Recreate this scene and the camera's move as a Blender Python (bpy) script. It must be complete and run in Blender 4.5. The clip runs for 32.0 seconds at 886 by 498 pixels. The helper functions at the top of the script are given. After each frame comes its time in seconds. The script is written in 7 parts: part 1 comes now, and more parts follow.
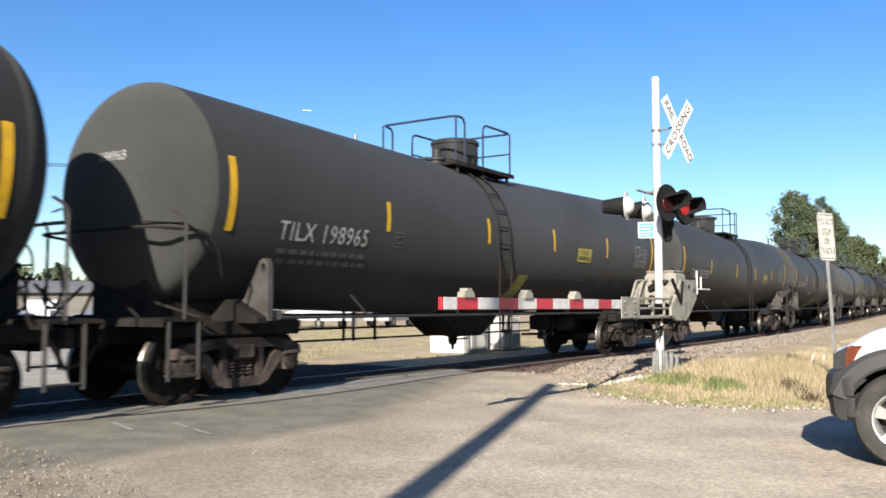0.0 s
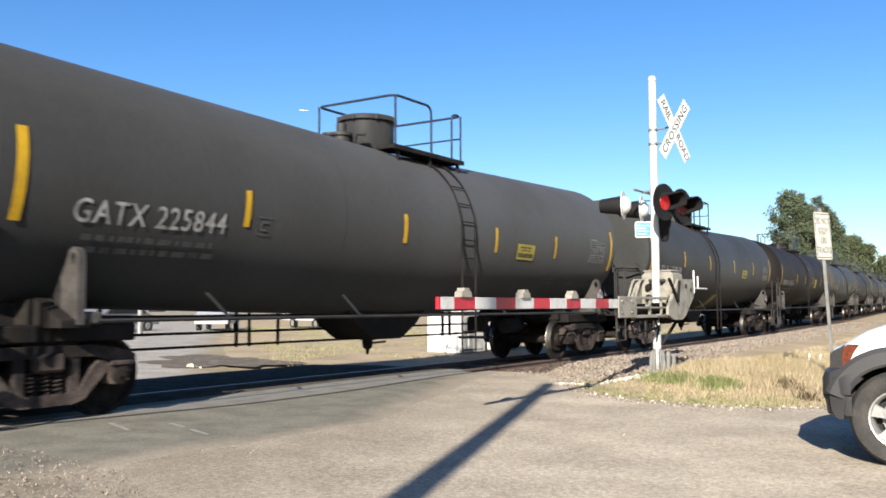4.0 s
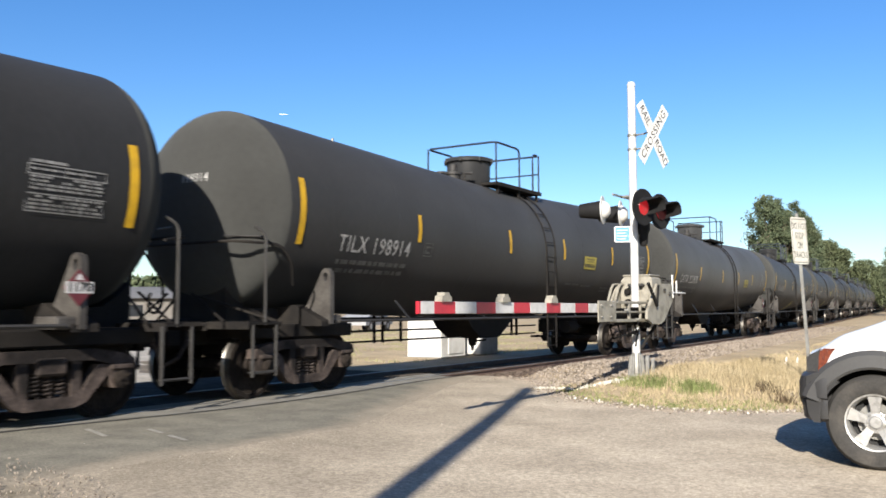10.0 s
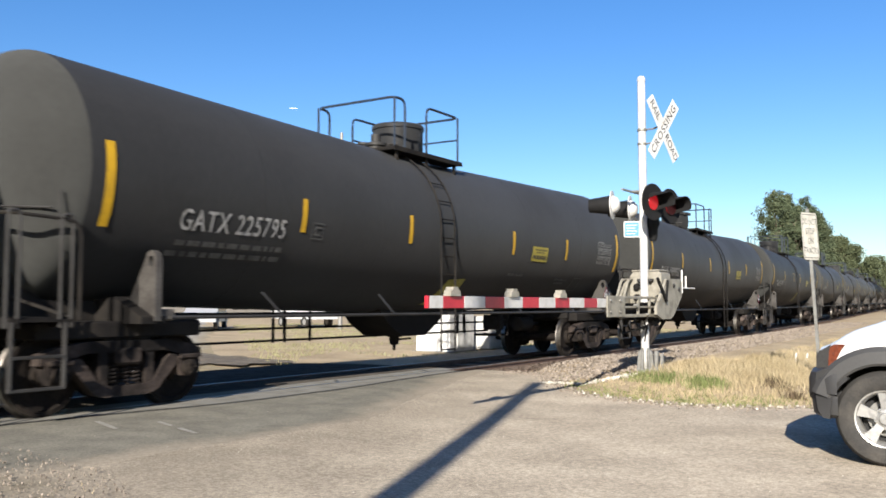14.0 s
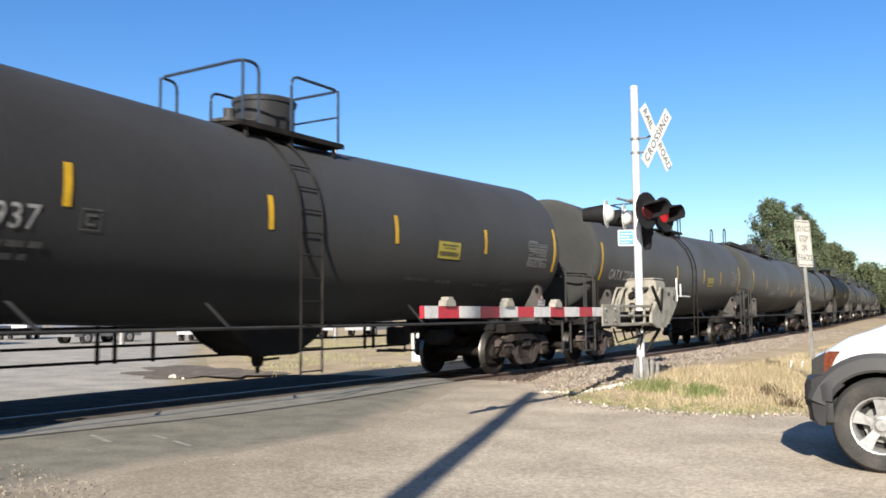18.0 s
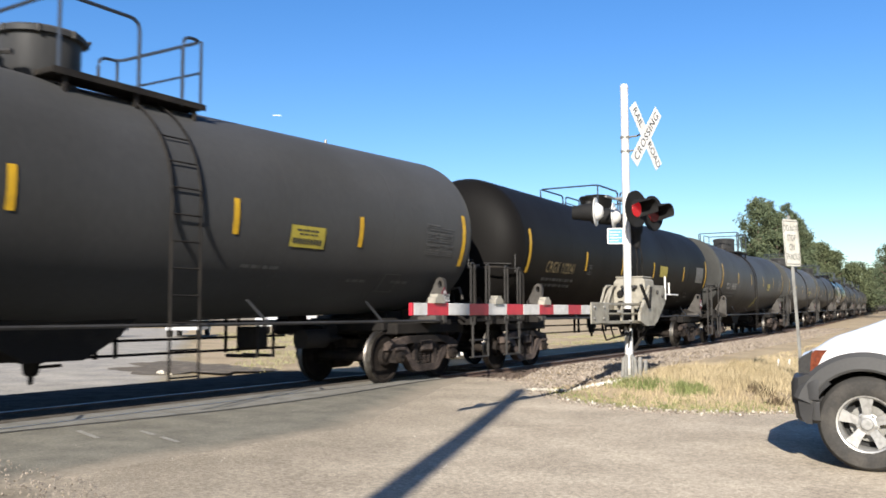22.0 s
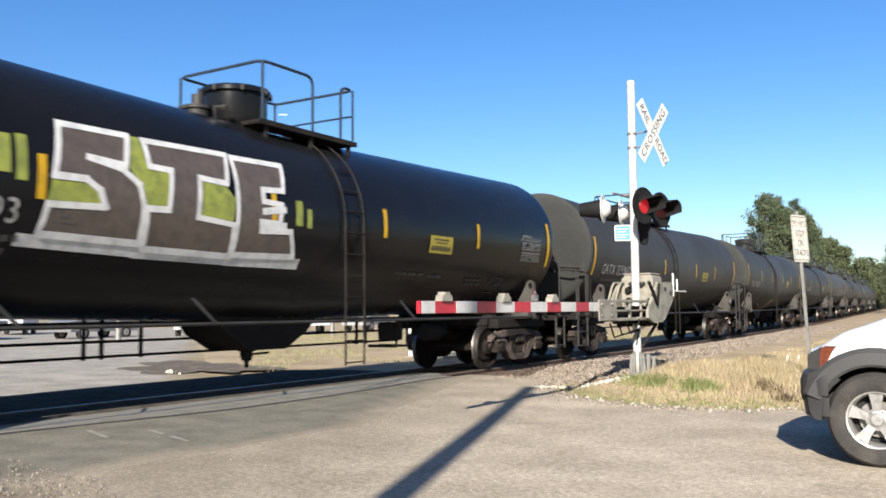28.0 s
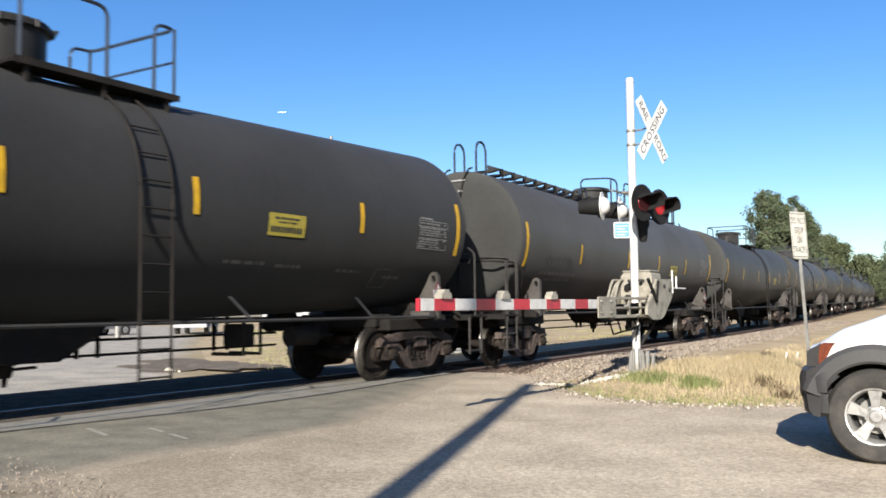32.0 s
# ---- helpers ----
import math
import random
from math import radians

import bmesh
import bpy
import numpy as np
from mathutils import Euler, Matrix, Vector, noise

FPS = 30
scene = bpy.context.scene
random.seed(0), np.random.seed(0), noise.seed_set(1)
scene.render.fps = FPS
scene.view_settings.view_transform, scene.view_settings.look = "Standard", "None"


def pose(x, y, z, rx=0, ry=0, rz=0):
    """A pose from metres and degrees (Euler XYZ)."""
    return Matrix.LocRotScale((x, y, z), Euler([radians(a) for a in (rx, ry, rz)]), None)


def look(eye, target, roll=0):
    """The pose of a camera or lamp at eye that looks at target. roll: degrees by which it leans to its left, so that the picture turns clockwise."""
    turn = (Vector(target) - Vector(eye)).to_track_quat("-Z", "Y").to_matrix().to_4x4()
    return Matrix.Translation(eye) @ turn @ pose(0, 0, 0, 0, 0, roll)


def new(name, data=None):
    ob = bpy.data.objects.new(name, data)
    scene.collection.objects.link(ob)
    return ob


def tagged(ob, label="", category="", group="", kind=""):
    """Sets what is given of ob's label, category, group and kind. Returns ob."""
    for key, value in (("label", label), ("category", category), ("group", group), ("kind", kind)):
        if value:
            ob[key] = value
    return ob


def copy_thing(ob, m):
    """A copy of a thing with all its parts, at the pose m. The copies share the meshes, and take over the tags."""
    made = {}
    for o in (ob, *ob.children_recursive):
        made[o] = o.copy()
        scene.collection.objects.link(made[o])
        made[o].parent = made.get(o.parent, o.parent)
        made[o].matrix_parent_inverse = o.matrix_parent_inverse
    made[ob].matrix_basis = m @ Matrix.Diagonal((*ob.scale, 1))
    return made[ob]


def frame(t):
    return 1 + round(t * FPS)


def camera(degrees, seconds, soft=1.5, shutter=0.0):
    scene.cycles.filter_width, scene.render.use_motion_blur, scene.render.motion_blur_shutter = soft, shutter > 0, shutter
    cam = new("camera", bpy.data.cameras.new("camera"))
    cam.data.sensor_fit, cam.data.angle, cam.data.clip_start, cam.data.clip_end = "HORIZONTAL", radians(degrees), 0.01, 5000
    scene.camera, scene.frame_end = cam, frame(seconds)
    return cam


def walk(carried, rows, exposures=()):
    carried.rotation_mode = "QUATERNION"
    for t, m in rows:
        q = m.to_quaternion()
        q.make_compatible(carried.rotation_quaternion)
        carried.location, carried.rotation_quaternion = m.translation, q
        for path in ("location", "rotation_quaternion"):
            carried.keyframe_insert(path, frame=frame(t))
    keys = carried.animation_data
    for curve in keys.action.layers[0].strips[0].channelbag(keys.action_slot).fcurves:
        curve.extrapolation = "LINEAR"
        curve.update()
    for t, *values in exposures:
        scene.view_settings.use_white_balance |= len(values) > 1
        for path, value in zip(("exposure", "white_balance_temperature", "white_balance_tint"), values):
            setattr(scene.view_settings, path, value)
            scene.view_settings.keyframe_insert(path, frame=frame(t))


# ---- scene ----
# The eye stands still beside the road; only the turn of the camera wavers a little.
cam = camera(54.41, 32.0, soft=1.7, shutter=0.12)
EYE = (0.0, 0.0, 1.23)
TURNS = [
    (0, 35.76, 3.86, 0.05), (0.5, 35.71, 3.86, 0.07), (1, 35.60, 3.82, 0.17), (1.5, 35.58, 3.75, 0.21), (2, 35.49, 3.60, 0.11),
    (2.5, 35.57, 3.59, -0.01), (3, 35.62, 3.81, 0.15), (3.5, 35.63, 3.90, 0.17), (5.5, 35.29, 3.42, 0.16), (6, 35.27, 3.35, 0.20),
    (6.5, 34.83, 3.57, 0.76), (7, 34.25, 3.82, 0.28), (7.5, 34.09, 3.99, -0.26), (8, 34.17, 4.09, 0.15), (8.5, 33.88, 4.10, 0.19),
    (9, 33.96, 4.05, 0.30), (9.5, 34.13, 4.09, 0.23), (10, 34.26, 4.14, 0.21), (10.5, 34.49, 4.13, 0.14), (11, 34.43, 4.13, 0.33),
    (11.5, 34.50, 4.09, 0.38), (12, 34.26, 4.10, 0.41), (12.5, 34.37, 3.96, 0.31), (13, 34.55, 3.83, 0.23), (13.5, 34.69, 3.74, 0.05),
    (14, 34.84, 3.77, -0.01), (14.5, 34.81, 3.84, 0.03), (16.5, 34.59, 4.84, 0.62), (17, 34.46, 4.75, 0.41), (17.5, 34.48, 4.63, 0.51),
    (18, 34.52, 4.44, 0.47), (18.5, 34.40, 4.50, 0.58), (19, 34.47, 4.57, 0.65), (19.5, 34.25, 4.56, 0.55), (20, 33.84, 4.62, 0.37),
    (20.5, 33.66, 4.68, 0.21), (21, 33.82, 4.59, 0.47), (21.5, 33.88, 4.43, 0.43), (22, 33.80, 4.24, 0.17), (22.5, 33.91, 3.75, 0.21),
    (23, 34.17, 3.26, 0.22), (23.5, 34.24, 3.02, 0.32), (24, 34.35, 3.13, 0.32), (24.5, 34.43, 3.35, 0.31), (26.5, 34.15, 3.68, 0.65),
    (27, 34.13, 3.73, 0.62), (27.5, 34.26, 3.81, 0.42), (28, 34.31, 4.11, 0.50), (28.5, 34.19, 4.31, 0.66), (29, 33.96, 4.33, 0.83),
    (29.5, 33.83, 4.44, 0.80), (30, 33.95, 4.32, 0.86), (30.5, 34.06, 4.11, 0.91), (31, 34.10, 3.96, 0.62), (31.5, 34.20, 4.00, 0.52),
    (32, 34.26, 3.94, 0.60),
]
walk(cam, [(t, pose(*EYE, 90 + pitch, roll, yaw)) for t, yaw, pitch, roll in TURNS],
     exposures=[(0.0, 1.41, 6330, 10.2), (7.0, 1.43, 6330, 10.2), (10.0, 1.38, 6330, 10.2), (12.0, 1.34, 6330, 10.2), (20.0, 1.34, 6330, 10.2), (24.0, 1.38, 6330, 10.2), (28.0, 1.35, 6330, 10.2), (32.0, 1.36, 6330, 10.2)])

# ---- light ----
SUN_EL, SUN_AZ = radians(26), radians(158)
world = bpy.data.worlds.new("world")
scene.world = world
world.use_nodes = True
wn = world.node_tree
wn.nodes.clear()
sky = wn.nodes.new("ShaderNodeTexSky")
sky.sky_type = 'NISHITA'
sky.sun_disc = False
sky.sun_elevation, sky.sun_rotation = SUN_EL, SUN_AZ
sky.air_density, sky.dust_density, sky.ozone_density = 1.0, 0.6, 3.0
bg = wn.nodes.new("ShaderNodeBackground")
bg.inputs["Strength"].default_value = 0.066
wo = wn.nodes.new("ShaderNodeOutputWorld")
tone = wn.nodes.new("ShaderNodeHueSaturation")
tone.inputs["Hue"].default_value, tone.inputs["Saturation"].default_value = 0.508, 1.28
wn.links.new(sky.outputs[0], tone.inputs["Color"])
wn.links.new(tone.outputs[0], bg.inputs[0])
wn.links.new(bg.outputs[0], wo.inputs[0])
sun = new("sun", bpy.data.lights.new("sun", "SUN"))
sun.data.energy, sun.data.angle, sun.data.color = 5.0, radians(0.53), (1.0, 0.92, 0.80)
toward = Vector((math.sin(SUN_AZ) * math.cos(SUN_EL), math.cos(SUN_AZ) * math.cos(SUN_EL), math.sin(SUN_EL)))
sun.matrix_world = look(toward * 50, (0, 0, 0))


# ---- materials ----
def material(name, colour, rough=0.8, metal=0.0, vary=0.25, scale=6.0, fine=60.0, bump=0.0, second=None,
             mix_low=0.45, mix_high=0.65, per_object=0.0, stretch=(1, 1, 1), coat=0.0, per_island=0.0, bump_scale=None, shine=0.5, dusty=0.0):
    """Two scales of noise over the colour: broad stains towards `second`, and a fine grain; optional relief."""
    m = bpy.data.materials.new(name)
    m.use_nodes = True
    nt = m.node_tree
    b = nt.nodes["Principled BSDF"]
    b.inputs["Roughness"].default_value, b.inputs["Metallic"].default_value = rough, metal
    b.inputs["Coat Weight"].default_value, b.inputs["Specular IOR Level"].default_value = coat, shine
    b.inputs["Diffuse Roughness"].default_value = dusty
    co = nt.nodes.new("ShaderNodeTexCoord")
    mp = nt.nodes.new("ShaderNodeMapping")
    mp.inputs["Scale"].default_value = stretch
    nt.links.new(co.outputs["Object"], mp.inputs[0])
    big = nt.nodes.new("ShaderNodeTexNoise")
    big.inputs["Scale"].default_value, big.inputs["Detail"].default_value = 1.0 / scale * 6, 5
    small = nt.nodes.new("ShaderNodeTexNoise")
    small.inputs["Scale"].default_value, small.inputs["Detail"].default_value = fine, 3
    for n in (big, small):
        nt.links.new(mp.outputs[0], n.inputs["Vector"])
    ramp = nt.nodes.new("ShaderNodeMapRange")
    ramp.inputs["From Min"].default_value, ramp.inputs["From Max"].default_value = mix_low, mix_high
    nt.links.new(big.outputs[0], ramp.inputs[0])
    mix = nt.nodes.new("ShaderNodeMix")
    mix.data_type = 'RGBA'
    mix.inputs["A"].default_value = (*colour, 1)
    mix.inputs["B"].default_value = (*(second or [c * (1 - vary) for c in colour]), 1)
    nt.links.new(ramp.outputs[0], mix.inputs["Factor"])
    hsv = nt.nodes.new("ShaderNodeHueSaturation")
    nt.links.new(mix.outputs["Result"], hsv.inputs["Color"])
    val = nt.nodes.new("ShaderNodeMapRange")
    val.inputs["From Min"].default_value, val.inputs["From Max"].default_value = 0.25, 0.75
    val.inputs["To Min"].default_value, val.inputs["To Max"].default_value = 1 - vary, 1 + vary
    nt.links.new(small.outputs[0], val.inputs[0])
    last = val.outputs[0]
    for amount, node, socket in ((per_object, "ShaderNodeObjectInfo", "Random"), (per_island, "ShaderNodeNewGeometry", "Random Per Island")):
        if amount:
            src = nt.nodes.new(node)
            r2 = nt.nodes.new("ShaderNodeMapRange")
            r2.inputs["To Min"].default_value, r2.inputs["To Max"].default_value = 1 - amount, 1 + amount
            nt.links.new(src.outputs[socket], r2.inputs[0])
            mul = nt.nodes.new("ShaderNodeMath")
            mul.operation = 'MULTIPLY'
            nt.links.new(last, mul.inputs[0])
            nt.links.new(r2.outputs[0], mul.inputs[1])
            last = mul.outputs[0]
    nt.links.new(last, hsv.inputs["Value"])
    nt.links.new(hsv.outputs[0], b.inputs["Base Color"])
    rr = nt.nodes.new("ShaderNodeMapRange")
    rr.inputs["To Min"].default_value, rr.inputs["To Max"].default_value = max(rough - 0.12, 0.02), min(rough + 0.12, 1)
    nt.links.new(big.outputs[0], rr.inputs[0])
    nt.links.new(rr.outputs[0], b.inputs["Roughness"])
    if bump:
        bp = nt.nodes.new("ShaderNodeBump")
        bp.inputs["Strength"].default_value, bp.inputs["Distance"].default_value = 1.0, bump
        if bump_scale:
            bn = nt.nodes.new("ShaderNodeTexNoise")
            bn.inputs["Scale"].default_value, bn.inputs["Detail"].default_value = bump_scale, 4
            nt.links.new(mp.outputs[0], bn.inputs["Vector"])
            nt.links.new(bn.outputs[0], bp.inputs["Height"])
        else:
            nt.links.new(small.outputs[0], bp.inputs["Height"])
        nt.links.new(bp.outputs[0], b.inputs["Normal"])
    return m


def glow(name, colour, strength, base):
    m = material(name, base, rough=0.25, vary=0.1, fine=200)
    b = m.node_tree.nodes["Principled BSDF"]
    b.inputs["Emission Color"].default_value, b.inputs["Emission Strength"].default_value = (*colour, 1), strength
    return m


M = {
    "tank_grey": material("weathered_charcoal_tank_paint", (0.0318, 0.0322, 0.0332), 0.55, vary=0.10, scale=9, fine=20, second=(0.0268, 0.0269, 0.0269), per_object=0.12, stretch=(1, 0.6, 0.35), shine=0.14, dusty=1.0),
    "tank_brown": material("brownish_black_tank_paint", (0.0134, 0.0110, 0.0103), 0.6, vary=0.14, scale=8, fine=22, second=(0.0086, 0.0072, 0.0067), stretch=(1, 0.6, 0.35), shine=0.1, dusty=0.6),
    "tank_black": material("dull_black_tank_paint", (0.0055, 0.005, 0.0046), 0.55, vary=0.12, scale=8, fine=24, second=(0.0045, 0.0041, 0.0038), stretch=(1, 0.6, 0.35), shine=0.07, dusty=0.6),
    "tank_gloss": material("glossy_black_tank_paint", (0.0060, 0.0062, 0.0072), 0.26, vary=0.08, scale=9, fine=40, second=(0.0078, 0.0078, 0.0083), shine=0.18),
    "frame": material("dusty_dark_car_steel", (0.011, 0.010, 0.0095), 0.8, vary=0.25, scale=3, fine=40, second=(0.02, 0.0175, 0.015), per_object=0.15, shine=0.1),
    "fitting": material("grey_fitting_paint", (0.028, 0.0265, 0.025), 0.6, vary=0.22, scale=3, fine=40, second=(0.018, 0.0165, 0.0152), shine=0.3),
    "pipe": material("dark_blue_grey_rail_pipe", (0.014, 0.021, 0.034), 0.5, vary=0.15, scale=2, fine=50),
    "truck": material("dusty_dark_cast_steel", (0.013, 0.011, 0.0102), 0.9, vary=0.4, scale=3.2, fine=22, second=(0.075, 0.058, 0.050), mix_low=0.42, mix_high=0.66, per_object=0.4, bump=0.006, shine=0.15),
    "tread": material("polished_wheel_tread", (0.17, 0.16, 0.145), 0.45, metal=1.0, vary=0.3, scale=0.6, fine=20, second=(0.08, 0.072, 0.065)),
    "wheel": material("dark_wheel_plate", (0.011, 0.009, 0.008), 0.85, vary=0.3, scale=1, fine=30, second=(0.02, 0.016, 0.013), shine=0.1),
    "yellow": material("yellow_reflective_tape", (0.42, 0.25, 0.015), 0.4, vary=0.12, scale=1, fine=30, second=(0.34, 0.205, 0.017), shine=0.15),
    "faded_yellow": material("faded_yellow_decal", (0.27, 0.22, 0.025), 0.5, vary=0.15, scale=1, fine=30, second=(0.2, 0.165, 0.022)),
    "old_patch": material("old_yellow_patch_paint", (0.21, 0.19, 0.03), 0.6, vary=0.2, scale=1, fine=20, second=(0.14, 0.125, 0.03)),
    "letter": material("worn_white_lettering", (0.26, 0.255, 0.245), 0.6, vary=0.2, scale=0.6, fine=14, second=(0.15, 0.148, 0.143)),
    "faint": material("faint_grey_lettering", (0.052, 0.051, 0.049), 0.7, vary=0.35, scale=1, fine=40, second=(0.03, 0.029, 0.028)),
    "letter_yellow": material("worn_yellow_lettering", (0.15, 0.11, 0.045), 0.6, vary=0.3, scale=0.6, fine=14, second=(0.08, 0.062, 0.03)),
    "panel_grey": material("pale_stencil_panel", (0.155, 0.152, 0.146), 0.65, vary=0.3, scale=0.6, fine=12, second=(0.09, 0.089, 0.085)),
    "dark_ink": material("dark_ink", (0.02, 0.02, 0.018), 0.6, vary=0.1, fine=60),
    "post_steel": material("dull_weathered_steel_post", (0.16, 0.16, 0.15), 0.75, vary=0.2, scale=2, fine=30, second=(0.11, 0.105, 0.095), shine=0.2),
    "placard": material("dark_red_placard", (0.085, 0.011, 0.016), 0.5, vary=0.15, fine=40),
    "white": material("white_paint", (0.50, 0.495, 0.48), 0.5, vary=0.06, scale=2, fine=25, second=(0.43, 0.42, 0.395)),
    "mast": material("white_mast_paint", (0.44, 0.437, 0.43), 0.45, vary=0.06, scale=1, fine=20, second=(0.37, 0.362, 0.345)),
    "alu": material("dusty_cream_aluminium", (0.21, 0.195, 0.16), 0.6, vary=0.16, scale=1.0, fine=26, second=(0.14, 0.128, 0.10)),
    "red": material("red_reflective_sheet", (0.33, 0.016, 0.028), 0.4, vary=0.12, scale=1, fine=30, second=(0.25, 0.016, 0.027)),
    "lamp_black": material("matt_black_lamp_paint", (0.008, 0.0078, 0.0078), 0.75, vary=0.2, scale=1, fine=40, shine=0.2),
    "lens_dark": material("unlit_red_lens", (0.14, 0.01, 0.012), 0.3, vary=0.1, fine=80),
    "blade": material("dark_red_flash_blade", (0.022, 0.0045, 0.005), 0.45, vary=0.15, scale=0.3, fine=40, shine=0.3),
    "lens_lit": glow("lit_red_lens", (1.0, 0.03, 0.04), 0.14, (0.2, 0.008, 0.01)),
    "blue": material("blue_enamel", (0.035, 0.17, 0.34), 0.4, vary=0.08, fine=40),
    "asphalt": material("sun_bleached_old_asphalt", (0.352, 0.302, 0.232), 0.93, vary=0.30, scale=5, fine=75, second=(0.305, 0.260, 0.200), mix_low=0.40, mix_high=0.66, bump=0.006, bump_scale=60, shine=0.04),
    "asphalt_dark": material("newer_grey_asphalt", (0.158, 0.148, 0.121), 0.92, vary=0.16, scale=2.4, fine=60, second=(0.125, 0.117, 0.097), mix_low=0.4, mix_high=0.62, bump=0.004, shine=0.03),
    # base colour darkened to deepen the train's shadow on the crossing
    "crossing_dark": material("shadow_darkened_crossing", (0.088, 0.078, 0.066), 0.95, vary=0.3, scale=2.0, fine=30, second=(0.062, 0.054, 0.045), bump=0.005, shine=0.0),
    "lug": material("dusty_lug_plate_paint", (0.052, 0.048, 0.044), 0.65, vary=0.25, scale=2, fine=30, second=(0.032, 0.029, 0.0265), shine=0.2),
    "concrete": material("crossing_concrete", (0.158, 0.150, 0.130), 0.9, vary=0.15, scale=2, fine=35, second=(0.125, 0.118, 0.10), bump=0.003, shine=0.25),
    "ballast": material("crushed_stone_ballast", (0.195, 0.16, 0.13), 0.95, vary=0.35, scale=3, fine=16, second=(0.16, 0.13, 0.105), bump=0.03, per_island=0.3, shine=0.1),
    "stone": material("loose_grey_brown_stone", (0.215, 0.182, 0.149), 0.95, vary=0.2, scale=1, fine=30, per_island=0.3, shine=0.05),
    "rust_dirt": material("rust_stained_fines", (0.072, 0.044, 0.028), 0.95, vary=0.3, scale=2, fine=25, second=(0.098, 0.066, 0.046), bump=0.015, shine=0.1),
    "ground": material("dry_grass_ground", (0.32, 0.255, 0.165), 0.97, vary=0.22, scale=9, fine=14, second=(0.25, 0.195, 0.125), mix_low=0.42, mix_high=0.62, bump=0.02, shine=0.1),
    "dirt": material("pale_gravel_dirt", (0.215, 0.184, 0.138), 0.97, vary=0.25, scale=1.5, fine=30, second=(0.15, 0.128, 0.088), bump=0.012, shine=0.1),
    "grass": material("dry_straw_grass", (0.30, 0.245, 0.15), 0.9, vary=0.16, scale=8, fine=8, second=(0.25, 0.20, 0.115), per_island=0.28, shine=0.2),
    "brush": material("dark_dead_brush", (0.075, 0.055, 0.035), 0.9, vary=0.2, scale=2, fine=8, second=(0.11, 0.085, 0.05), per_island=0.35, shine=0.1),
    "green_grass": material("green_weeds", (0.12, 0.14, 0.05), 0.85, vary=0.25, scale=2, fine=8, second=(0.17, 0.17, 0.075), per_island=0.35, shine=0.2),
    "tie": material("weathered_wood_tie", (0.12, 0.095, 0.075), 0.95, vary=0.3, scale=1, fine=20, per_object=0.3, stretch=(1, 8, 8), bump=0.006),
    "rail": material("rusty_rail_side", (0.1, 0.062, 0.045), 0.8, vary=0.25, scale=1, fine=25),
    "rail_top": material("bright_rail_head", (0.30, 0.29, 0.275), 0.5, metal=1.0, vary=0.15, fine=40),
    "car_white": material("white_car_paint", (0.66, 0.66, 0.655), 0.3, vary=0.02, scale=3, fine=12, coat=0.4, second=(0.64, 0.64, 0.63)),
    "plastic": material("dark_grey_bumper_plastic", (0.026, 0.0258, 0.0262), 0.5, vary=0.1, scale=2, fine=60, second=(0.033, 0.0325, 0.032), shine=0.35),
    "flare": material("dark_grey_flare_plastic", (0.042, 0.0415, 0.041), 0.5, vary=0.08, scale=2, fine=60, shine=0.35),
    "tyre": material("tyre_rubber", (0.03, 0.0285, 0.0265), 0.9, vary=0.18, scale=1, fine=50, second=(0.048, 0.044, 0.039), shine=0.25),
    "alloy": material("silver_alloy", (0.34, 0.335, 0.32), 0.42, metal=0.6, vary=0.12, scale=0.3, fine=30, second=(0.24, 0.235, 0.225)),
    "black": material("black_void", (0.01, 0.01, 0.01), 0.9, vary=0.1, fine=30),
    "amber": material("orange_red_lens", (0.18, 0.05, 0.025), 0.25, vary=0.25, scale=0.3, fine=30, second=(0.11, 0.033, 0.02)),
    "smoke": material("dull_grey_lens", (0.05, 0.049, 0.047), 0.2, vary=0.15, scale=0.4, fine=40),
    "car_glass": material("tinted_car_glass", (0.02, 0.022, 0.025), 0.05, vary=0.05, fine=20),
    "galv": material("galvanised_post", (0.22, 0.215, 0.20), 0.5, metal=0.4, vary=0.15, scale=1, fine=30, second=(0.15, 0.145, 0.13)),
    "sign": material("faded_sign_white", (0.40, 0.39, 0.345), 0.55, vary=0.10, scale=1, fine=25, second=(0.33, 0.315, 0.27)),
    "ink": material("sign_black", (0.03, 0.03, 0.03), 0.6, vary=0.1, fine=30),
    "bark": material("pine_bark", (0.11, 0.08, 0.06), 0.95, vary=0.3, scale=1, fine=8, bump=0.02),
    "leaf": material("dark_pine_foliage", (0.062, 0.080, 0.046), 0.8, vary=0.2, scale=6, fine=2, second=(0.078, 0.090, 0.050), per_island=0.25, shine=0.1),
    "leaf_light": material("olive_tree_foliage", (0.076, 0.088, 0.046), 0.8, vary=0.2, scale=6, fine=2, second=(0.062, 0.076, 0.042), per_island=0.25, shine=0.1),
    "pole_wood": material("creosote_pole", (0.15, 0.11, 0.08), 0.9, vary=0.25, scale=2, fine=12, stretch=(8, 8, 0.5)),
    "roof": material("grey_shingle_roof", (0.11, 0.108, 0.105), 0.9, vary=0.15, scale=3, fine=12),
    "wall": material("pale_building_wall", (0.12, 0.11, 0.098), 0.85, vary=0.1, scale=4, fine=10),
    "car_far": material("pale_parked_car_paint", (0.34, 0.34, 0.345), 0.35, vary=0.05, fine=10, per_object=0.75),
    "cloud": material("thin_contrail", (0.9, 0.9, 0.9), 1.0, vary=0.02, fine=1),
    "pale_stone": material("pale_chalky_stone", (0.42, 0.39, 0.33), 0.95, vary=0.15, scale=1, fine=30, per_island=0.3, shine=0.2),
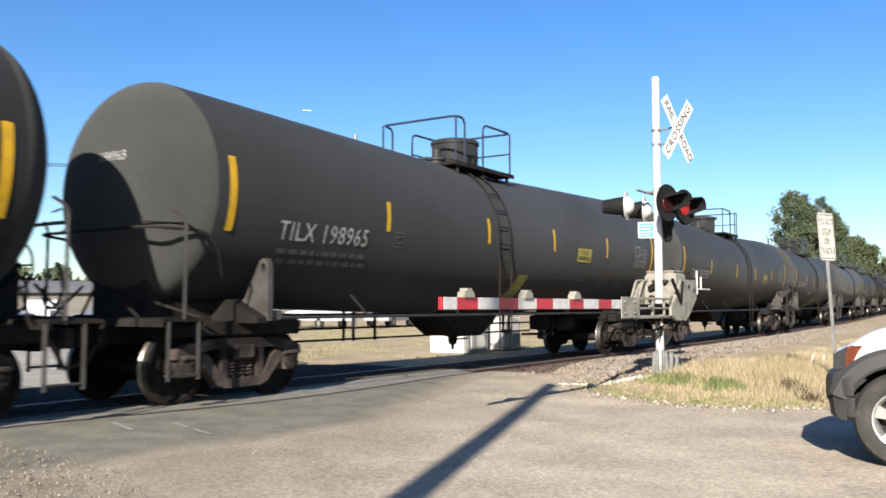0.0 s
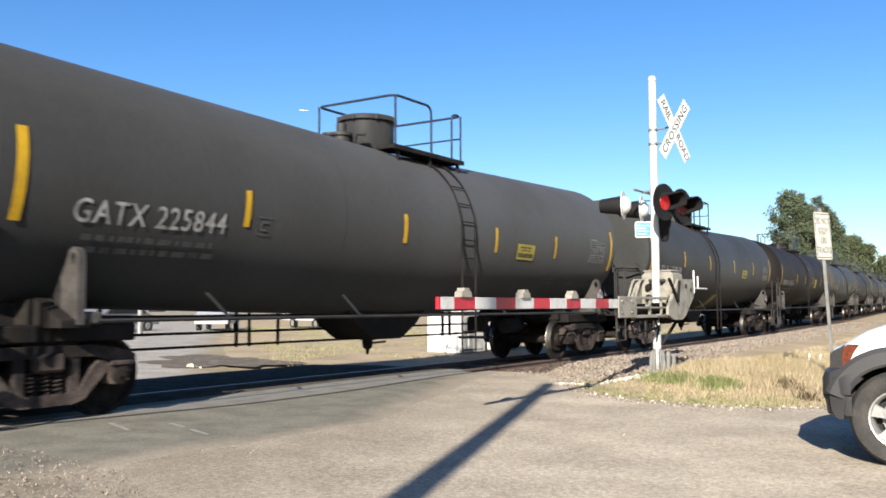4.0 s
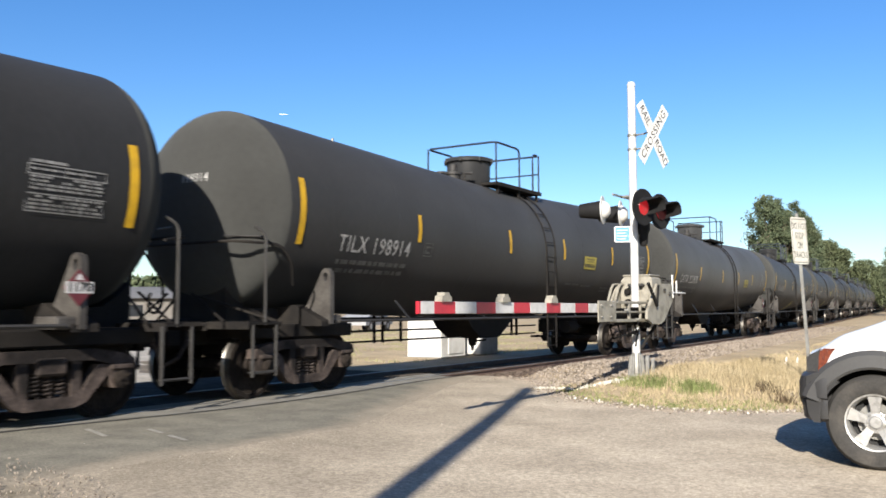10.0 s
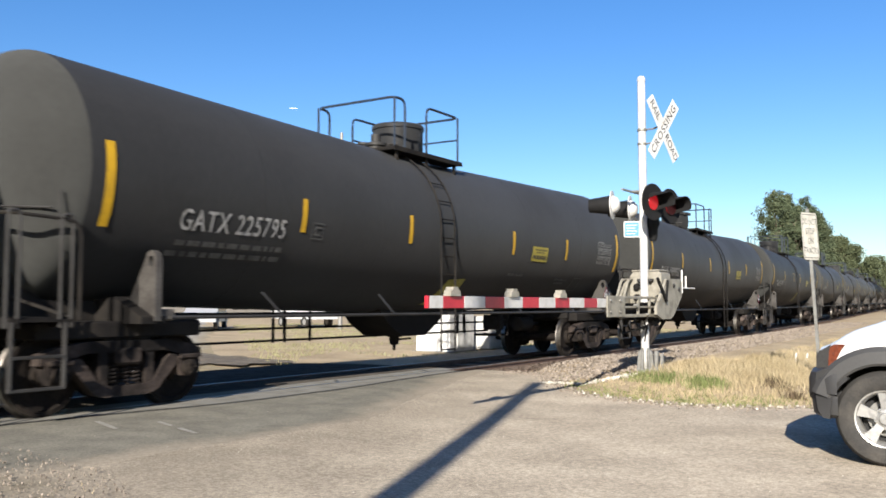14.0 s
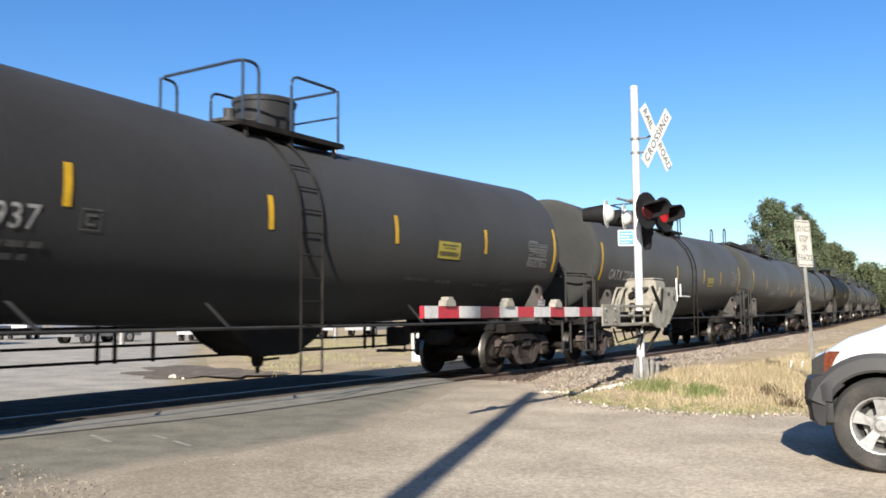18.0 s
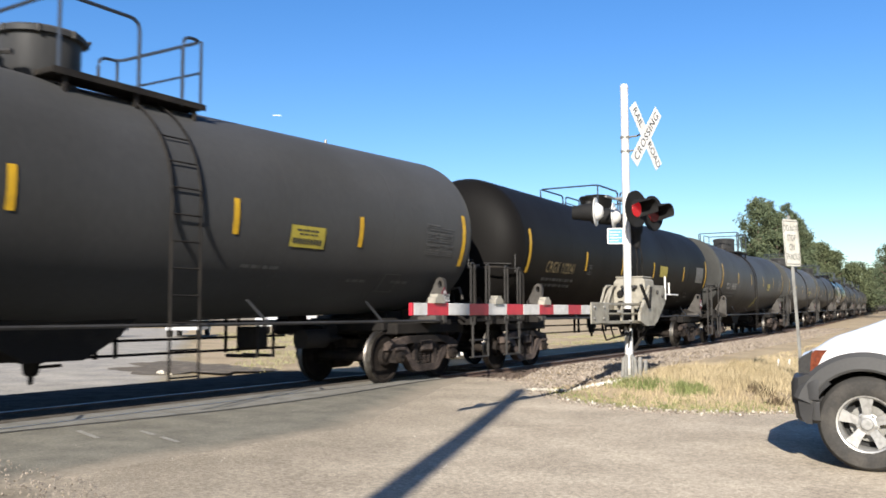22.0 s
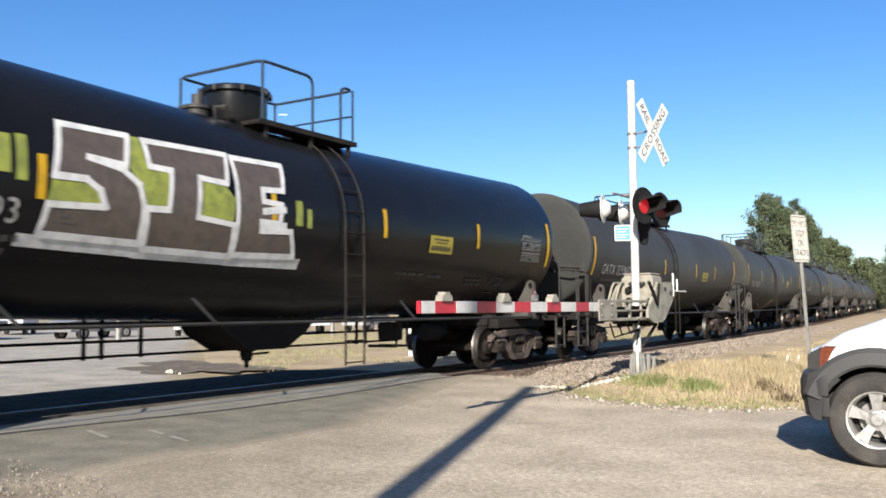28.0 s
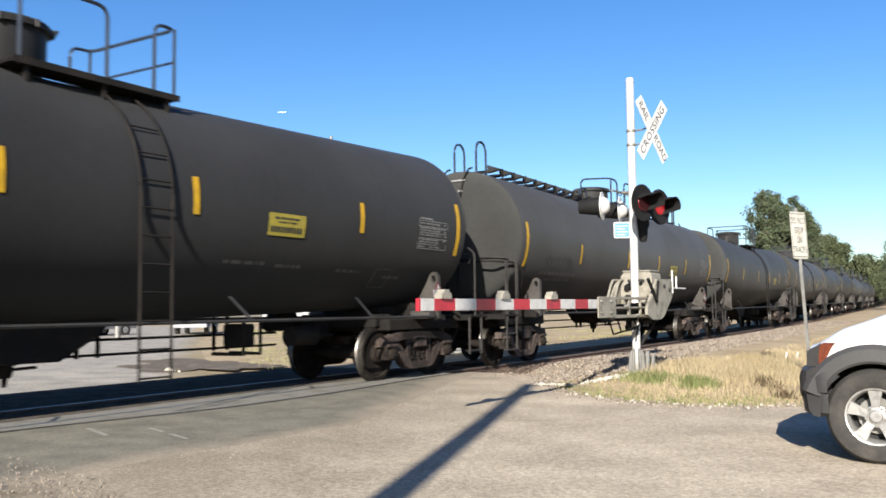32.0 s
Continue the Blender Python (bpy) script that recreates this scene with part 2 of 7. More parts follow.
    "yard": material("pale_grey_gravel_yard", (0.30, 0.276, 0.236), 0.95, vary=0.2, scale=5, fine=18, second=(0.225, 0.21, 0.188), mix_low=0.4, mix_high=0.65, shine=0.05),
    "dark_dirt": material("damp_dark_dirt", (0.10, 0.085, 0.068), 0.95, vary=0.3, scale=2, fine=14, second=(0.15, 0.128, 0.10), shine=0.05),
    "road_paint": material("worn_white_road_paint", (0.21, 0.2, 0.172), 0.8, vary=0.3, scale=0.3, fine=30, second=(0.145, 0.136, 0.115)),
    "arm_white": material("dusty_white_arm_sheet", (0.43, 0.42, 0.405), 0.5, vary=0.08, scale=1, fine=25, second=(0.36, 0.35, 0.33)),
    "rust_stone": material("rust_stained_stone", (0.085, 0.066, 0.054), 0.95, vary=0.25, scale=1, fine=30, per_island=0.4, shine=0.1),
    "placard_plate": material("white_placard_panel", (0.42, 0.41, 0.40), 0.6, vary=0.12, fine=40),
    "panel_plate": material("pale_grey_panel_paint", (0.11, 0.107, 0.10), 0.6, vary=0.3, scale=0.5, fine=8, second=(0.07, 0.068, 0.063)),
    "old_orange": material("faded_orange_decal", (0.22, 0.125, 0.018), 0.55, vary=0.25, scale=0.6, fine=14, second=(0.16, 0.09, 0.018)),
    "grass_far": material("pale_field_grass", (0.225, 0.215, 0.115), 0.9, vary=0.15, scale=8, fine=8, second=(0.18, 0.165, 0.095), per_island=0.12, shine=0.1),
    "tank_head": material("paler_tank_grey", (0.0400, 0.0405, 0.0385), 0.8, vary=0.07, scale=7, fine=12, second=(0.0355, 0.0358, 0.0340), per_object=0.10, shine=0.08, dusty=1.0),
    "tank_dark": material("sooty_charcoal_tank_paint", (0.0208, 0.0211, 0.0219), 0.55, vary=0.10, scale=9, fine=20, second=(0.0174, 0.0176, 0.0183), per_object=0.16, stretch=(1, 0.6, 0.35), shine=0.14, dusty=1.0),
    "spray_white": material("white_spray_paint", (0.5, 0.5, 0.49), 0.5, vary=0.08, scale=1, fine=10, second=(0.38, 0.38, 0.38)),
    "spray_brown": material("brown_spray_paint", (0.075, 0.058, 0.048), 0.5, vary=0.15, scale=1, fine=10, second=(0.058, 0.046, 0.04)),
    "spray_green": material("olive_green_spray_paint", (0.2, 0.225, 0.04), 0.5, vary=0.2, scale=1, fine=8, second=(0.14, 0.16, 0.035)),
}


def streaked(m, stretch, low, high, fleck):
    """Adds long worn streaks and small pale and dark flecks to a surface."""
    nt = m.node_tree
    b = nt.nodes["Principled BSDF"]
    src = b.inputs["Base Color"].links[0].from_socket
    co = nt.nodes.new("ShaderNodeTexCoord")
    for scale, st, lo, hi, detail in ((1.0, stretch, low, high, 7), (28.0, (1, 1, 1), 1 - fleck, 1 + fleck, 2)):
        mp = nt.nodes.new("ShaderNodeMapping")
        mp.inputs["Scale"].default_value = st
        mp.inputs["Rotation"].default_value = (0, 0, radians(8))
        nt.links.new(co.outputs["Object"], mp.inputs[0])
        n = nt.nodes.new("ShaderNodeTexNoise")
        n.inputs["Scale"].default_value, n.inputs["Detail"].default_value, n.inputs["Roughness"].default_value = scale, detail, 0.62
        nt.links.new(mp.outputs[0], n.inputs["Vector"])
        r = nt.nodes.new("ShaderNodeMapRange")
        r.inputs["From Min"].default_value, r.inputs["From Max"].default_value = 0.35, 0.65
        r.inputs["To Min"].default_value, r.inputs["To Max"].default_value = lo, hi
        nt.links.new(n.outputs[0], r.inputs[0])
        h = nt.nodes.new("ShaderNodeHueSaturation")
        nt.links.new(src, h.inputs["Color"])
        nt.links.new(r.outputs[0], h.inputs["Value"])
        src = h.outputs[0]
    nt.links.new(src, b.inputs["Base Color"])


def speckled(m):
    """Coarse stones showing through worn asphalt, and the dark smears that tyres leave where they turn in from the side."""
    nt = m.node_tree
    b = nt.nodes["Principled BSDF"]
    src = b.inputs["Base Color"].links[0].from_socket
    co = nt.nodes.new("ShaderNodeTexCoord")

    def darkened(src, factor, low, high, lo, hi):
        r = nt.nodes.new("ShaderNodeMapRange")
        r.inputs["From Min"].default_value, r.inputs["From Max"].default_value = low, high
        r.inputs["To Min"].default_value, r.inputs["To Max"].default_value = lo, hi
        nt.links.new(factor, r.inputs[0])
        h = nt.nodes.new("ShaderNodeHueSaturation")
        nt.links.new(src, h.inputs["Color"])
        nt.links.new(r.outputs[0], h.inputs["Value"])
        return h.outputs[0]
    # patches of grit: fine noise let through by a broad one
    fine, broad = nt.nodes.new("ShaderNodeTexNoise"), nt.nodes.new("ShaderNodeTexNoise")
    fine.inputs["Scale"].default_value, fine.inputs["Detail"].default_value, fine.inputs["Roughness"].default_value = 11.0, 8, 0.75
    broad.inputs["Scale"].default_value, broad.inputs["Detail"].default_value = 0.7, 4
    for n in (fine, broad):
        nt.links.new(co.outputs["Object"], n.inputs["Vector"])
    mul = nt.nodes.new("ShaderNodeMath")
    mul.operation = 'MULTIPLY'
    nt.links.new(fine.outputs[0], mul.inputs[0])
    nt.links.new(broad.outputs[0], mul.inputs[1])
    src = darkened(src, mul.outputs[0], 0.17, 0.36, 1.10, 0.88)
    # smears, long in x and short in y
    mp = nt.nodes.new("ShaderNodeMapping")
    mp.inputs["Scale"].default_value = (0.6, 1.7, 1)
    mp.inputs["Rotation"].default_value = (0, 0, radians(-4))
    nt.links.new(co.outputs["Object"], mp.inputs[0])
    smear = nt.nodes.new("ShaderNodeTexNoise")
    smear.inputs["Scale"].default_value, smear.inputs["Detail"].default_value, smear.inputs["Roughness"].default_value = 1.0, 6, 0.7
    nt.links.new(mp.outputs[0], smear.inputs["Vector"])
    src = darkened(src, smear.outputs[0], 0.60, 0.74, 1.0, 0.80)
    nt.links.new(src, b.inputs["Base Color"])


def worn_side(m, low, high, dark):
    """Tyres have blackened one side of the old road; the stain fades out over some metres."""
    nt = m.node_tree
    b = nt.nodes["Principled BSDF"]
    src = b.inputs["Base Color"].links[0].from_socket
    co, sep = nt.nodes.new("ShaderNodeTexCoord"), nt.nodes.new("ShaderNodeSeparateXYZ")
    nt.links.new(co.outputs["Object"], sep.inputs[0])
    n = nt.nodes.new("ShaderNodeTexNoise")
    n.inputs["Scale"].default_value, n.inputs["Detail"].default_value = 0.9, 5
    nt.links.new(co.outputs["Object"], n.inputs["Vector"])
    last = sep.outputs["X"]
    for socket, k in ((sep.outputs["Y"], 0.45), (n.outputs[0], 3.0)):
        a = nt.nodes.new("ShaderNodeMath")
        a.operation = 'MULTIPLY_ADD'
        nt.links.new(socket, a.inputs[0])
        a.inputs[1].default_value = k
        nt.links.new(last, a.inputs[2])
        last = a.outputs[0]
    r = nt.nodes.new("ShaderNodeMapRange")
    r.interpolation_type = 'SMOOTHSTEP'
    r.inputs["From Min"].default_value, r.inputs["From Max"].default_value = low, high
    r.inputs["To Min"].default_value, r.inputs["To Max"].default_value = dark, 1.04
    nt.links.new(last, r.inputs[0])
    h = nt.nodes.new("ShaderNodeHueSaturation")
    nt.links.new(src, h.inputs["Color"])
    nt.links.new(r.outputs[0], h.inputs["Value"])
    nt.links.new(h.outputs[0], b.inputs["Base Color"])


def soft_edge(m, colour, along, knee, slope, at, sign, width):
    """The rim of a thin layer is worn through in an uneven band, so that it fades into what lies under it.
    `along` names the axis on which the rim shifts past the knee by the slope."""
    nt = m.node_tree
    b = nt.nodes["Principled BSDF"]
    src = b.inputs["Base Color"].links[0].from_socket
    co, sep = nt.nodes.new("ShaderNodeTexCoord"), nt.nodes.new("ShaderNodeSeparateXYZ")
    nt.links.new(co.outputs["Object"], sep.inputs[0])
    n = nt.nodes.new("ShaderNodeTexNoise")
    n.inputs["Scale"].default_value, n.inputs["Detail"].default_value, n.inputs["Roughness"].default_value = 1.3, 7, 0.66
    nt.links.new(co.outputs["Object"], n.inputs["Vector"])

    def step(kind, a, c1, c2=None):
        q = nt.nodes.new("ShaderNodeMath")
        q.operation = kind
        nt.links.new(a, q.inputs[0])
        for i, c in ((1, c1), (2, c2)):
            if isinstance(c, (int, float)):
                q.inputs[i].default_value = c
            elif c is not None:
                nt.links.new(c, q.inputs[i])
        return q.outputs[0]
    other = "X" if along == "Y" else "Y"
    past = step('MAXIMUM', step('SUBTRACT', sep.outputs[along], knee), 0.0)
    d = step('SUBTRACT', step('MULTIPLY_ADD', past, slope, sep.outputs[other]), at)
    d = step('MULTIPLY_ADD', n.outputs[0], 1.7 * width, step('MULTIPLY', d, sign))
    r = nt.nodes.new("ShaderNodeMapRange")
    r.interpolation_type = 'SMOOTHSTEP'
    r.inputs["From Min"].default_value, r.inputs["From Max"].default_value = 0.0, width
    nt.links.new(d, r.inputs[0])
    mix = nt.nodes.new("ShaderNodeMix")
    mix.data_type = 'RGBA'
    nt.links.new(r.outputs[0], mix.inputs["Factor"])
    nt.links.new(src, mix.inputs["A"])
    mix.inputs["B"].default_value = (*colour, 1)
    nt.links.new(mix.outputs["Result"], b.inputs["Base Color"])


soft_edge(M["asphalt_dark"], (0.235, 0.203, 0.157), "Y", 7.6, 0.4365, -6.32, 1.0, 0.65)
soft_edge(M["yard"], (0.25, 0.205, 0.128), "X", -90.0, 0.86, 76.9, 1.0, 1.6)
soft_edge(M["dirt"], (0.232, 0.2, 0.155), "X", -6.2, 0.5, 3.85, 1.0, 0.45)
worn_side(M["asphalt"], -2.0, 1.2, 0.74)
streaked(M["asphalt"], (0.9, 0.9, 1), 0.89, 1.07, 0.2)
speckled(M["asphalt"])
streaked(M["asphalt_dark"], (0.5, 0.8, 1), 0.93, 1.06, 0.12)
streaked(M["yard"], (0.3, 1.0, 1), 0.87, 1.08, 0.12)


# ---- mesh helpers ----
def part(name, bm, mat, parent=None, label="", at=None, angle=35):
    """Links a bmesh as one mesh object under a thing or a part."""
    me = bpy.data.meshes.new(name)
    bmesh.ops.recalc_face_normals(bm, faces=bm.faces[:])
    bm.to_mesh(me)
    bm.free()
    for m in (mat if isinstance(mat, (list, tuple)) else [mat]):
        me.materials.append(M[m])
    me.polygons.foreach_set("use_smooth", [True] * len(me.polygons))
    me.set_sharp_from_angle(angle=radians(angle))
    ob = new(name, me)
    ob.parent = parent
    if at is not None:
        ob.matrix_basis = at
    if label:
        tagged(ob, label)
    return ob


def thing(name, label, category, group="", m=None, kind=""):
    ob = new(name)
    ob.empty_display_size = 0.3
    if m is not None:
        ob.matrix_basis = m
    return tagged(ob, label, category, group, kind)


def box(bm, c, s, m=None, bevel=0.0, mat=0):
    """A box with its centre c and sizes s, its upright edges trimmed by bevel."""
    before = set(bm.faces)
    r = bmesh.ops.create_cube(bm, size=1.0)
    for v in r["verts"]:
        v.co = Vector((v.co.x * s[0], v.co.y * s[1], v.co.z * s[2]))
    if bevel:
        es = list({e for v in r["verts"] for e in v.link_edges})
        bmesh.ops.bevel(bm, geom=es, offset=bevel, segments=1, affect='EDGES', profile=0.5)
    fs = [f for f in bm.faces if f not in before]
    vs = {v for f in fs for v in f.verts}
    for v in vs:
        v.co = (m @ v.co if m is not None else v.co) + Vector(c)
    for f in fs:
        f.material_index = mat
    return fs


def ring_faces(bm, a, b, mat=0):
    n = len(a)
    for i in range(n):
        f = bm.faces.new((a[i], a[(i + 1) % n], b[(i + 1) % n], b[i]))
        f.material_index = mat


def tube(bm, pts, r, seg=8, mat=0, caps=True):
    """A round pipe through the points."""
    pts = [Vector(p) for p in pts]
    rings = []
    for i, p in enumerate(pts):
        d = (pts[min(i + 1, len(pts) - 1)] - pts[max(i - 1, 0)]).normalized()
        side = d.cross(Vector((0, 0, 1)))
        if side.length < 0.05:
            side = d.cross(Vector((0, 1, 0)))
        side.normalize()
        up = side.cross(d)
        rr = r[i] if isinstance(r, (list, tuple)) else r
        rings.append([bm.verts.new(p + (side * math.cos(2 * math.pi * k / seg) + up * math.sin(2 * math.pi * k / seg)) * rr) for k in range(seg)])
    for a, b in zip(rings, rings[1:]):
        ring_faces(bm, a, b, mat)
    if caps:
        for ring in (rings[0][::-1], rings[-1]):
            bm.faces.new(ring).material_index = mat


def lathe(bm, profile, axis="z", c=(0, 0, 0), seg=24, mat=0):
    """Turns (radius, height) pairs round an axis."""
    c = Vector(c)

    def spot(r, h, a):
        u, w = r * math.cos(a), r * math.sin(a)
        return c + Vector({"z": (u, w, h), "x": (h, u, w), "y": (u, h, w)}[axis])
    rings = []
    for r, h in profile:
        if r < 1e-6:
            rings.append([bm.verts.new(spot(0, h, 0))])
        else:
            rings.append([bm.verts.new(spot(r, h, 2 * math.pi * k / seg)) for k in range(seg)])
    for i, (a, b) in enumerate(zip(rings, rings[1:])):
        mi = mat[i] if isinstance(mat, (list, tuple)) else mat
        if len(a) == 1 or len(b) == 1:
            one, many = (a[0], b) if len(a) == 1 else (b[0], a)
            for k in range(seg):
                bm.faces.new((one, many[k], many[(k + 1) % seg])).material_index = mi
        else:
            ring_faces(bm, a, b, mi)


def prism(bm, poly, depth, to, mat=0):
    """Extrudes a flat outline (u, v) by depth; to(u, v, w) gives the place."""
    a = [bm.verts.new(to(u, v, 0)) for u, v in poly]
    b = [bm.verts.new(to(u, v, depth)) for u, v in poly]
    bm.faces.new(a).material_index = mat
    bm.faces.new(b[::-1]).material_index = mat
    ring_faces(bm, a, b, mat)


def pierced(bm, poly, hole, depth, to):
    """A flat plate with one hole through it."""
    loops = []
    for ring in (poly, hole):
        vs = [bm.verts.new((u, v, 0)) for u, v in ring]
        loops.append((vs, [bm.edges.new((a, b)) for a, b in zip(vs, vs[1:] + vs[:1])]))
    fill = bmesh.ops.triangle_fill(bm, use_beauty=True, edges=loops[0][1] + loops[1][1])
    faces = [g for g in fill["geom"] if isinstance(g, bmesh.types.BMFace)]
    up = bmesh.ops.extrude_face_region(bm, geom=faces)
    raised = {g for g in up["geom"] if isinstance(g, bmesh.types.BMVert)}
    for v in raised | set(loops[0][0]) | set(loops[1][0]):
        v.co = to(v.co.x, v.co.y, depth if v in raised else 0.0)


def lettering(body, height, spacing=1.0, fat=0.0):
    """Outlines of the words as a flat mesh, centred: lists of corners (u, v) and faces."""
    cu = bpy.data.curves.new("words", 'FONT')
    cu.body, cu.size, cu.align_x, cu.align_y, cu.space_character = body, height * 1.38, 'CENTER', 'CENTER', spacing
    cu.resolution_u, cu.offset = 3, fat
    ob = bpy.data.objects.new("words", cu)
    me = ob.to_mesh()
    vs, fs = [(v.co.x, v.co.y) for v in me.vertices], [tuple(p.vertices) for p in me.polygons]
    ob.to_mesh_clear()
    bpy.data.objects.remove(ob)
    bpy.data.curves.remove(cu)
    return vs, fs


def laid(bm, flat, to, mat=0):
    vs, fs = flat
    made = [bm.verts.new(to(u, v)) for u, v in vs]
    for f in fs:
        try:
            bm.faces.new([made[i] for i in f]).material_index = mat
        except ValueError:
            pass


def bar(u0, v0, u1, v1, cuts=1):
    """A flat bar as corners and faces, cut lengthwise in v so that it can follow a curve."""
    vs, fs = [], []
    for i in range(cuts + 1):
        v = v0 + (v1 - v0) * i / cuts
        vs += [(u0, v), (u1, v)]
    for i in range(cuts):
        fs.append((2 * i, 2 * i + 1, 2 * i + 3, 2 * i + 2))
    return vs, fs


# ---- the line of the track ----
def line_x(y):
    d = y - 10
    if d < 0:
        return -10.13 - 0.037 * d
    if d < 60:
        return -10.13 - 0.037 * d - 0.063 * d * d / 120
    return -10.13 - 4.11 - 0.10 * (d - 60)


def line_z(y):
    d = y - 20
    return 0.0 if d < 0 else (0.005 * d * d / 60 if d < 30 else 0.005 * (d - 15))


def line_turn(y):
    return math.degrees(math.atan2(line_x(y - 1) - line_x(y + 1), 2.0))


def smooth(a, b, x):
    k = min(max((x - a) / (b - a), 0), 1)
    return k * k * (3 - 2 * k)


def off_line(x, y):
    return x - line_x(y)


# ---- ground ----
GRASS_EDGE = [(-8.6, 14.3), (-7.6, 14.0), (-7.0, 13.35), (-6.4, 12.5), (-5.8, 11.9), (-4.7, 11.35), (-3.9, 11.25), (-3.2, 11.45), (-2.6, 11.9), (-1.0, 12.4), (3.0, 12.8), (60.0, 13.4)]


def edge_y(x):
    """The road's far edge, where the grass begins, on this side of the track."""
    for (x0, y0), (x1, y1) in zip(GRASS_EDGE, GRASS_EDGE[1:]):
        if x0 <= x <= x1:
            return y0 + (y1 - y0) * (x - x0) / (x1 - x0)
    return GRASS_EDGE[0][1] if x < GRASS_EDGE[0][0] else GRASS_EDGE[-1][1]


def ground_z(x, y):
    d = off_line(x, y)
    z = -0.13 + line_z(y) * smooth(40, 4, abs(d))
    if d > 0:
        inland = smooth(0.0, 2.6, y - edge_y(x))
        z += 0.30 * inland * smooth(9.5, 4.0, d) * smooth(0.5, 2.5, d)
        z += 0.14 * inland * smooth(4, 12, d)
    else:
        z += 0.05 * smooth(3, 9, -d)
    if y > 13.6 or y < 2.0:
        z -= 0.10 * smooth(3.2, 1.6, abs(d)) * (smooth(13.6, 15.5, y) if y > 13 else 1)
    far = max(abs(x) - 120, abs(y - 60) - 200, 0)
    return z - 0.004 * min(far, 300) + 0.03 * noise.noise((x * 0.25, y * 0.25, 3)) * smooth(0, 3, y - edge_y(x))


def build_ground():
    xs = sorted({round(v, 2) for v in np.concatenate([np.arange(-24, 12, 0.5), np.arange(-120, -24, 6), np.arange(12, 120, 6), [-2600, -1200, -600, -300, -180, 180, 300, 600, 1200, 2600]])})
    ys = sorted({round(v, 2) for v in np.concatenate([np.arange(-8, 46, 0.5), np.arange(46, 330, 6), np.arange(-80, -8, 6), [-2600, -1200, -500, -200, 400, 600, 1000, 1800, 3200]])})
    verts = [(x, y, ground_z(x, y)) for y in ys for x in xs]
    n = len(xs)
    faces, mats = [], []
    for j in range(len(ys) - 1):
        for i in range(n - 1):
            faces.append((j * n + i, j * n + i + 1, (j + 1) * n + i + 1, (j + 1) * n + i))
    me = bpy.data.meshes.new("ground")
    me.from_pydata(verts, [], faces)
    me.materials.append(M["ground"])
    me.polygons.foreach_set("use_smooth", [True] * len(me.polygons))
    return tagged(new("ground", me), "dry straw-coloured grass ground beside the railway", "ground", kind="structure")


def sheet(name, rows, mat, label, category, lift):
    """A paved sheet over the ground: rows of (y, x from, x to), set a little above it."""
    bm = bmesh.new()
    last = None
    for y, x0, x1 in rows:
        n = 48
        line = []
        for i in range(n + 1):
            x = x0 + (x1 - x0) * i / n
            line.append(bm.verts.new((x, y, lift(x, y))))
        if last:
            for i in range(n):
                bm.faces.new((last[i], last[i + 1], line[i + 1], line[i]))
        last = line
    return tagged(part(name, bm, mat), label, category, kind="structure")


def road_z(x, y):
    """The road rises to the rails and falls away on both sides."""
    d = abs(off_line(x, y))
    return -0.075 * smooth(1.4, 5.0, d) - 0.012


build_ground()


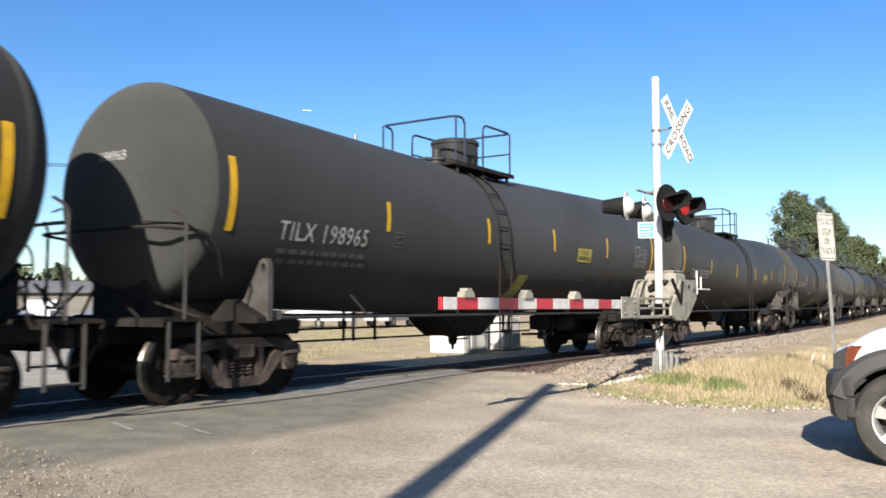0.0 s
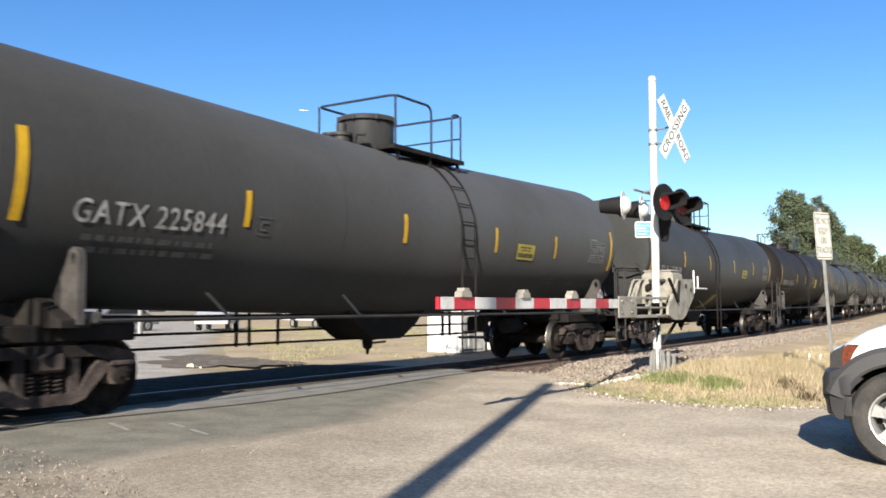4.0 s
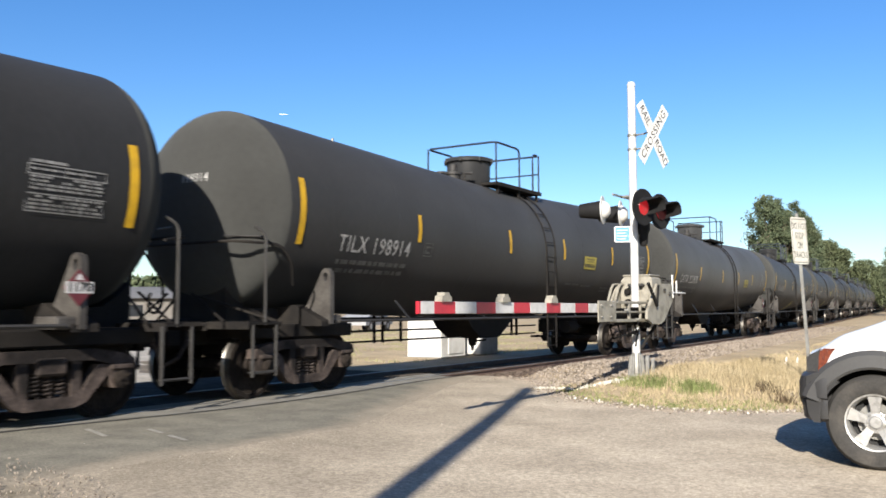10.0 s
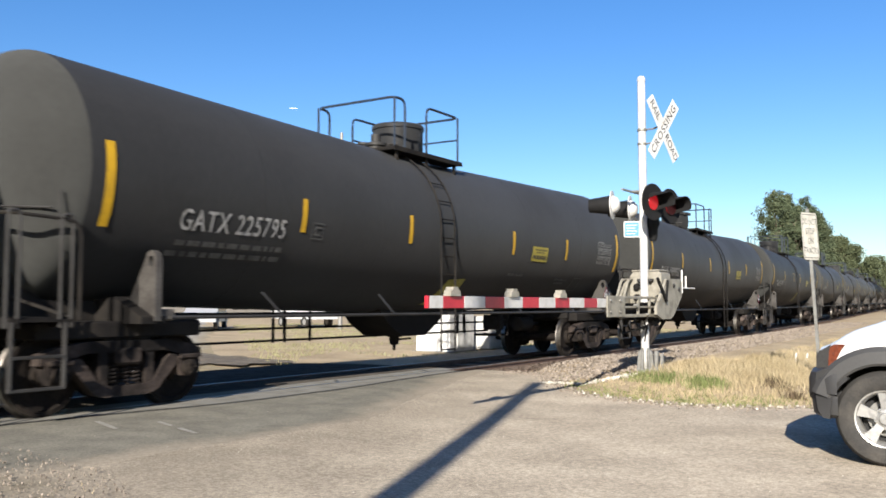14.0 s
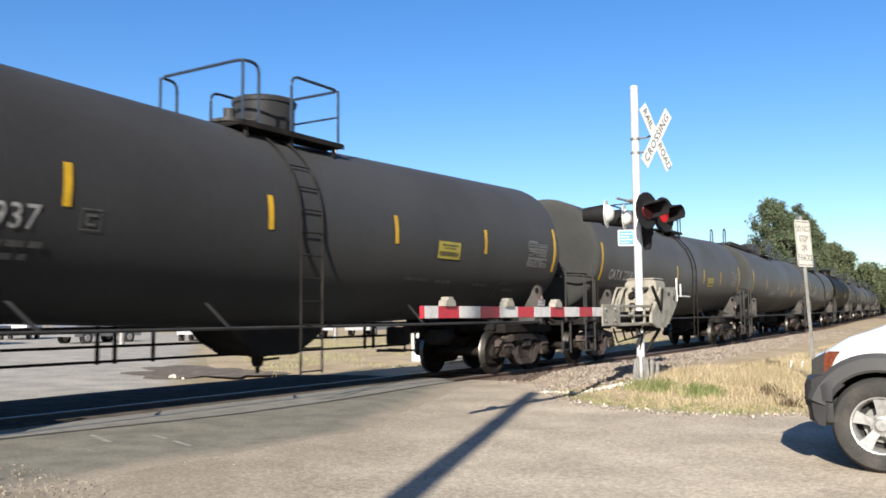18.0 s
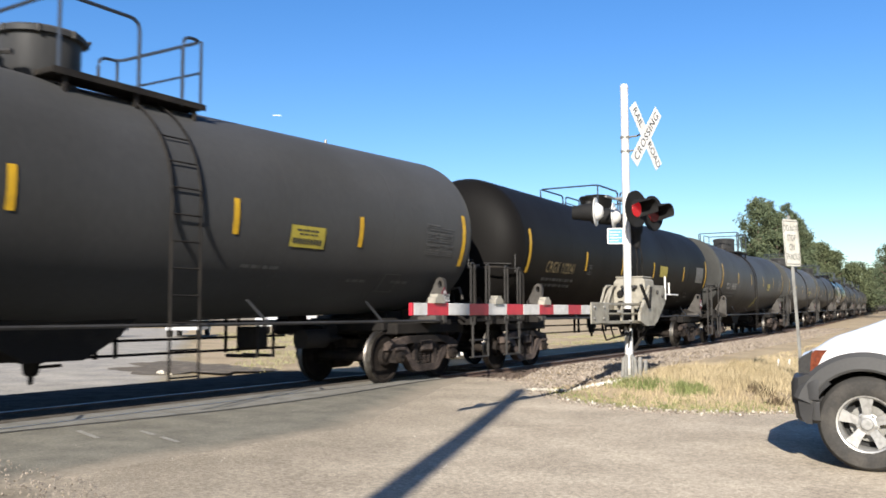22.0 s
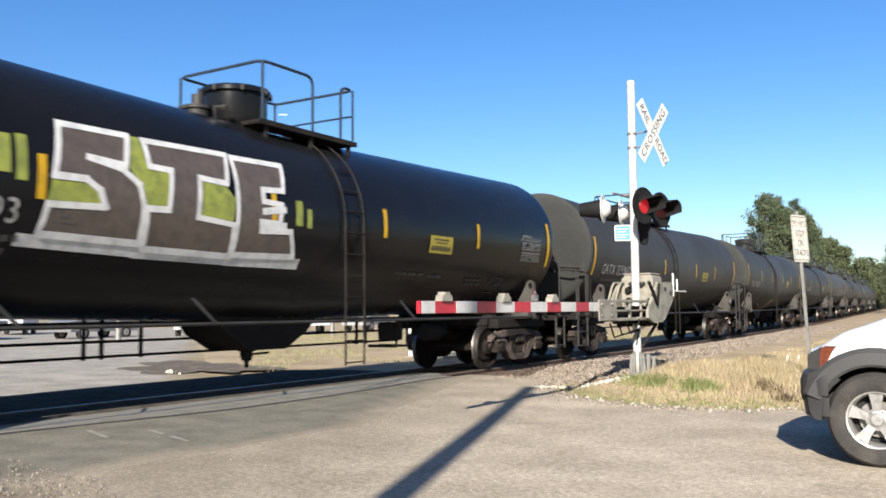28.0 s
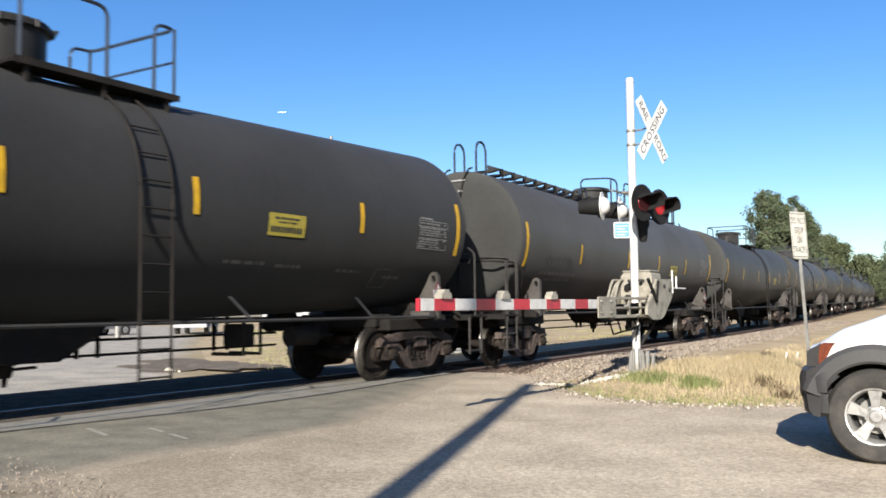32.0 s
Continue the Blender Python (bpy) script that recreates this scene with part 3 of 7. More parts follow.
def build_roads():
    bm = bmesh.new()
    ys = list(np.arange(-30, 3.0, 1.5)) + list(np.arange(3.0, 14.6, 0.25))
    xs = sorted({round(v, 2) for v in np.concatenate([np.arange(-8.8, 6, 0.25), np.arange(6, 60, 2.0), [60]])})
    grid = {}
    for y in ys:
        for x in xs:
            top = edge_y(x)
            yy = min(y, top)
            grid[x, y] = bm.verts.new((x, yy, max(road_z(x, yy), ground_z(x, yy) + 0.03)))
    for x0, x1 in zip(xs, xs[1:]):
        for y0, y1 in zip(ys, ys[1:]):
            q = [grid[x0, y0], grid[x1, y0], grid[x1, y1], grid[x0, y1]]
            if abs(q[0].co.y - q[3].co.y) + abs(q[1].co.y - q[2].co.y) > 1e-4:
                bm.faces.new(q)
    bmesh.ops.remove_doubles(bm, verts=bm.verts[:], dist=0.0005)
    tagged(part("road", bm, "asphalt"), "sun-bleached tan asphalt road with worn patches", "road", kind="structure")

    # the newer, greyer strip laid along the rails
    bm = bmesh.new()
    edge = lambda y: -6.2 + 0.10 * noise.noise((y * 0.8, 1, 1)) + 0.05 * noise.noise((y * 3.1, 4, 1)) - 2.55 * min(max((y - 7.6) / 6.3, 0), 1)
    ys = list(np.arange(2.8, 14.21, 0.2))
    last = None
    for y in ys:
        x0, x1 = line_x(y) + 1.0 + 0.50 * smooth(4.3, 8.2, y) - 0.34 * smooth(9.0, 13.4, y) + 0.05, edge(y)
        line = [bm.verts.new((x0 + (x1 - x0) * i / 16, y, max(road_z(x0 + (x1 - x0) * i / 16, y), ground_z(x0 + (x1 - x0) * i / 16, y) + 0.03) + (0.006 if i < 15 else -0.002 if i == 15 else -0.02))) for i in range(17)]
        if last:
            for i in range(16):
                bm.faces.new((last[i], last[i + 1], line[i + 1], line[i]))
        last = line
    tagged(part("road_patch", bm, "asphalt_dark"), "newer grey asphalt strip beside the rails", "road", kind="structure")

    # between and beyond the rails
    # dark base colour deepens the train's shadow; the pale strip is its sunlit edge
    for name, a, b, mat, label in (("crossing_panel", -0.62, 0.24, "crossing_dark", "crossing surface between the rails, coloured dark for the train shadow"), ("crossing_panel_edge", 0.245, 0.665, "concrete", "pale concrete strip inside the near rail, kept to the sunlit edge"),
                                   ("crossing_apron", -3.6, -0.82, "crossing_dark", "crossing surface behind the rails, coloured dark for the train shadow")):
        bm = bmesh.new()
        last = None
        for y in np.arange(2.0, 14.3, 0.3):
            line = [bm.verts.new((line_x(y) + a + (b - a) * i / 8, y, road_z(line_x(y) + a + (b - a) * i / 8, y) - 0.004)) for i in range(9)]
            if last:
                for i in range(8):
                    bm.faces.new((last[i], last[i + 1], line[i + 1], line[i]))
            last = line
        tagged(part(name, bm, mat), label, "road", kind="structure")
    # concrete edge strip on this side of the near rail, widest in the middle of the crossing
    joint = lambda y: 1.0 + 0.50 * smooth(4.3, 8.2, y) - 0.34 * smooth(9.0, 13.4, y)
    bm = bmesh.new()
    last = None
    for y in np.arange(2.0, 14.0, 0.3):
        line = [bm.verts.new((line_x(y) + o, y, road_z(line_x(y) + o, y) + 0.012)) for o in (0.82, 0.5 * (0.82 + joint(y)), joint(y) - 0.02)]
        if last:
            for i in range(2):
                bm.faces.new((last[i], last[i + 1], line[i + 1], line[i]))
        last = line
    seam = bmesh.new()
    last = None
    for y in np.arange(2.0, 14.0, 0.3):
        line = [seam.verts.new((line_x(y) + o + 0.012 * noise.noise((y * 2.0, o * 9, 3)), y, road_z(line_x(y) + o, y) + 0.010)) for o in (joint(y) - 0.018, joint(y) + 0.055)]
        if last:
            seam.faces.new((last[0], last[1], line[1], line[0]))
        last = line
    tagged(part("crossing_joint", seam, "black"), "dark open joint along the crossing edge", "road", kind="structure")
    tagged(part("crossing_edge", bm, "concrete"), "pale concrete strip along the crossing rail", "road", kind="structure")

    # the road going on behind the track, and the dirt yard
    bm = bmesh.new()
    last = None
    for x in np.arange(-90, -13.4, 0.3):
        far = min(13.4 + 0.86 * max(-x - 15.0, 0), 52)
        line = [bm.verts.new((x, 1.0 + (far - 1.0) * i / 16, ground_z(x, 1.0 + (far - 1.0) * i / 16) + (0.05 if i < 15 else 0.02 if i == 15 else -0.05))) for i in range(17)]
        if last:
            for i in range(16):
                bm.faces.new((last[i], last[i + 1], line[i + 1], line[i]))
        last = line
    tagged(part("road_beyond", bm, "yard"), "pale grey gravel road and yard behind the track", "road", kind="structure")
    # the dark bare patch behind the crossing
    bm = bmesh.new()
    n = 96
    rings = []
    for k in range(7):
        ring = []
        for i in range(n):
            a = 2 * math.pi * i / n
            q = (1 + 0.22 * math.sin(3 * a + 1) + 0.12 * math.sin(7 * a) + 0.16 * noise.noise((3 * math.cos(a), 3 * math.sin(a), 2)) + 0.1 * noise.noise((9 * math.cos(a), 9 * math.sin(a), 5))) * (k + 0.15) / 6.15
            x, y = -16.6 + (1.95 * math.cos(a) - 1.0 * math.sin(a)) * q, 13.75 + (1.55 * math.sin(a) + 0.3 * math.cos(a)) * q
            ring.append(bm.verts.new((x, y, ground_z(x, y) + 0.057)))
        rings.append(ring)
    bm.faces.new(rings[0])
    for ra, rb in zip(rings, rings[1:]):
        ring_faces(bm, ra, rb)
    tagged(part("dirt_patch", bm, "dark_dirt"), "dark bare dirt patch behind the track", "dirt", kind="structure")
    # worn dashes of white paint on the grey strip
    for (x0, y0, x1, y1) in ((-8.36, 5.53, -7.75, 5.35), (-7.84, 5.92, -7.5, 5.84), (-7.35, 5.8, -6.97, 5.71)):
        d = Vector((x1 - x0, y1 - y0, 0))
        sd = Vector((-d.y, d.x, 0)).normalized() * 0.03
        bm = bmesh.new()
        bm.faces.new([bm.verts.new((p.x, p.y, max(road_z(p.x, p.y), ground_z(p.x, p.y) + 0.03) + 0.011)) for p in (Vector((x0, y0, 0)) - sd, Vector((x1, y1, 0)) - sd, Vector((x1, y1, 0)) + sd, Vector((x0, y0, 0)) + sd)])
        tagged(part("road_mark", bm, "road_paint"), "worn short dash of white road paint", "road marking", kind="structure")
    # gravel verge at the near corner
    bm = bmesh.new()
    last = None
    for x in np.arange(-8.7, -2.6, 0.3):
        w = 4.05 - 1.6 * smooth(-6.2, -3.0, x) + 0.12 * math.sin(x * 5)
        line = [bm.verts.new((x, y, road_z(x, y) + 0.03 * (1 - k / 5) + (0.004 if k < 5 else -0.02))) for k, y in enumerate(np.linspace(w - 3.0 * (1 - 0.98 * smooth(-5.2, -2.7, x)), w, 6))]
        if last:
            for i in range(5):
                bm.faces.new((last[i], last[i + 1], line[i + 1], line[i]))
        last = line
    tagged(part("gravel_verge", bm, "dirt"), "pale gravel verge with dry grass bits", "gravel", kind="structure")


build_roads()


def build_track():
    """Rails, ties and ballast."""
    track = thing("railway_track", "single railway track of rusty rails on wood ties and stone ballast", "railway track", kind="structure")
    ys = list(np.arange(-60, 80, 4.0)) + list(np.arange(80, 520, 20.0))
    for side in (-0.755, 0.755):
        prof = [(-0.07, -0.17), (0.07, -0.17), (0.07, -0.155), (0.012, -0.135), (0.012, -0.04), (0.036, -0.03), (0.036, -0.004), (0.028, 0.0), (-0.028, 0.0), (-0.036, -0.004), (-0.036, -0.03), (-0.012, -0.04), (-0.012, -0.135), (-0.07, -0.155)]
        bm = bmesh.new()
        last = None
        for y in ys:
            ring = [bm.verts.new((line_x(y) + side + u, y, line_z(y) + v)) for u, v in prof]
            if last:
                ring_faces(bm, last, ring)
            last = ring
        bm.faces.ensure_lookup_table()
        for f in bm.faces:
            c = f.calc_center_median()
            if c.z > line_z(c.y) - 0.006:
                f.material_index = 1
        part("rail", bm, ["rail", "rail_top"], track)
    bm = bmesh.new()
    last = None
    prof = [(-3.0, -0.42), (-1.75, -0.13), (-1.3, -0.10), (1.3, -0.10), (1.75, -0.13), (3.1, -0.36)]
    for y in list(np.arange(14.4, 80, 0.6)) + list(np.arange(80, 520, 20.0)):
        k = smooth(14.0, 15.4, y)
        ring = [bm.verts.new((line_x(y) + u + 0.08 * noise.noise((u * 3, y * 0.9, 1)), y, line_z(y) + (v - 0.05 * (1 - k)) + 0.03 * noise.noise((u * 4, y * 1.4, 5)))) for u, v in prof]
        if last:
            for a in range(len(prof) - 1):
                bm.faces.new((last[a], last[a + 1], ring[a + 1], ring[a])).material_index = 1 if a in (1, 2, 3) else 0
        last = ring
    part("ballast_bed", bm, ["ballast", "rust_dirt"], track)
    bm = bmesh.new()
    last = None
    for y in np.arange(-60, 2.2, 2.0):
        ring = [bm.verts.new((line_x(y) + u, y, line_z(y) + v)) for u, v in prof]
        if last:
            for a in range(len(prof) - 1):
                bm.faces.new((last[a], last[a + 1], ring[a + 1], ring[a]))
        last = ring
    part("ballast_bed", bm, "ballast", track)
    # ties, uneven in length and set
    bm = bmesh.new()
    box(bm, (0, 0, 0), (2.59, 0.22, 0.16), bevel=0.012)
    me = part("tie", bm, "tie", track)
    first = me
    for n in range(150):
        y = 14.9 + n * 0.53
        ob = first if n == 0 else new("tie", first.data)
        ob.parent = track
        ob.matrix_basis = pose(line_x(y) + random.uniform(-0.06, 0.06), y, line_z(y) - 0.205 + random.uniform(0, 0.03), 0, 0, line_turn(y) + random.uniform(-1.5, 1.5))


build_track()


# ---- tank cars ----
R_TANK, Y_RIM, HEAD = 1.50, 7.95, 0.61


def tank_mid(y, drop):
    """Height of the barrel's axis: the tank sags towards its outlet in the middle."""
    return 2.765 - drop + drop * min(abs(y), Y_RIM) / Y_RIM


def on_tank(y, z, drop, out=0.004):
    """The place on the near flank at length y and height z."""
    mid = tank_mid(y, drop)
    k = max(min((z - mid) / R_TANK, 0.999), -0.999)
    a = math.asin(k)
    return Vector(((R_TANK + out) * math.cos(a), y, mid + (R_TANK + out) * math.sin(a)))


def head_depth(r):
    """How far the dished head stands out beyond the rim at radius r: a flat ellipse with a tighter knuckle."""
    return HEAD * math.sqrt(max(1 - (r / R_TANK) ** 2.7, 0))


def tank_shell(mat, drop, parent):
    bm = bmesh.new()
    prof = [(r, -Y_RIM - head_depth(r)) for r in [R_TANK * math.sin(radians(a)) for a in (0, 10, 20, 30, 40, 48, 55, 61, 66, 70, 74, 77, 80, 83, 86, 88)]] + [(R_TANK, -Y_RIM)]
    stations = prof + [(R_TANK, y) for y in (-6, -4, -2, 0, 2, 4, 6)] + [(r, -y - 0.17) for r, y in prof[::-1]]
    seg, rings = 72, []
    for r, y in stations:
        mid = tank_mid(y, drop)
        if r == 0:
            rings.append([bm.verts.new((0, y, mid))])
        else:
            rings.append([bm.verts.new((r * math.cos(2 * math.pi * k / seg), y, mid + r * math.sin(2 * math.pi * k / seg))) for k in range(seg)])
    for a, b in zip(rings, rings[1:]):
        if len(a) == 1 or len(b) == 1:
            one, many = (a[0], b) if len(a) == 1 else (b[0], a)
            for k in range(seg):
                bm.faces.new((one, many[k], many[(k + 1) % seg]))
        else:
            ring_faces(bm, a, b)
    paler_ends = mat in ("tank_dark", "tank_grey")
    if paler_ends:
        # both dished ends take a paler grey than the barrel
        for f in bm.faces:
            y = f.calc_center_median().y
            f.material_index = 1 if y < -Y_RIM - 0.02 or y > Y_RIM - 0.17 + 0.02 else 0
    tank = part("tank", bm, [mat, "tank_head"] if paler_ends else mat, parent, angle=50)
    for y in (-5.3, -2.65, 2.65, 5.3):
        bm = bmesh.new()
        mid = tank_mid(y, drop)
        lathe(bm, [(R_TANK - 0.004, y - 0.014), (R_TANK + 0.0015, y - 0.008), (R_TANK + 0.0015, y + 0.008), (R_TANK - 0.004, y + 0.014)], "y", (0, 0, mid), 72)
        part("weld_seam", bm, mat, tank, angle=60)
    return tank


def wheelset():
    bm = bmesh.new()
    lathe(bm, [(0.0, -1.14), (0.075, -1.14), (0.075, -0.9), (0.09, -0.85), (0.085, 0), (0.09, 0.85), (0.075, 0.9), (0.075, 1.14), (0.0, 1.14)], "x", seg=14)
    for s in (-1, 1):
        pr = [(0.09, 0.66), (0.14, 0.655), (0.16, 0.70), (0.36, 0.72), (0.40, 0.69), (0.48, 0.69), (0.485, 0.70), (0.475, 0.722), (0.459, 0.735), (0.455, 0.82), (0.40, 0.825), (0.38, 0.79), (0.17, 0.78), (0.15, 0.86), (0.09, 0.86)]
        lathe(bm, [(r, s * h) for r, h in pr], "x", seg=36, mat=[0, 0, 0, 0, 0, 0, 1, 1, 1, 0, 0, 0, 0, 0])
        lathe(bm, [(0.0, s * 1.20), (0.05, s * 1.20), (0.105, s * 1.17), (0.11, s * 0.93), (0.09, s * 0.9)], "x", seg=16)
        for k in range(3):
            a = 2 * math.pi * k / 3
            box(bm, (s * 1.205, 0.06 * math.cos(a), 0.06 * math.sin(a)), (0.02, 0.03, 0.03))
    return bm


def side_frame():
    """A cast three-piece truck side: arched top chord, sloping bottom chord, columns and box ends."""
    bm = bmesh.new()
    put = lambda u, v, w: Vector((w, u, v))
    # chords and columns as separate bars so that the openings go through
    bars = [[(-1.12, 0.58), (-1.10, 0.70), (-0.92, 0.76), (-0.55, 0.82), (0.55, 0.82), (0.92, 0.76), (1.10, 0.70), (1.12, 0.58), (0.9, 0.60), (0.55, 0.69), (-0.55, 0.69), (-0.9, 0.60)],
            [(-1.06, 0.60), (-0.72, 0.62), (-0.76, 0.42), (-0.80, 0.36), (-0.98, 0.36), (-1.03, 0.46)], [(1.06, 0.60), (1.03, 0.46), (0.98, 0.36), (0.80, 0.36), (0.76, 0.42), (0.72, 0.62)],
            [(-0.82, 0.62), (-0.62, 0.64), (-0.36, 0.33), (-0.24, 0.30), (0.24, 0.30), (0.36, 0.33), (0.62, 0.64), (0.82, 0.62), (0.44, 0.22), (0.30, 0.175), (-0.30, 0.175), (-0.44, 0.22)],
            [(-0.38, 0.70), (-0.26, 0.70), (-0.26, 0.28), (-0.38, 0.30)], [(0.38, 0.70), (0.38, 0.30), (0.26, 0.28), (0.26, 0.70)]]
    for b, w in zip(bars, (0.17, 0.20, 0.20, 0.17, 0.15, 0.15)):
        prism(bm, b, w, lambda u, v, q, w=w: put(u, v, q - w / 2))
    for s in (-1, 1):
        box(bm, (0.02, s * 0.89, 0.60), (0.26, 0.30, 0.06), bevel=0.015)
    return bm


def spring_nest():
    bm = bmesh.new()
    for dy in (-0.15, 0.0, 0.15):
        pts = []
        for i in range(44):
            a = i / 43 * 2 * math.pi * 5.5
            pts.append((0.055 * math.cos(a), dy + 0.055 * math.sin(a), 0.31 + 0.25 * i / 43))
        tube(bm, pts, 0.013, 5)
    return bm


def build_truck(parent, y):
    """Bolster, two side frames with springs, two wheelsets, brake beam."""
    bm = bmesh.new()
    box(bm, (0, 0, 0.64), (2.3, 0.36, 0.2), bevel=0.03)
    lathe(bm, [(0.0, 0.74), (0.2, 0.74), (0.2, 0.84), (0.0, 0.84)], "z", seg=16)
    for s in (-1, 1):
        tube(bm, [(-0.9, s * 0.42, 0.38), (0, s * 0.36, 0.36), (0.9, s * 0.42, 0.38)], 0.045, 6)
        tube(bm, [(0.12, s * 0.40, 0.40), (0.12, s * 0.1, 0.95)], 0.03, 6)
        box(bm, (0, s * 0.36, 0.47), (1.36, 0.1, 0.22), bevel=0.02)
    box(bm, (0, 0, 0.44), (1.2, 0.5, 0.24), bevel=0.03)
    truck = part("truck", bm, "truck", parent, "dusty dark cast-steel truck", at=pose(0, y, 0))
    for s in (-1, 1):
        part("side_frame", side_frame(), "truck", truck, at=pose(s * 1.02, 0, 0))
        if FINE[0]:
            part("spring", spring_nest(), "truck", truck, at=pose(s * 1.03, 0, 0))
    for dy in (-0.89, 0.89):
        part("wheelset", wheelset(), ["wheel", "tread"], truck, "wheels with bright worn treads", at=pose(0, dy, 0.457))
    return truck


def ladder(car, y0, y1, drop, low=0.42):
    """Stringers that follow the flank of the tank and hang down below it, with rungs between."""
    rail = None
    for y in (y0, y1):
        bm = bmesh.new()
        pts = []
        for i in range(15):
            a = radians(78 - i * 6.0)
            mid = tank_mid(y, drop)
            pts.append((1.545 * math.cos(a), y, mid + 1.545 * math.sin(a)))
        pts += [(1.545, y, 2.0), (1.545, y, low)]
        tube(bm, pts, 0.018, 5)
        rail = part("ladder_rail", bm, "frame", car)
    z = low + 0.04
    while z < 3.7:
        mid = tank_mid(y0, drop)
        k = (z - mid) / 1.545
        x = 1.545 if k < 0 else 1.545 * math.sqrt(max(1 - k * k, 0))
        bm = bmesh.new()
        tube(bm, [(x, y0, z), (x, y1, z)], 0.012, 5)
        part("ladder_rung", bm, "frame", rail)
        z += 0.33


def end_fittings(car, s, style):
    """Stub sill, platform, posts, steps, coupler and brake gear at one end (s is -1 for the leading end)."""
    bm = bmesh.new()
    box(bm, (0, s * 7.75, 0.93), (0.36, 2.5, 0.34), bevel=0.02)
    box(bm, (0, s * 8.72, 0.93), (0.55, 0.12, 0.42), bevel=0.02)
    part("stub_sill", bm, "frame", car)
    bm = bmesh.new()
    prism(bm, [(-1.42, 1.02), (1.42, 1.02), (1.42, 1.1), (0.9, 1.34), (0.35, 1.28), (-0.35, 1.28), (-0.9, 1.34), (-1.42, 1.1)], 0.34, lambda u, v, w: Vector((u, s * (7.05 - 0.17 + w), v)))
    part("bolster", bm, "frame", car)
    bm = bmesh.new()
    box(bm, (0, s * 7.15, 0.95), (2.1, 2.3, 0.2), bevel=0.02)
    box(bm, (0, s * 7.05, 0.86), (2.0, 0.7, 0.1), bevel=0.02)
    box(bm, (0, s * 6.1, 1.02), (1.7, 0.5, 0.24), bevel=0.03)
    part("underframe", bm, "frame", car)
    for side in (1, -1):
        bm = bmesh.new()
        outline = [(0.72, 1.05), (1.44, 1.05), (1.44, 1.78), (1.41, 1.86), (1.34, 1.89), (1.27, 1.85), (1.20, 1.70), (1.0, 1.36)]
        hole = [(1.345 + 0.048 * math.cos(a), 1.755 + 0.07 * math.sin(a)) for a in np.linspace(0, 2 * math.pi, 15)[:-1]]
        pierced(bm, outline, hole, 0.09, lambda u, v, w: Vector((side * u, s * 7.0 + w - 0.045, v)))
        box(bm, (side * 1.2, s * 6.86, 1.12), (0.4, 0.3, 0.14), bevel=0.02)
        part("lift_lug", bm, "lug", car, "grey bolster lug plate with a lifting hole")
    bm = bmesh.new()
    box(bm, (0, s * 8.42, 1.075), (2.9, 0.62, 0.03))
    for x in np.arange(-1.4, 1.45, 0.1):
        box(bm, (x, s * 8.42, 1.10), (0.02, 0.60, 0.02))
    box(bm, (0, s * 8.74, 1.05), (2.9, 0.03, 0.1))
    box(bm, (0, s * 8.12, 1.05), (2.9, 0.03, 0.1))
    part("end_platform", bm, "frame", car)
    near, far = (8.03, 8.64) if s > 0 else (8.2, 8.8)
    lone = 8.3 if s > 0 else 8.42
    for side in (1, -1):
        x = side * 1.43
        steps = (near, far) if style == "twin" else (lone - 0.22, lone + 0.23)
        if style == "twin":
            # a narrow hoop of two rods over each stringer of the step ladder
            for y in (near, far):
                bm = bmesh.new()
                tube(bm, curl([(x, s * y - 0.065, 1.0), (x, s * y - 0.065, 2.2), (x, s * y + 0.065, 2.2), (x, s * y + 0.065, 1.0)]), 0.019, 6)
                part("post_hoop", bm, "fitting", car)
            bm = bmesh.new()
            tube(bm, [(x - side * 0.04, s * near - 0.08, 2.1), (x - side * 0.04, s * near - 0.08, 2.48)], 0.012, 5)
            part("marker_rod", bm, "fitting", car)
        elif style == "hoop":
            for y in (lone - 0.25, lone + 0.22):
                bm = bmesh.new()
                tube(bm, [(x, s * y - 0.03, 0.95), (x, s * y - 0.03, 2.2), (x, s * y + 0.03, 2.22), (x, s * y + 0.03, 0.95)], 0.02, 6)
                part("corner_post", bm, "fitting", car)
        else:
            bm = bmesh.new()
            tube(bm, curl([(x, s * lone, 1.05), (x, s * lone, 2.3), (x - side * 0.1, s * lone - 0.12, 2.4)]), 0.021, 6)
            part("corner_post", bm, "fitting", car)
        for y in steps:
            bm = bmesh.new()
            tube(bm, [(x, s * y, 1.06), (x, s * y, 0.36)], 0.024, 6)
            part("step_stringer", bm, "fitting", car)
        for z in (0.37, 0.70) if style != "post" else (0.42,):
            bm = bmesh.new()
            tube(bm, [(x, s * steps[0], z), (x, s * steps[1], z)], 0.02, 5)
            box(bm, (x - side * 0.05, s * (steps[0] + steps[1]) / 2, z), (0.1, steps[1] - steps[0] - 0.05, 0.018))
            part("sill_step", bm, "fitting", car)
    # a rail bent round before the head, down to the platform or in to the barrel
    if style == "twin":
        half = [(1.47, s * 8.06, 1.08), (1.47, s * 8.06, 2.14), (1.2, s * 8.74, 2.2)]
    elif s > 0:
        half = [(1.42, 8.1, 2.1), (1.1, 8.72, 2.2)]
    else:
        half = [(1.3, s * 7.72, 1.62), (1.46, s * 7.92, 1.95), (1.42, s * 8.12, 2.18), (1.1, s * 8.74, 2.2)]
    bm = bmesh.new()
    tube(bm, curl(half + [(-a, b, c) for a, b, c in half[::-1]]), 0.022, 6)
    part("end_handrail", bm, "frame", car)
    for side in (1, -1) if FINE[0] else ():
        bm = bmesh.new()
        tube(bm, [(side * 0.75, s * 8.55, 2.3), (side * 1.3, s * 8.3, 2.28)], 0.013, 5)
        part("grab_iron", bm, "fitting", car)
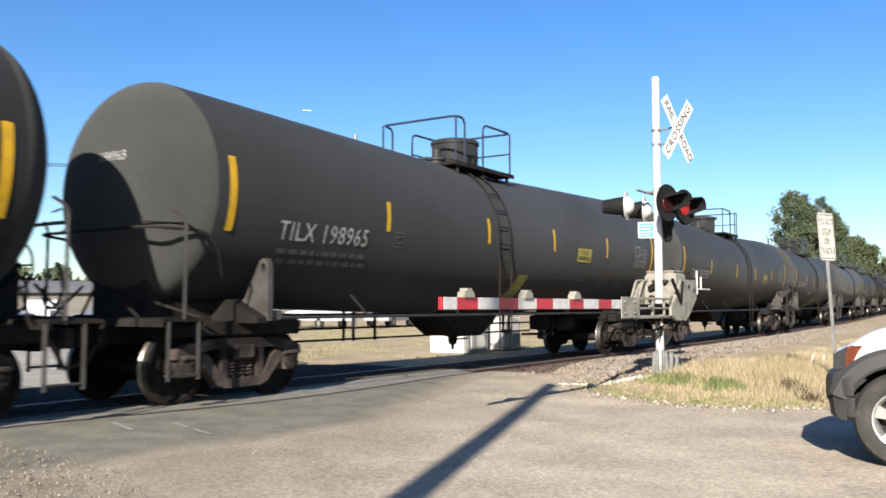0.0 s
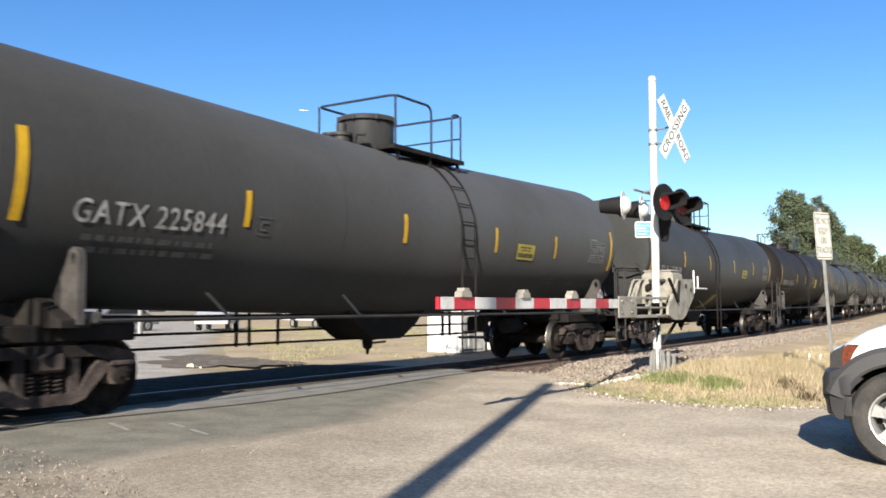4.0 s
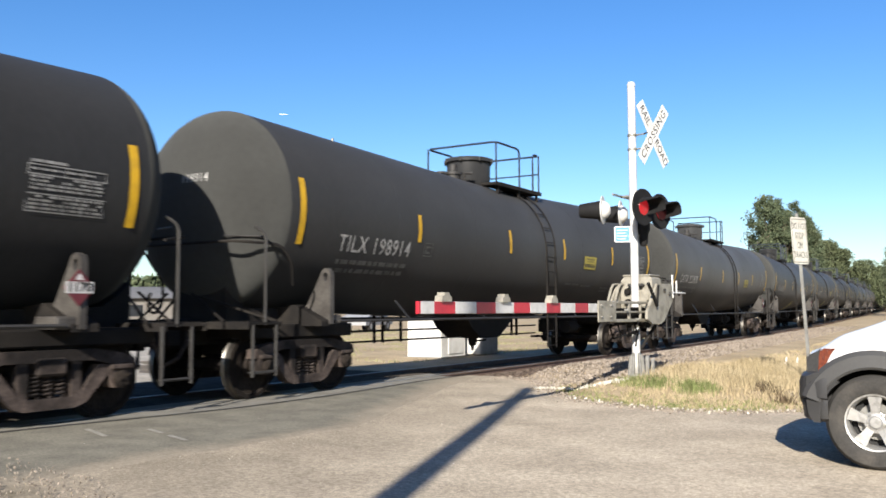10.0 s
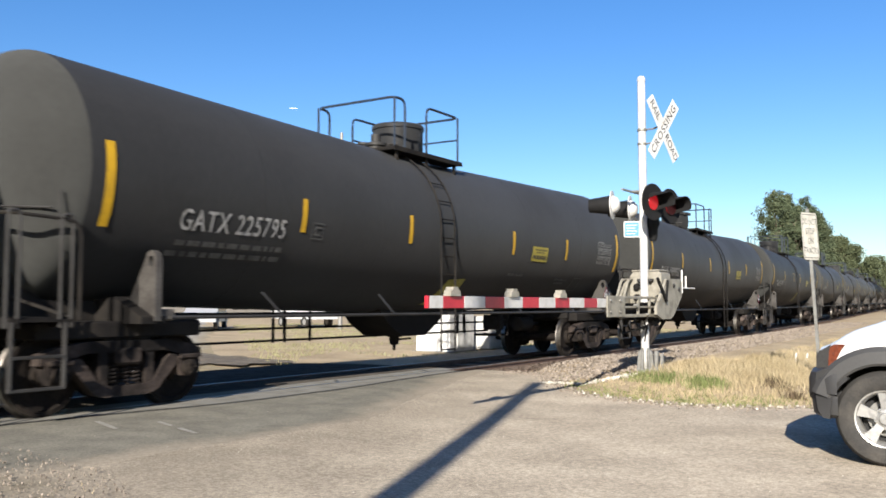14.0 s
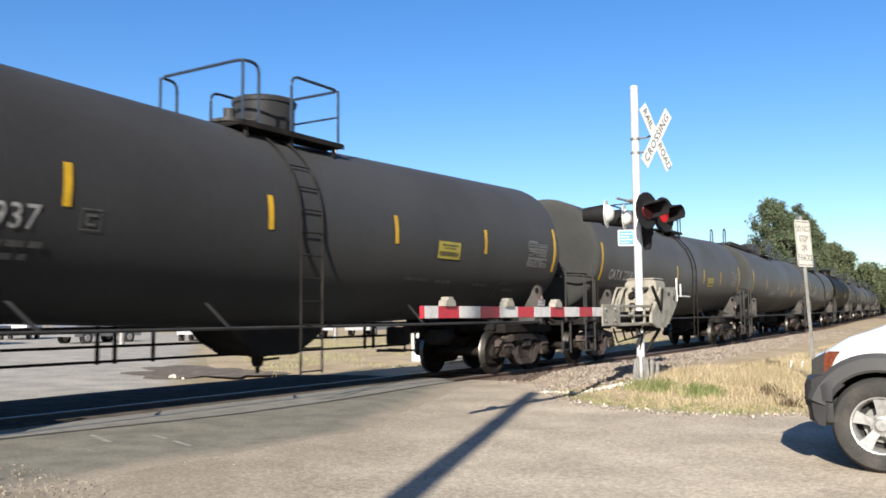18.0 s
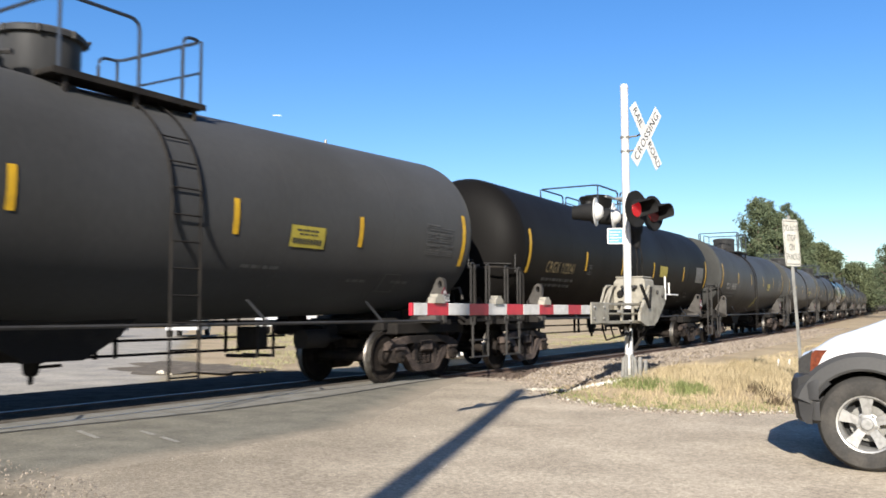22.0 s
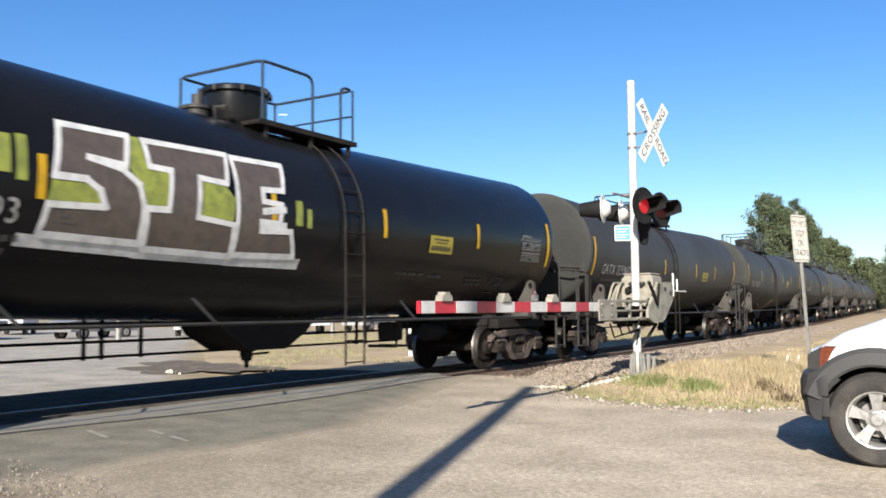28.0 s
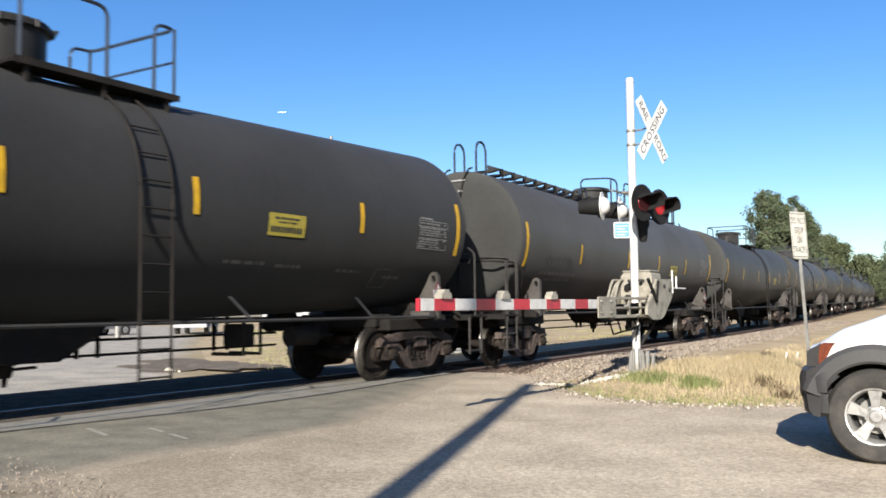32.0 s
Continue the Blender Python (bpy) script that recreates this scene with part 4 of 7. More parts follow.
    if style == "twin" and s > 0:
        bm = bmesh.new()
        lathe(bm, [(0.0, -0.05), (0.14, -0.03), (0.23, 0.06), (0.23, 0.98), (0.14, 1.07), (0.0, 1.09)], "x", (-0.55, 8.28, 1.35), 20)
        tank_end = part("air_tank", bm, "fitting", car, "grey air tank across the end platform")
        for dx in (0.2, 0.82):
            bm = bmesh.new()
            lathe(bm, [(0.225, dx - 0.03), (0.24, dx - 0.03), (0.24, dx + 0.03), (0.225, dx + 0.03)], "x", (-0.55, 8.28, 1.35), 20)
            part("tank_strap", bm, "frame", tank_end)
        bm = bmesh.new()
        box(bm, (0.7, 8.2, 1.66), (0.16, 0.2, 0.22), bevel=0.03)
        tube(bm, [(0.7, 8.3, 1.7), (0.95, 8.34, 1.74), (1.02, 8.34, 1.5)], 0.025, 6)
        part("end_valve", bm, "lug", car)
    if s > 0 and FINE[0]:
        # looped air hoses beside the coupler
        for q, (x, r) in enumerate(((0.52, 0.2), (-0.2, 0.16))):
            bm = bmesh.new()
            tube(bm, [(x, 8.72 + 0.12 * math.sin(a), 1.55 - 0.10 * q + r * math.cos(a) - 0.04 * a) for a in np.linspace(0.2, 5.6, 16)], 0.02, 6)
            part("air_hose", bm, "frame", car)
    # the cradle between the sill and the belly of the tank
    bm = bmesh.new()
    prism(bm, [(6.4, 0.98), (8.3, 0.98), (8.3, 1.62), (8.12, 1.44), (7.9, 1.30), (6.4, 1.26)], 1.1, lambda u, v, w: Vector((w - 0.55, s * u, v)))
    part("tank_cradle", bm, "frame", car)
    bm = bmesh.new()
    box(bm, (0, s * 8.98, 0.87), (0.18, 0.4, 0.2), bevel=0.03)
    box(bm, (0.09, s * 9.1, 0.87), (0.16, 0.2, 0.28), bevel=0.05)
    tube(bm, [(0.35, s * 8.8, 0.85), (0.34, s * 8.95, 0.6), (0.2, s * 9.09, 0.5)], 0.03, 6)
    tube(bm, [(-0.75, s * 8.8, 1.0), (-0.7, s * 8.85, 0.75), (0, s * 8.95, 0.78)], 0.018, 5)
    part("coupler", bm, "truck", car)
    for side in (1, -1):
        bm = bmesh.new()
        tube(bm, [(side * 1.25, s * 8.0, 1.1), (side * 0.25, s * 8.5, 1.45)], 0.022, 5)
        tube(bm, [(side * 0.9, s * 8.66, 1.1), (side * 0.25, s * 8.66, 1.5)], 0.02, 5)
        part("brace", bm, "frame", car)
    if s > 0:
        bm = bmesh.new()
        tube(bm, [(0.28 * math.cos(a), 8.94, 1.75 + 0.28 * math.sin(a)) for a in np.linspace(0, 2 * math.pi, 22)], 0.016, 5)
        for k in range(3):
            a = 2 * math.pi * k / 3
            tube(bm, [(0, 8.92, 1.75), (0.28 * math.cos(a), 8.94, 1.75 + 0.28 * math.sin(a))], 0.012, 5)
        tube(bm, [(0, 8.8, 1.75), (0, 8.95, 1.75)], 0.03, 6)
        part("brake_wheel", bm, "frame", car, at=pose(-0.55, 0, 0))
        bm = bmesh.new()
        box(bm, (-0.55, 8.78, 1.72), (0.24, 0.14, 0.4), bevel=0.03)
        tube(bm, [(-0.55, 8.8, 1.1), (-0.55, 8.8, 1.6)], 0.04, 6)
        part("brake_housing", bm, "frame", car)


def curl(pts, n=4):
    """Rounds the inner corners of a pipe run."""
    pts = [Vector(p) for p in pts]
    out = [pts[0]]
    for a, b, c in zip(pts, pts[1:], pts[2:]):
        r = min(0.16, (b - a).length * 0.45, (c - b).length * 0.45)
        p, q = b + (a - b).normalized() * r, b + (c - b).normalized() * r
        for i in range(n + 1):
            k = i / n
            out.append(p * (1 - k) ** 2 + b * 2 * k * (1 - k) + q * k * k)
    return out + [pts[-1]]


def loop_railings(car):
    """Separate bent railings of the older pattern: a loop, a hoop round the manway, a chain and a gate frame."""
    w = 0.88
    for name, run, r in (("top_railing", curl([(0.5, -2.42, 4.2), (0.5, -2.28, 4.5), (0.5, -1.86, 4.56), (0.5, -1.8, 4.15)]), 0.026),
                         ("top_railing", curl([(0.0, -0.98, 4.25), (0.0, -0.98, 4.95), (w, -0.88, 4.92), (w, -0.37, 4.88), (w, -0.37, 3.98)]), 0.026),
                         ("railing_post", [(w, -0.88, 3.98), (w, -0.88, 4.9)], 0.026),
                         ("safety_chain", [(w, -0.37, 4.82), (w, -0.32, 4.62), (w, -0.2, 4.5), (w, -0.05, 4.5), (w, 0.12, 4.62), (w, 0.22, 4.78)], 0.013),
                         ("top_railing", curl([(w, 0.22, 3.98), (w, 0.22, 4.9), (w, 1.23, 4.93)]), 0.026), ("railing_post", [(w, 1.23, 3.96), (w, 1.23, 4.95)], 0.028),
                         ("mid_rail", curl([(w, 0.3, 4.3), (w, 0.3, 4.58), (w, 1.2, 4.86)]), 0.02)):
        bm = bmesh.new()
        tube(bm, run, r, 6)
        part(name, bm, "pipe", car)
    bm = bmesh.new()
    box(bm, (0.93, -0.02, 4.09), (0.014, 2.7, 0.035))
    part("platform_edge", bm, "galv", car, "pale worn platform edge")


def top_fittings(car, drop, style, mat, flip, shift):
    """Manway, valves, platform and railings on top of the tank; some cars carry the whole set the other way round."""
    Y = lambda y: shift + (y if flip > 0 else -0.05 - y)
    y0 = Y(-0.38) if flip > 0 else Y(0.1)
    top = tank_mid(0.4, drop) + R_TANK
    bm = bmesh.new()
    tall = {"low": 0.36, "loops": 0.54}.get(style, 0.56)
    if flip < 0 and style == "tall":
        tall = 0.62
    lip = 0.515 if flip < 0 else 0.55
    lathe(bm, [(0.40, top - 0.12), (0.46, top + 0.0), (0.49, top + 0.10), (0.49, top + tall - 0.06), (lip, top + tall - 0.06), (lip, top + tall), (lip - 0.03, top + tall + 0.03), (0.36, top + tall + 0.06), (0.0, top + tall + 0.08)], "z", (0, y0, 0), 32)
    manway = part("manway", bm, mat, car)
    h = top + tall - 0.03
    for k in range(8 if FINE[0] and flip > 0 and style != "loops" else 0):
        a = 2 * math.pi * k / 8 + 0.2
        bm = bmesh.new()
        box(bm, (0.55 * math.cos(a), y0 + 0.55 * math.sin(a), h), (0.05, 0.05, 0.10), bevel=0.01)
        part("lid_bolt", bm, "fitting", manway)
    bm = bmesh.new()
    tube(bm, [(-0.12, y0 + 0.57, h), (-0.12, y0 + 0.64, h + 0.12), (0.12, y0 + 0.64, h + 0.12), (0.12, y0 + 0.57, h)], 0.02, 5)
    part("lid_handle", bm, "fitting", manway)
    bm = bmesh.new()
    lathe(bm, [(0.16, top - 0.08), (0.16, top + 0.12), (0.20, top + 0.12), (0.20, top + 0.17), (0.09, top + 0.2), (0.09, top + 0.34), (0.0, top + 0.36)], "z", (0.1, y0 - 0.85, 0), 16)
    part("relief_valve", bm, "fitting", car)
    bm = bmesh.new()
    lathe(bm, [(0.09, top - 0.08), (0.09, top + 0.2), (0.13, top + 0.2), (0.13, top + 0.24), (0.0, top + 0.26)], "z", (-0.28, y0 - 0.72, 0), 12)
    part("vacuum_valve", bm, "fitting", car)
    bm = bmesh.new()
    tube(bm, [(0.3, y0 - 0.7, top - 0.1), (0.3, y0 - 0.7, top + 0.16), (0.45, y0 - 0.62, top + 0.16)], 0.04, 6)
    part("valve_pipe", bm, "fitting", car)
    # platform gratings on both sides and at the ladder end
    bm = bmesh.new()
    sides = ((0.56, 0.92, -1.6, 1.15), (-0.56, 0.56, 0.35, 1.15)) if style == "loops" else ((0.56, 0.92, -0.8, 1.5), (-0.92, -0.56, -0.8, 1.5), (-0.56, 0.56, 0.35, 1.5))
    for x0, x1, ya, yc in sides:
        ya, yc = sorted((Y(ya), Y(yc)))
        z = top - 0.05
        box(bm, ((x0 + x1) / 2, (ya + yc) / 2, z - 0.03), (x1 - x0, yc - ya, 0.015))
        for e in (x0, x1):
            box(bm, (e, (ya + yc) / 2, z - 0.01), (0.02, yc - ya, 0.08))
        y = ya
        while y < yc:
            box(bm, ((x0 + x1) / 2, y, z), (x1 - x0, 0.012, 0.03))
            y += 0.12
    for y in (-0.6, 0.4) if style == "loops" else (-0.6, 0.4, 1.35):
        for x in (-0.86, 0.86):
            box(bm, (x, Y(y), top - 0.2), (0.05, 0.05, 0.34))
    part("top_platform", bm, "frame", car)
    if style == "loops":
        return loop_railings(car)
    # railings: one run bent round the manway, one across the ladder end
    zt, zb, w = top + (0.62 if style == "wide" else 0.86), top - 0.1, 0.88
    runs = [curl([(w, Y(0.42), zb), (w, Y(0.42), zt), (w, Y(-0.72), zt), (-w, Y(-0.72), zt), (-w, Y(0.42), zt), (-w, Y(0.42), zb)]),
            curl([(w, Y(1.12), zb), (w, Y(1.12), zt), (w, Y(1.45), zt), (-w, Y(1.45), zt), (-w, Y(1.12), zt), (-w, Y(1.12), zb)])]
    if style == "wide":
        runs[1] = curl([(w, Y(0.62), zb), (w, Y(0.62), zt), (w, Y(2.3), zt), (-w, Y(2.3), zt), (-w, Y(0.62), zt), (-w, Y(0.62), zb)])
    for r in runs:
        bm = bmesh.new()
        tube(bm, r, 0.024, 6)
        part("top_railing", bm, "pipe", car)
    for x, y in ((w, -0.70), (-w, -0.70), (w, 2.29 if style == "wide" else 1.44), (-w, 2.29 if style == "wide" else 1.44)):
        bm = bmesh.new()
        tube(bm, [(x, Y(y), zb), (x, Y(y), zt)], 0.022, 6)
        part("railing_post", bm, "pipe", car)
    bm = bmesh.new()
    tube(bm, [(-w, Y(0.4), top + 0.42), (-w, Y(-0.7), top + 0.42), (w, Y(-0.7), top + 0.42)] if flip < 0 else [(-w, Y(1.44), top + 0.42), (w, Y(1.44), top + 0.42)], 0.018, 5)
    part("mid_rail", bm, "pipe", car)


def under_fittings(car, drop, skid):
    """Outlet, skid, brake rigging and the long pipes under the barrel."""
    low = tank_mid(0, drop) - R_TANK
    if skid:
        bm = bmesh.new()
        prism(bm, [(-1.35, low + 0.12), (0.95, low + 0.12), (0.62, low - 0.16), (0.16, low - 0.41), (-0.62, low - 0.41), (-1.08, low - 0.16)], 0.9, lambda u, v, w: Vector((w - 0.45, u, v)))
        part("outlet_skid", bm, "frame", car)
    else:
        # added dark block fills the space from the barrel down to the side rail
        bm = bmesh.new()
        prism(bm, [(-6.4, low + 0.2), (6.4, low + 0.2), (6.2, low - 0.16), (-6.2, low - 0.16)], 0.9, lambda u, v, w: Vector((w - 0.45, u, v)))
        part("center_sill", bm, "frame", car)
    bm = bmesh.new()
    lathe(bm, [(0.0, low - 0.70), (0.03, low - 0.69), (0.035, low - 0.60), (0.08, low - 0.58), (0.1, low - 0.50), (0.1, low - 0.44), (0.14, low - 0.44), (0.14, low)], "z", (0, -0.25, 0), 14)
    tube(bm, [(0.05, -0.2, low - 0.49), (0.2, 0.03, low - 0.47)], 0.02, 5)
    part("outlet_valve", bm, "frame", car)
    for x in (-1.3,):
        bm = bmesh.new()
        tube(bm, [(x, -5.7, 0.60), (x, 5.7, 0.60)], 0.022, 5)
        part("brake_pipe", bm, "frame", car)
        bm = bmesh.new()
        tube(bm, [(x, -5.7, 0.82), (x, 5.7, 0.82)], 0.022, 5)
        part("brake_pipe", bm, "frame", car)
        for y in (-5.2, -4.85, -2.2, -1.9, -1.2, 1.6, 1.95, 4.2, 4.5) if FINE[0] else (-1.9, 4.5):
            bm = bmesh.new()
            tube(bm, [(x, y, 0.56), (x, y, 1.3)], 0.04, 4)
            part("pipe_hanger", bm, "frame", car)
    bm = bmesh.new()
    lathe(bm, [(0.0, -0.45), (0.09, -0.43), (0.13, -0.36), (0.13, 0.36), (0.09, 0.43), (0.0, 0.45)], "y", (-0.5, 5.0, 1.0), 16)
    box(bm, (-0.5, 5.0, 1.14), (0.24, 0.5, 0.12))
    part("air_reservoir", bm, "frame", car)
    bm = bmesh.new()
    lathe(bm, [(0.0, -0.3), (0.16, -0.28), (0.16, 0.3), (0.05, 0.32), (0.03, 0.8)], "y", (0.2, 4.7, 0.8), 14)
    part("brake_cylinder", bm, "frame", car)
    bm = bmesh.new()
    box(bm, (0.2, 3.3, 0.86), (0.4, 0.3, 0.34), bevel=0.03)
    part("brake_valve", bm, "frame", car)
    for y, w, h in ((5.35, 0.4, 0.3),):
        bm = bmesh.new()
        box(bm, (-0.25, y, 1.02 - h / 2), (0.7, w, h), bevel=0.03)
        part("brake_lever_box", bm, "frame", car)
    for y in (3.15, 3.5):
        bm = bmesh.new()
        tube(bm, [(0.45, y, 1.1), (0.45, y, 0.58), (-0.2, y, 0.58)], 0.03, 5)
        part("valve_bracket", bm, "frame", car)
    # low side rail along the near and far flank with its diagonal struts
    for side in (1, -1):
        bm = bmesh.new()
        tube(bm, [(side * 1.42, -6.8, 1.09), (side * 1.42, 6.8, 1.09)], 0.026, 6)
        part("side_rail", bm, "fitting", car)
    for y in (-5.0, -2.35, 2.2, 4.9):
        bm = bmesh.new()
        mid = tank_mid(y, drop)
        prism(bm, [(-0.035, 0), (0.035, 0), (0.035, 0.008), (-0.035, 0.008)], 1.0, lambda u, v, w: Vector((1.30 + 0.12 * w + v, y - 0.16 + 0.30 * w + u, 1.42 - 0.33 * w)))
        part("rail_strut", bm, "fitting", car)


def walkway_fittings(car, drop):
    """Sloping treads along one half of the top, a flat running board on the other, end ladders and hoops of the older pattern."""
    for n in range(10):
        # each tread rises from the barrel and stands on two short legs, so that the run steps like a saw
        y = -7.58 + 0.6 * n
        z = tank_mid(y, drop) + R_TANK
        bm = bmesh.new()
        prism(bm, [(0.0, -0.03), (0.57, 0.125), (0.57, 0.15), (0.0, -0.005)], 1.1, lambda u, v, w: Vector((w - 0.55, y + u, z + v)))
        for x in (-0.54, 0.54):
            box(bm, (x, y + 0.575, z + 0.04), (0.02, 0.03, 0.21))
        part("walkway_tread", bm, "frame", car)
        # the upright mesh guard behind the treads
        bm = bmesh.new()
        prism(bm, [(0.0, 0.0), (0.57, 0.155), (0.6, 0.0), (0.6, 0.165), (0.0, 0.165)], 0.012, lambda u, v, w: Vector((0.45 + w, y + u, z + v)))
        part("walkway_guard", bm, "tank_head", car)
    for y in np.arange(1.5, 7.4, 1.2):
        bm = bmesh.new()
        prism(bm, [(0.0, 0.0), (1.17, 0.0), (1.17, 0.03), (0.0, 0.03)], 0.6, lambda u, v, w: Vector((w - 0.3, y + u, tank_mid(y + u, drop) + R_TANK + v)))
        part("running_board", bm, "frame", car)
    for x in (-0.28, 0.28):
        z = tank_mid(7.6, drop) + R_TANK - 0.05
        for y0, y1, h in ((-7.78, -7.33, 0.76), (6.2, 6.6, 0.34), (7.14, 7.36, 0.63)):
            mid, r = (y0 + y1) / 2, (y1 - y0) / 2
            bm = bmesh.new()
            tube(bm, [(x, y0, z)] + [(x, mid - r * math.cos(math.pi * k / 8), z + h - r + r * math.sin(math.pi * k / 8)) for k in range(9)] + [(x, y1, z)], 0.028, 6)
            part("grab_hoop", bm, "pipe", car)
    for s in (-1, 1):
        for x in (-0.28, 0.28):
            bm = bmesh.new()
            pts = []
            for i in range(9):
                a = radians(88 - i * 9)
                pts.append((x, s * (Y_RIM + (HEAD + 0.08) * math.cos(a)), tank_mid(8, drop) + (R_TANK + 0.06) * math.sin(a)))
            pts.append((x, s * (Y_RIM + HEAD + 0.08), 1.6))
            tube(bm, pts, 0.022, 5)
            part("end_ladder_rail", bm, "frame", car)
        for z in (2.2, 2.6, 3.0, 3.4, 3.75, 4.0):
            k = (z - tank_mid(8, drop)) / (R_TANK + 0.06)
            y = Y_RIM + (HEAD + 0.08) * math.sqrt(max(1 - k * k, 0))
            bm = bmesh.new()
            tube(bm, [(-0.32, s * y, z), (0.32, s * y, z)], 0.018, 5)
            part("rung", bm, "letter", car, "white-painted rung")


def markings(car, tank, drop, spec):
    """Reflective strips, lettering, stencils and decals on the near flank and the leading head."""
    on = lambda u, v: on_tank(u, v, drop, 0.013)
    rise = spec.get("rise", 0.0)
    for y, z0, z1, w in [(-7.74, 2.12 + 0.6 * rise, 3.07 + 0.6 * rise, 0.12), (7.58, 2.12 + 0.6 * rise, 3.07 + 0.6 * rise, 0.12)] + [(y, 2.28 + rise, 2.75 + rise, 0.10) for y in spec["strips"]]:
        bm = bmesh.new()
        laid(bm, bar(y - w / 2, z0, y + w / 2, z1, 6), on)
        part("reflective_strip", bm, "yellow", tank, "yellow reflective strip")
    rnd = random.Random(spec["seed"])
    if spec["mark"]:
        bm = bmesh.new()
        vs, fs = lettering(spec["mark"], 0.262, 1.12, 0.003)
        u0 = spec["mark_at"]
        laid(bm, ([(u0 + u * spec.get("squash", 0.9), 2.275 + v) for u, v in vs], fs), on)
        part("reporting_mark", bm, spec["ink"], tank, "worn stencilled car lettering")["kind"] = "stuff"
        for row, (a, b) in enumerate(((-1.05, 0.95), (-1.15, 0.9))):
            bm = bmesh.new()
            u = u0 + a + 0.15
            while u < u0 + b:
                wd = rnd.uniform(0.05, 0.22)
                laid(bm, bar(u, 1.98 - row * 0.13, u + wd, 2.045 - row * 0.13), on)
                u += wd + 0.05
            part("stencil", bm, "faint", tank)["kind"] = "stuff"
        bm = bmesh.new()
        u0 = spec["strips"][0] + 0.32
        for q in (bar(u0 - 0.13, 2.2, u0 + 0.13, 2.215), bar(u0 - 0.13, 2.42, u0 + 0.13, 2.435), bar(u0 - 0.13, 2.2, u0 - 0.115, 2.43), bar(u0 + 0.115, 2.2, u0 + 0.13, 2.43),
                  bar(u0 - 0.07, 2.35, u0 + 0.07, 2.38), bar(u0 - 0.07, 2.25, u0 + 0.05, 2.28), bar(u0 - 0.07, 2.25, u0 - 0.04, 2.36)):
            laid(bm, q, on)
        part("plate_stencil", bm, "faint", tank)
        # end number high on the leading head
        bm = bmesh.new()
        vs, fs = lettering(spec.get("end_mark", spec["mark"].split()[-1]), 0.125, 1.05, 0.002)

        def on_head(u, v):
            x, z = u + spec.get("end_x", 0.15), 3.16 + v
            mid = tank_mid(8, drop)
            return Vector((x, -Y_RIM - head_depth(math.hypot(x, z - mid)) - 0.008, z))
        laid(bm, (vs, fs), on_head)
        part("end_number", bm, "letter", tank, "car number on the tank head")
    # data panel near the trailing end, decal, small rows
    py = spec.get("panel", 6.74)
    bm = bmesh.new()
    for i in range(11):
        u = py - 0.44
        while u < py + 0.40:
            wd = rnd.uniform(0.03, 0.14)
            if rnd.random() < 0.85 and i % 5 != 4:
                laid(bm, bar(u, 2.31 + i * 0.040, min(u + wd, py + 0.44), 2.333 + i * 0.040), on)
            u += wd + 0.02
    laid(bm, bar(py - 0.44, 2.79, py - 0.02, 2.82), on)
    for v in (2.28, 2.46, 2.66, 2.76):
        laid(bm, bar(py - 0.47, v, py + 0.47, v + 0.013), on)
    for u in (-0.47, -0.04, 0.18, 0.457):
        laid(bm, bar(py + u, 2.28, py + u + 0.013, 2.77), on)
    if "plain_decal" in spec:
        laid(bm, bar(py - 0.5, 2.28, py + 0.45, 2.82, 4), lambda u, v: on_tank(u, v, drop, 0.009))
    part("data_panel", bm, "panel_plate" if "plain_decal" in spec else "faint" if spec["seed"] - 7 in (15, 16, 22, 23) else "panel_grey", tank)["kind"] = "stuff"
    bm = bmesh.new()
    if spec["decal"]:
        du = spec["decal_at"] if "decal_at" in spec else 2.55 if "big_decal" in spec else (2.28 if "plain_decal" in spec else 3.1)
        lift = 0.16 if "plain_decal" in spec else 0.0
        laid(bm, bar(du - 0.40, 2.34 - spec.get("decal_drop", 0), du + 0.40, 2.68 - spec.get("decal_drop", 0), 3) if lift else bar(du - 0.38, 2.19 + 0.5 * rise, du + 0.38, 2.50 + 0.5 * rise, 3) if "big_decal" not in spec else bar(du - 0.36, 2.15, du + 0.36, 2.60, 3), on)
        decal = part("emergency_decal", bm, "old_orange" if "decal_drop" in spec else "faded_yellow", tank, "faded yellow emergency decal with dark print")
        bm = bmesh.new()
        for z, h, m in () if lift else ((2.42, 0.03, 0.26), (2.37, 0.02, 0.2), (2.24, 0.08, 0.33)):
            u = du - m
            while u < du + m - 0.03:
                wd = 0.045 if h > 0.05 else rnd.uniform(0.04, 0.12)
                laid(bm, bar(u, z + 0.5 * rise, u + wd, z + h + 0.5 * rise), lambda a, b: on_tank(a, b, drop, 0.017))
                u += wd + 0.02
        if lift:
            bm.free()
        else:
            part("decal_print", bm, "dark_ink", decal)["kind"] = "stuff"
    bm = bmesh.new()
    for (a, b, z) in ((1.9, 2.6, 1.86), (2.9, 3.4, 1.84), (4.3, 4.9, 1.82), (4.35, 4.8, 1.74), (5.6, 6.0, 1.75)):
        if rnd.random() < 0.75:
            u = a
            while u < b:
                wd = rnd.uniform(0.05, 0.2)
                laid(bm, bar(u, z, u + wd, z + 0.045), on)
                u += wd + 0.04
    for q in (bar(5.35, 1.60, 5.82, 1.615), bar(5.35, 1.89, 5.82, 1.905), bar(5.35, 1.60, 5.37, 1.90), bar(5.80, 1.60, 5.82, 1.90)):
        laid(bm, q, on)
    part("stencil", bm, "faint", tank)["kind"] = "stuff"
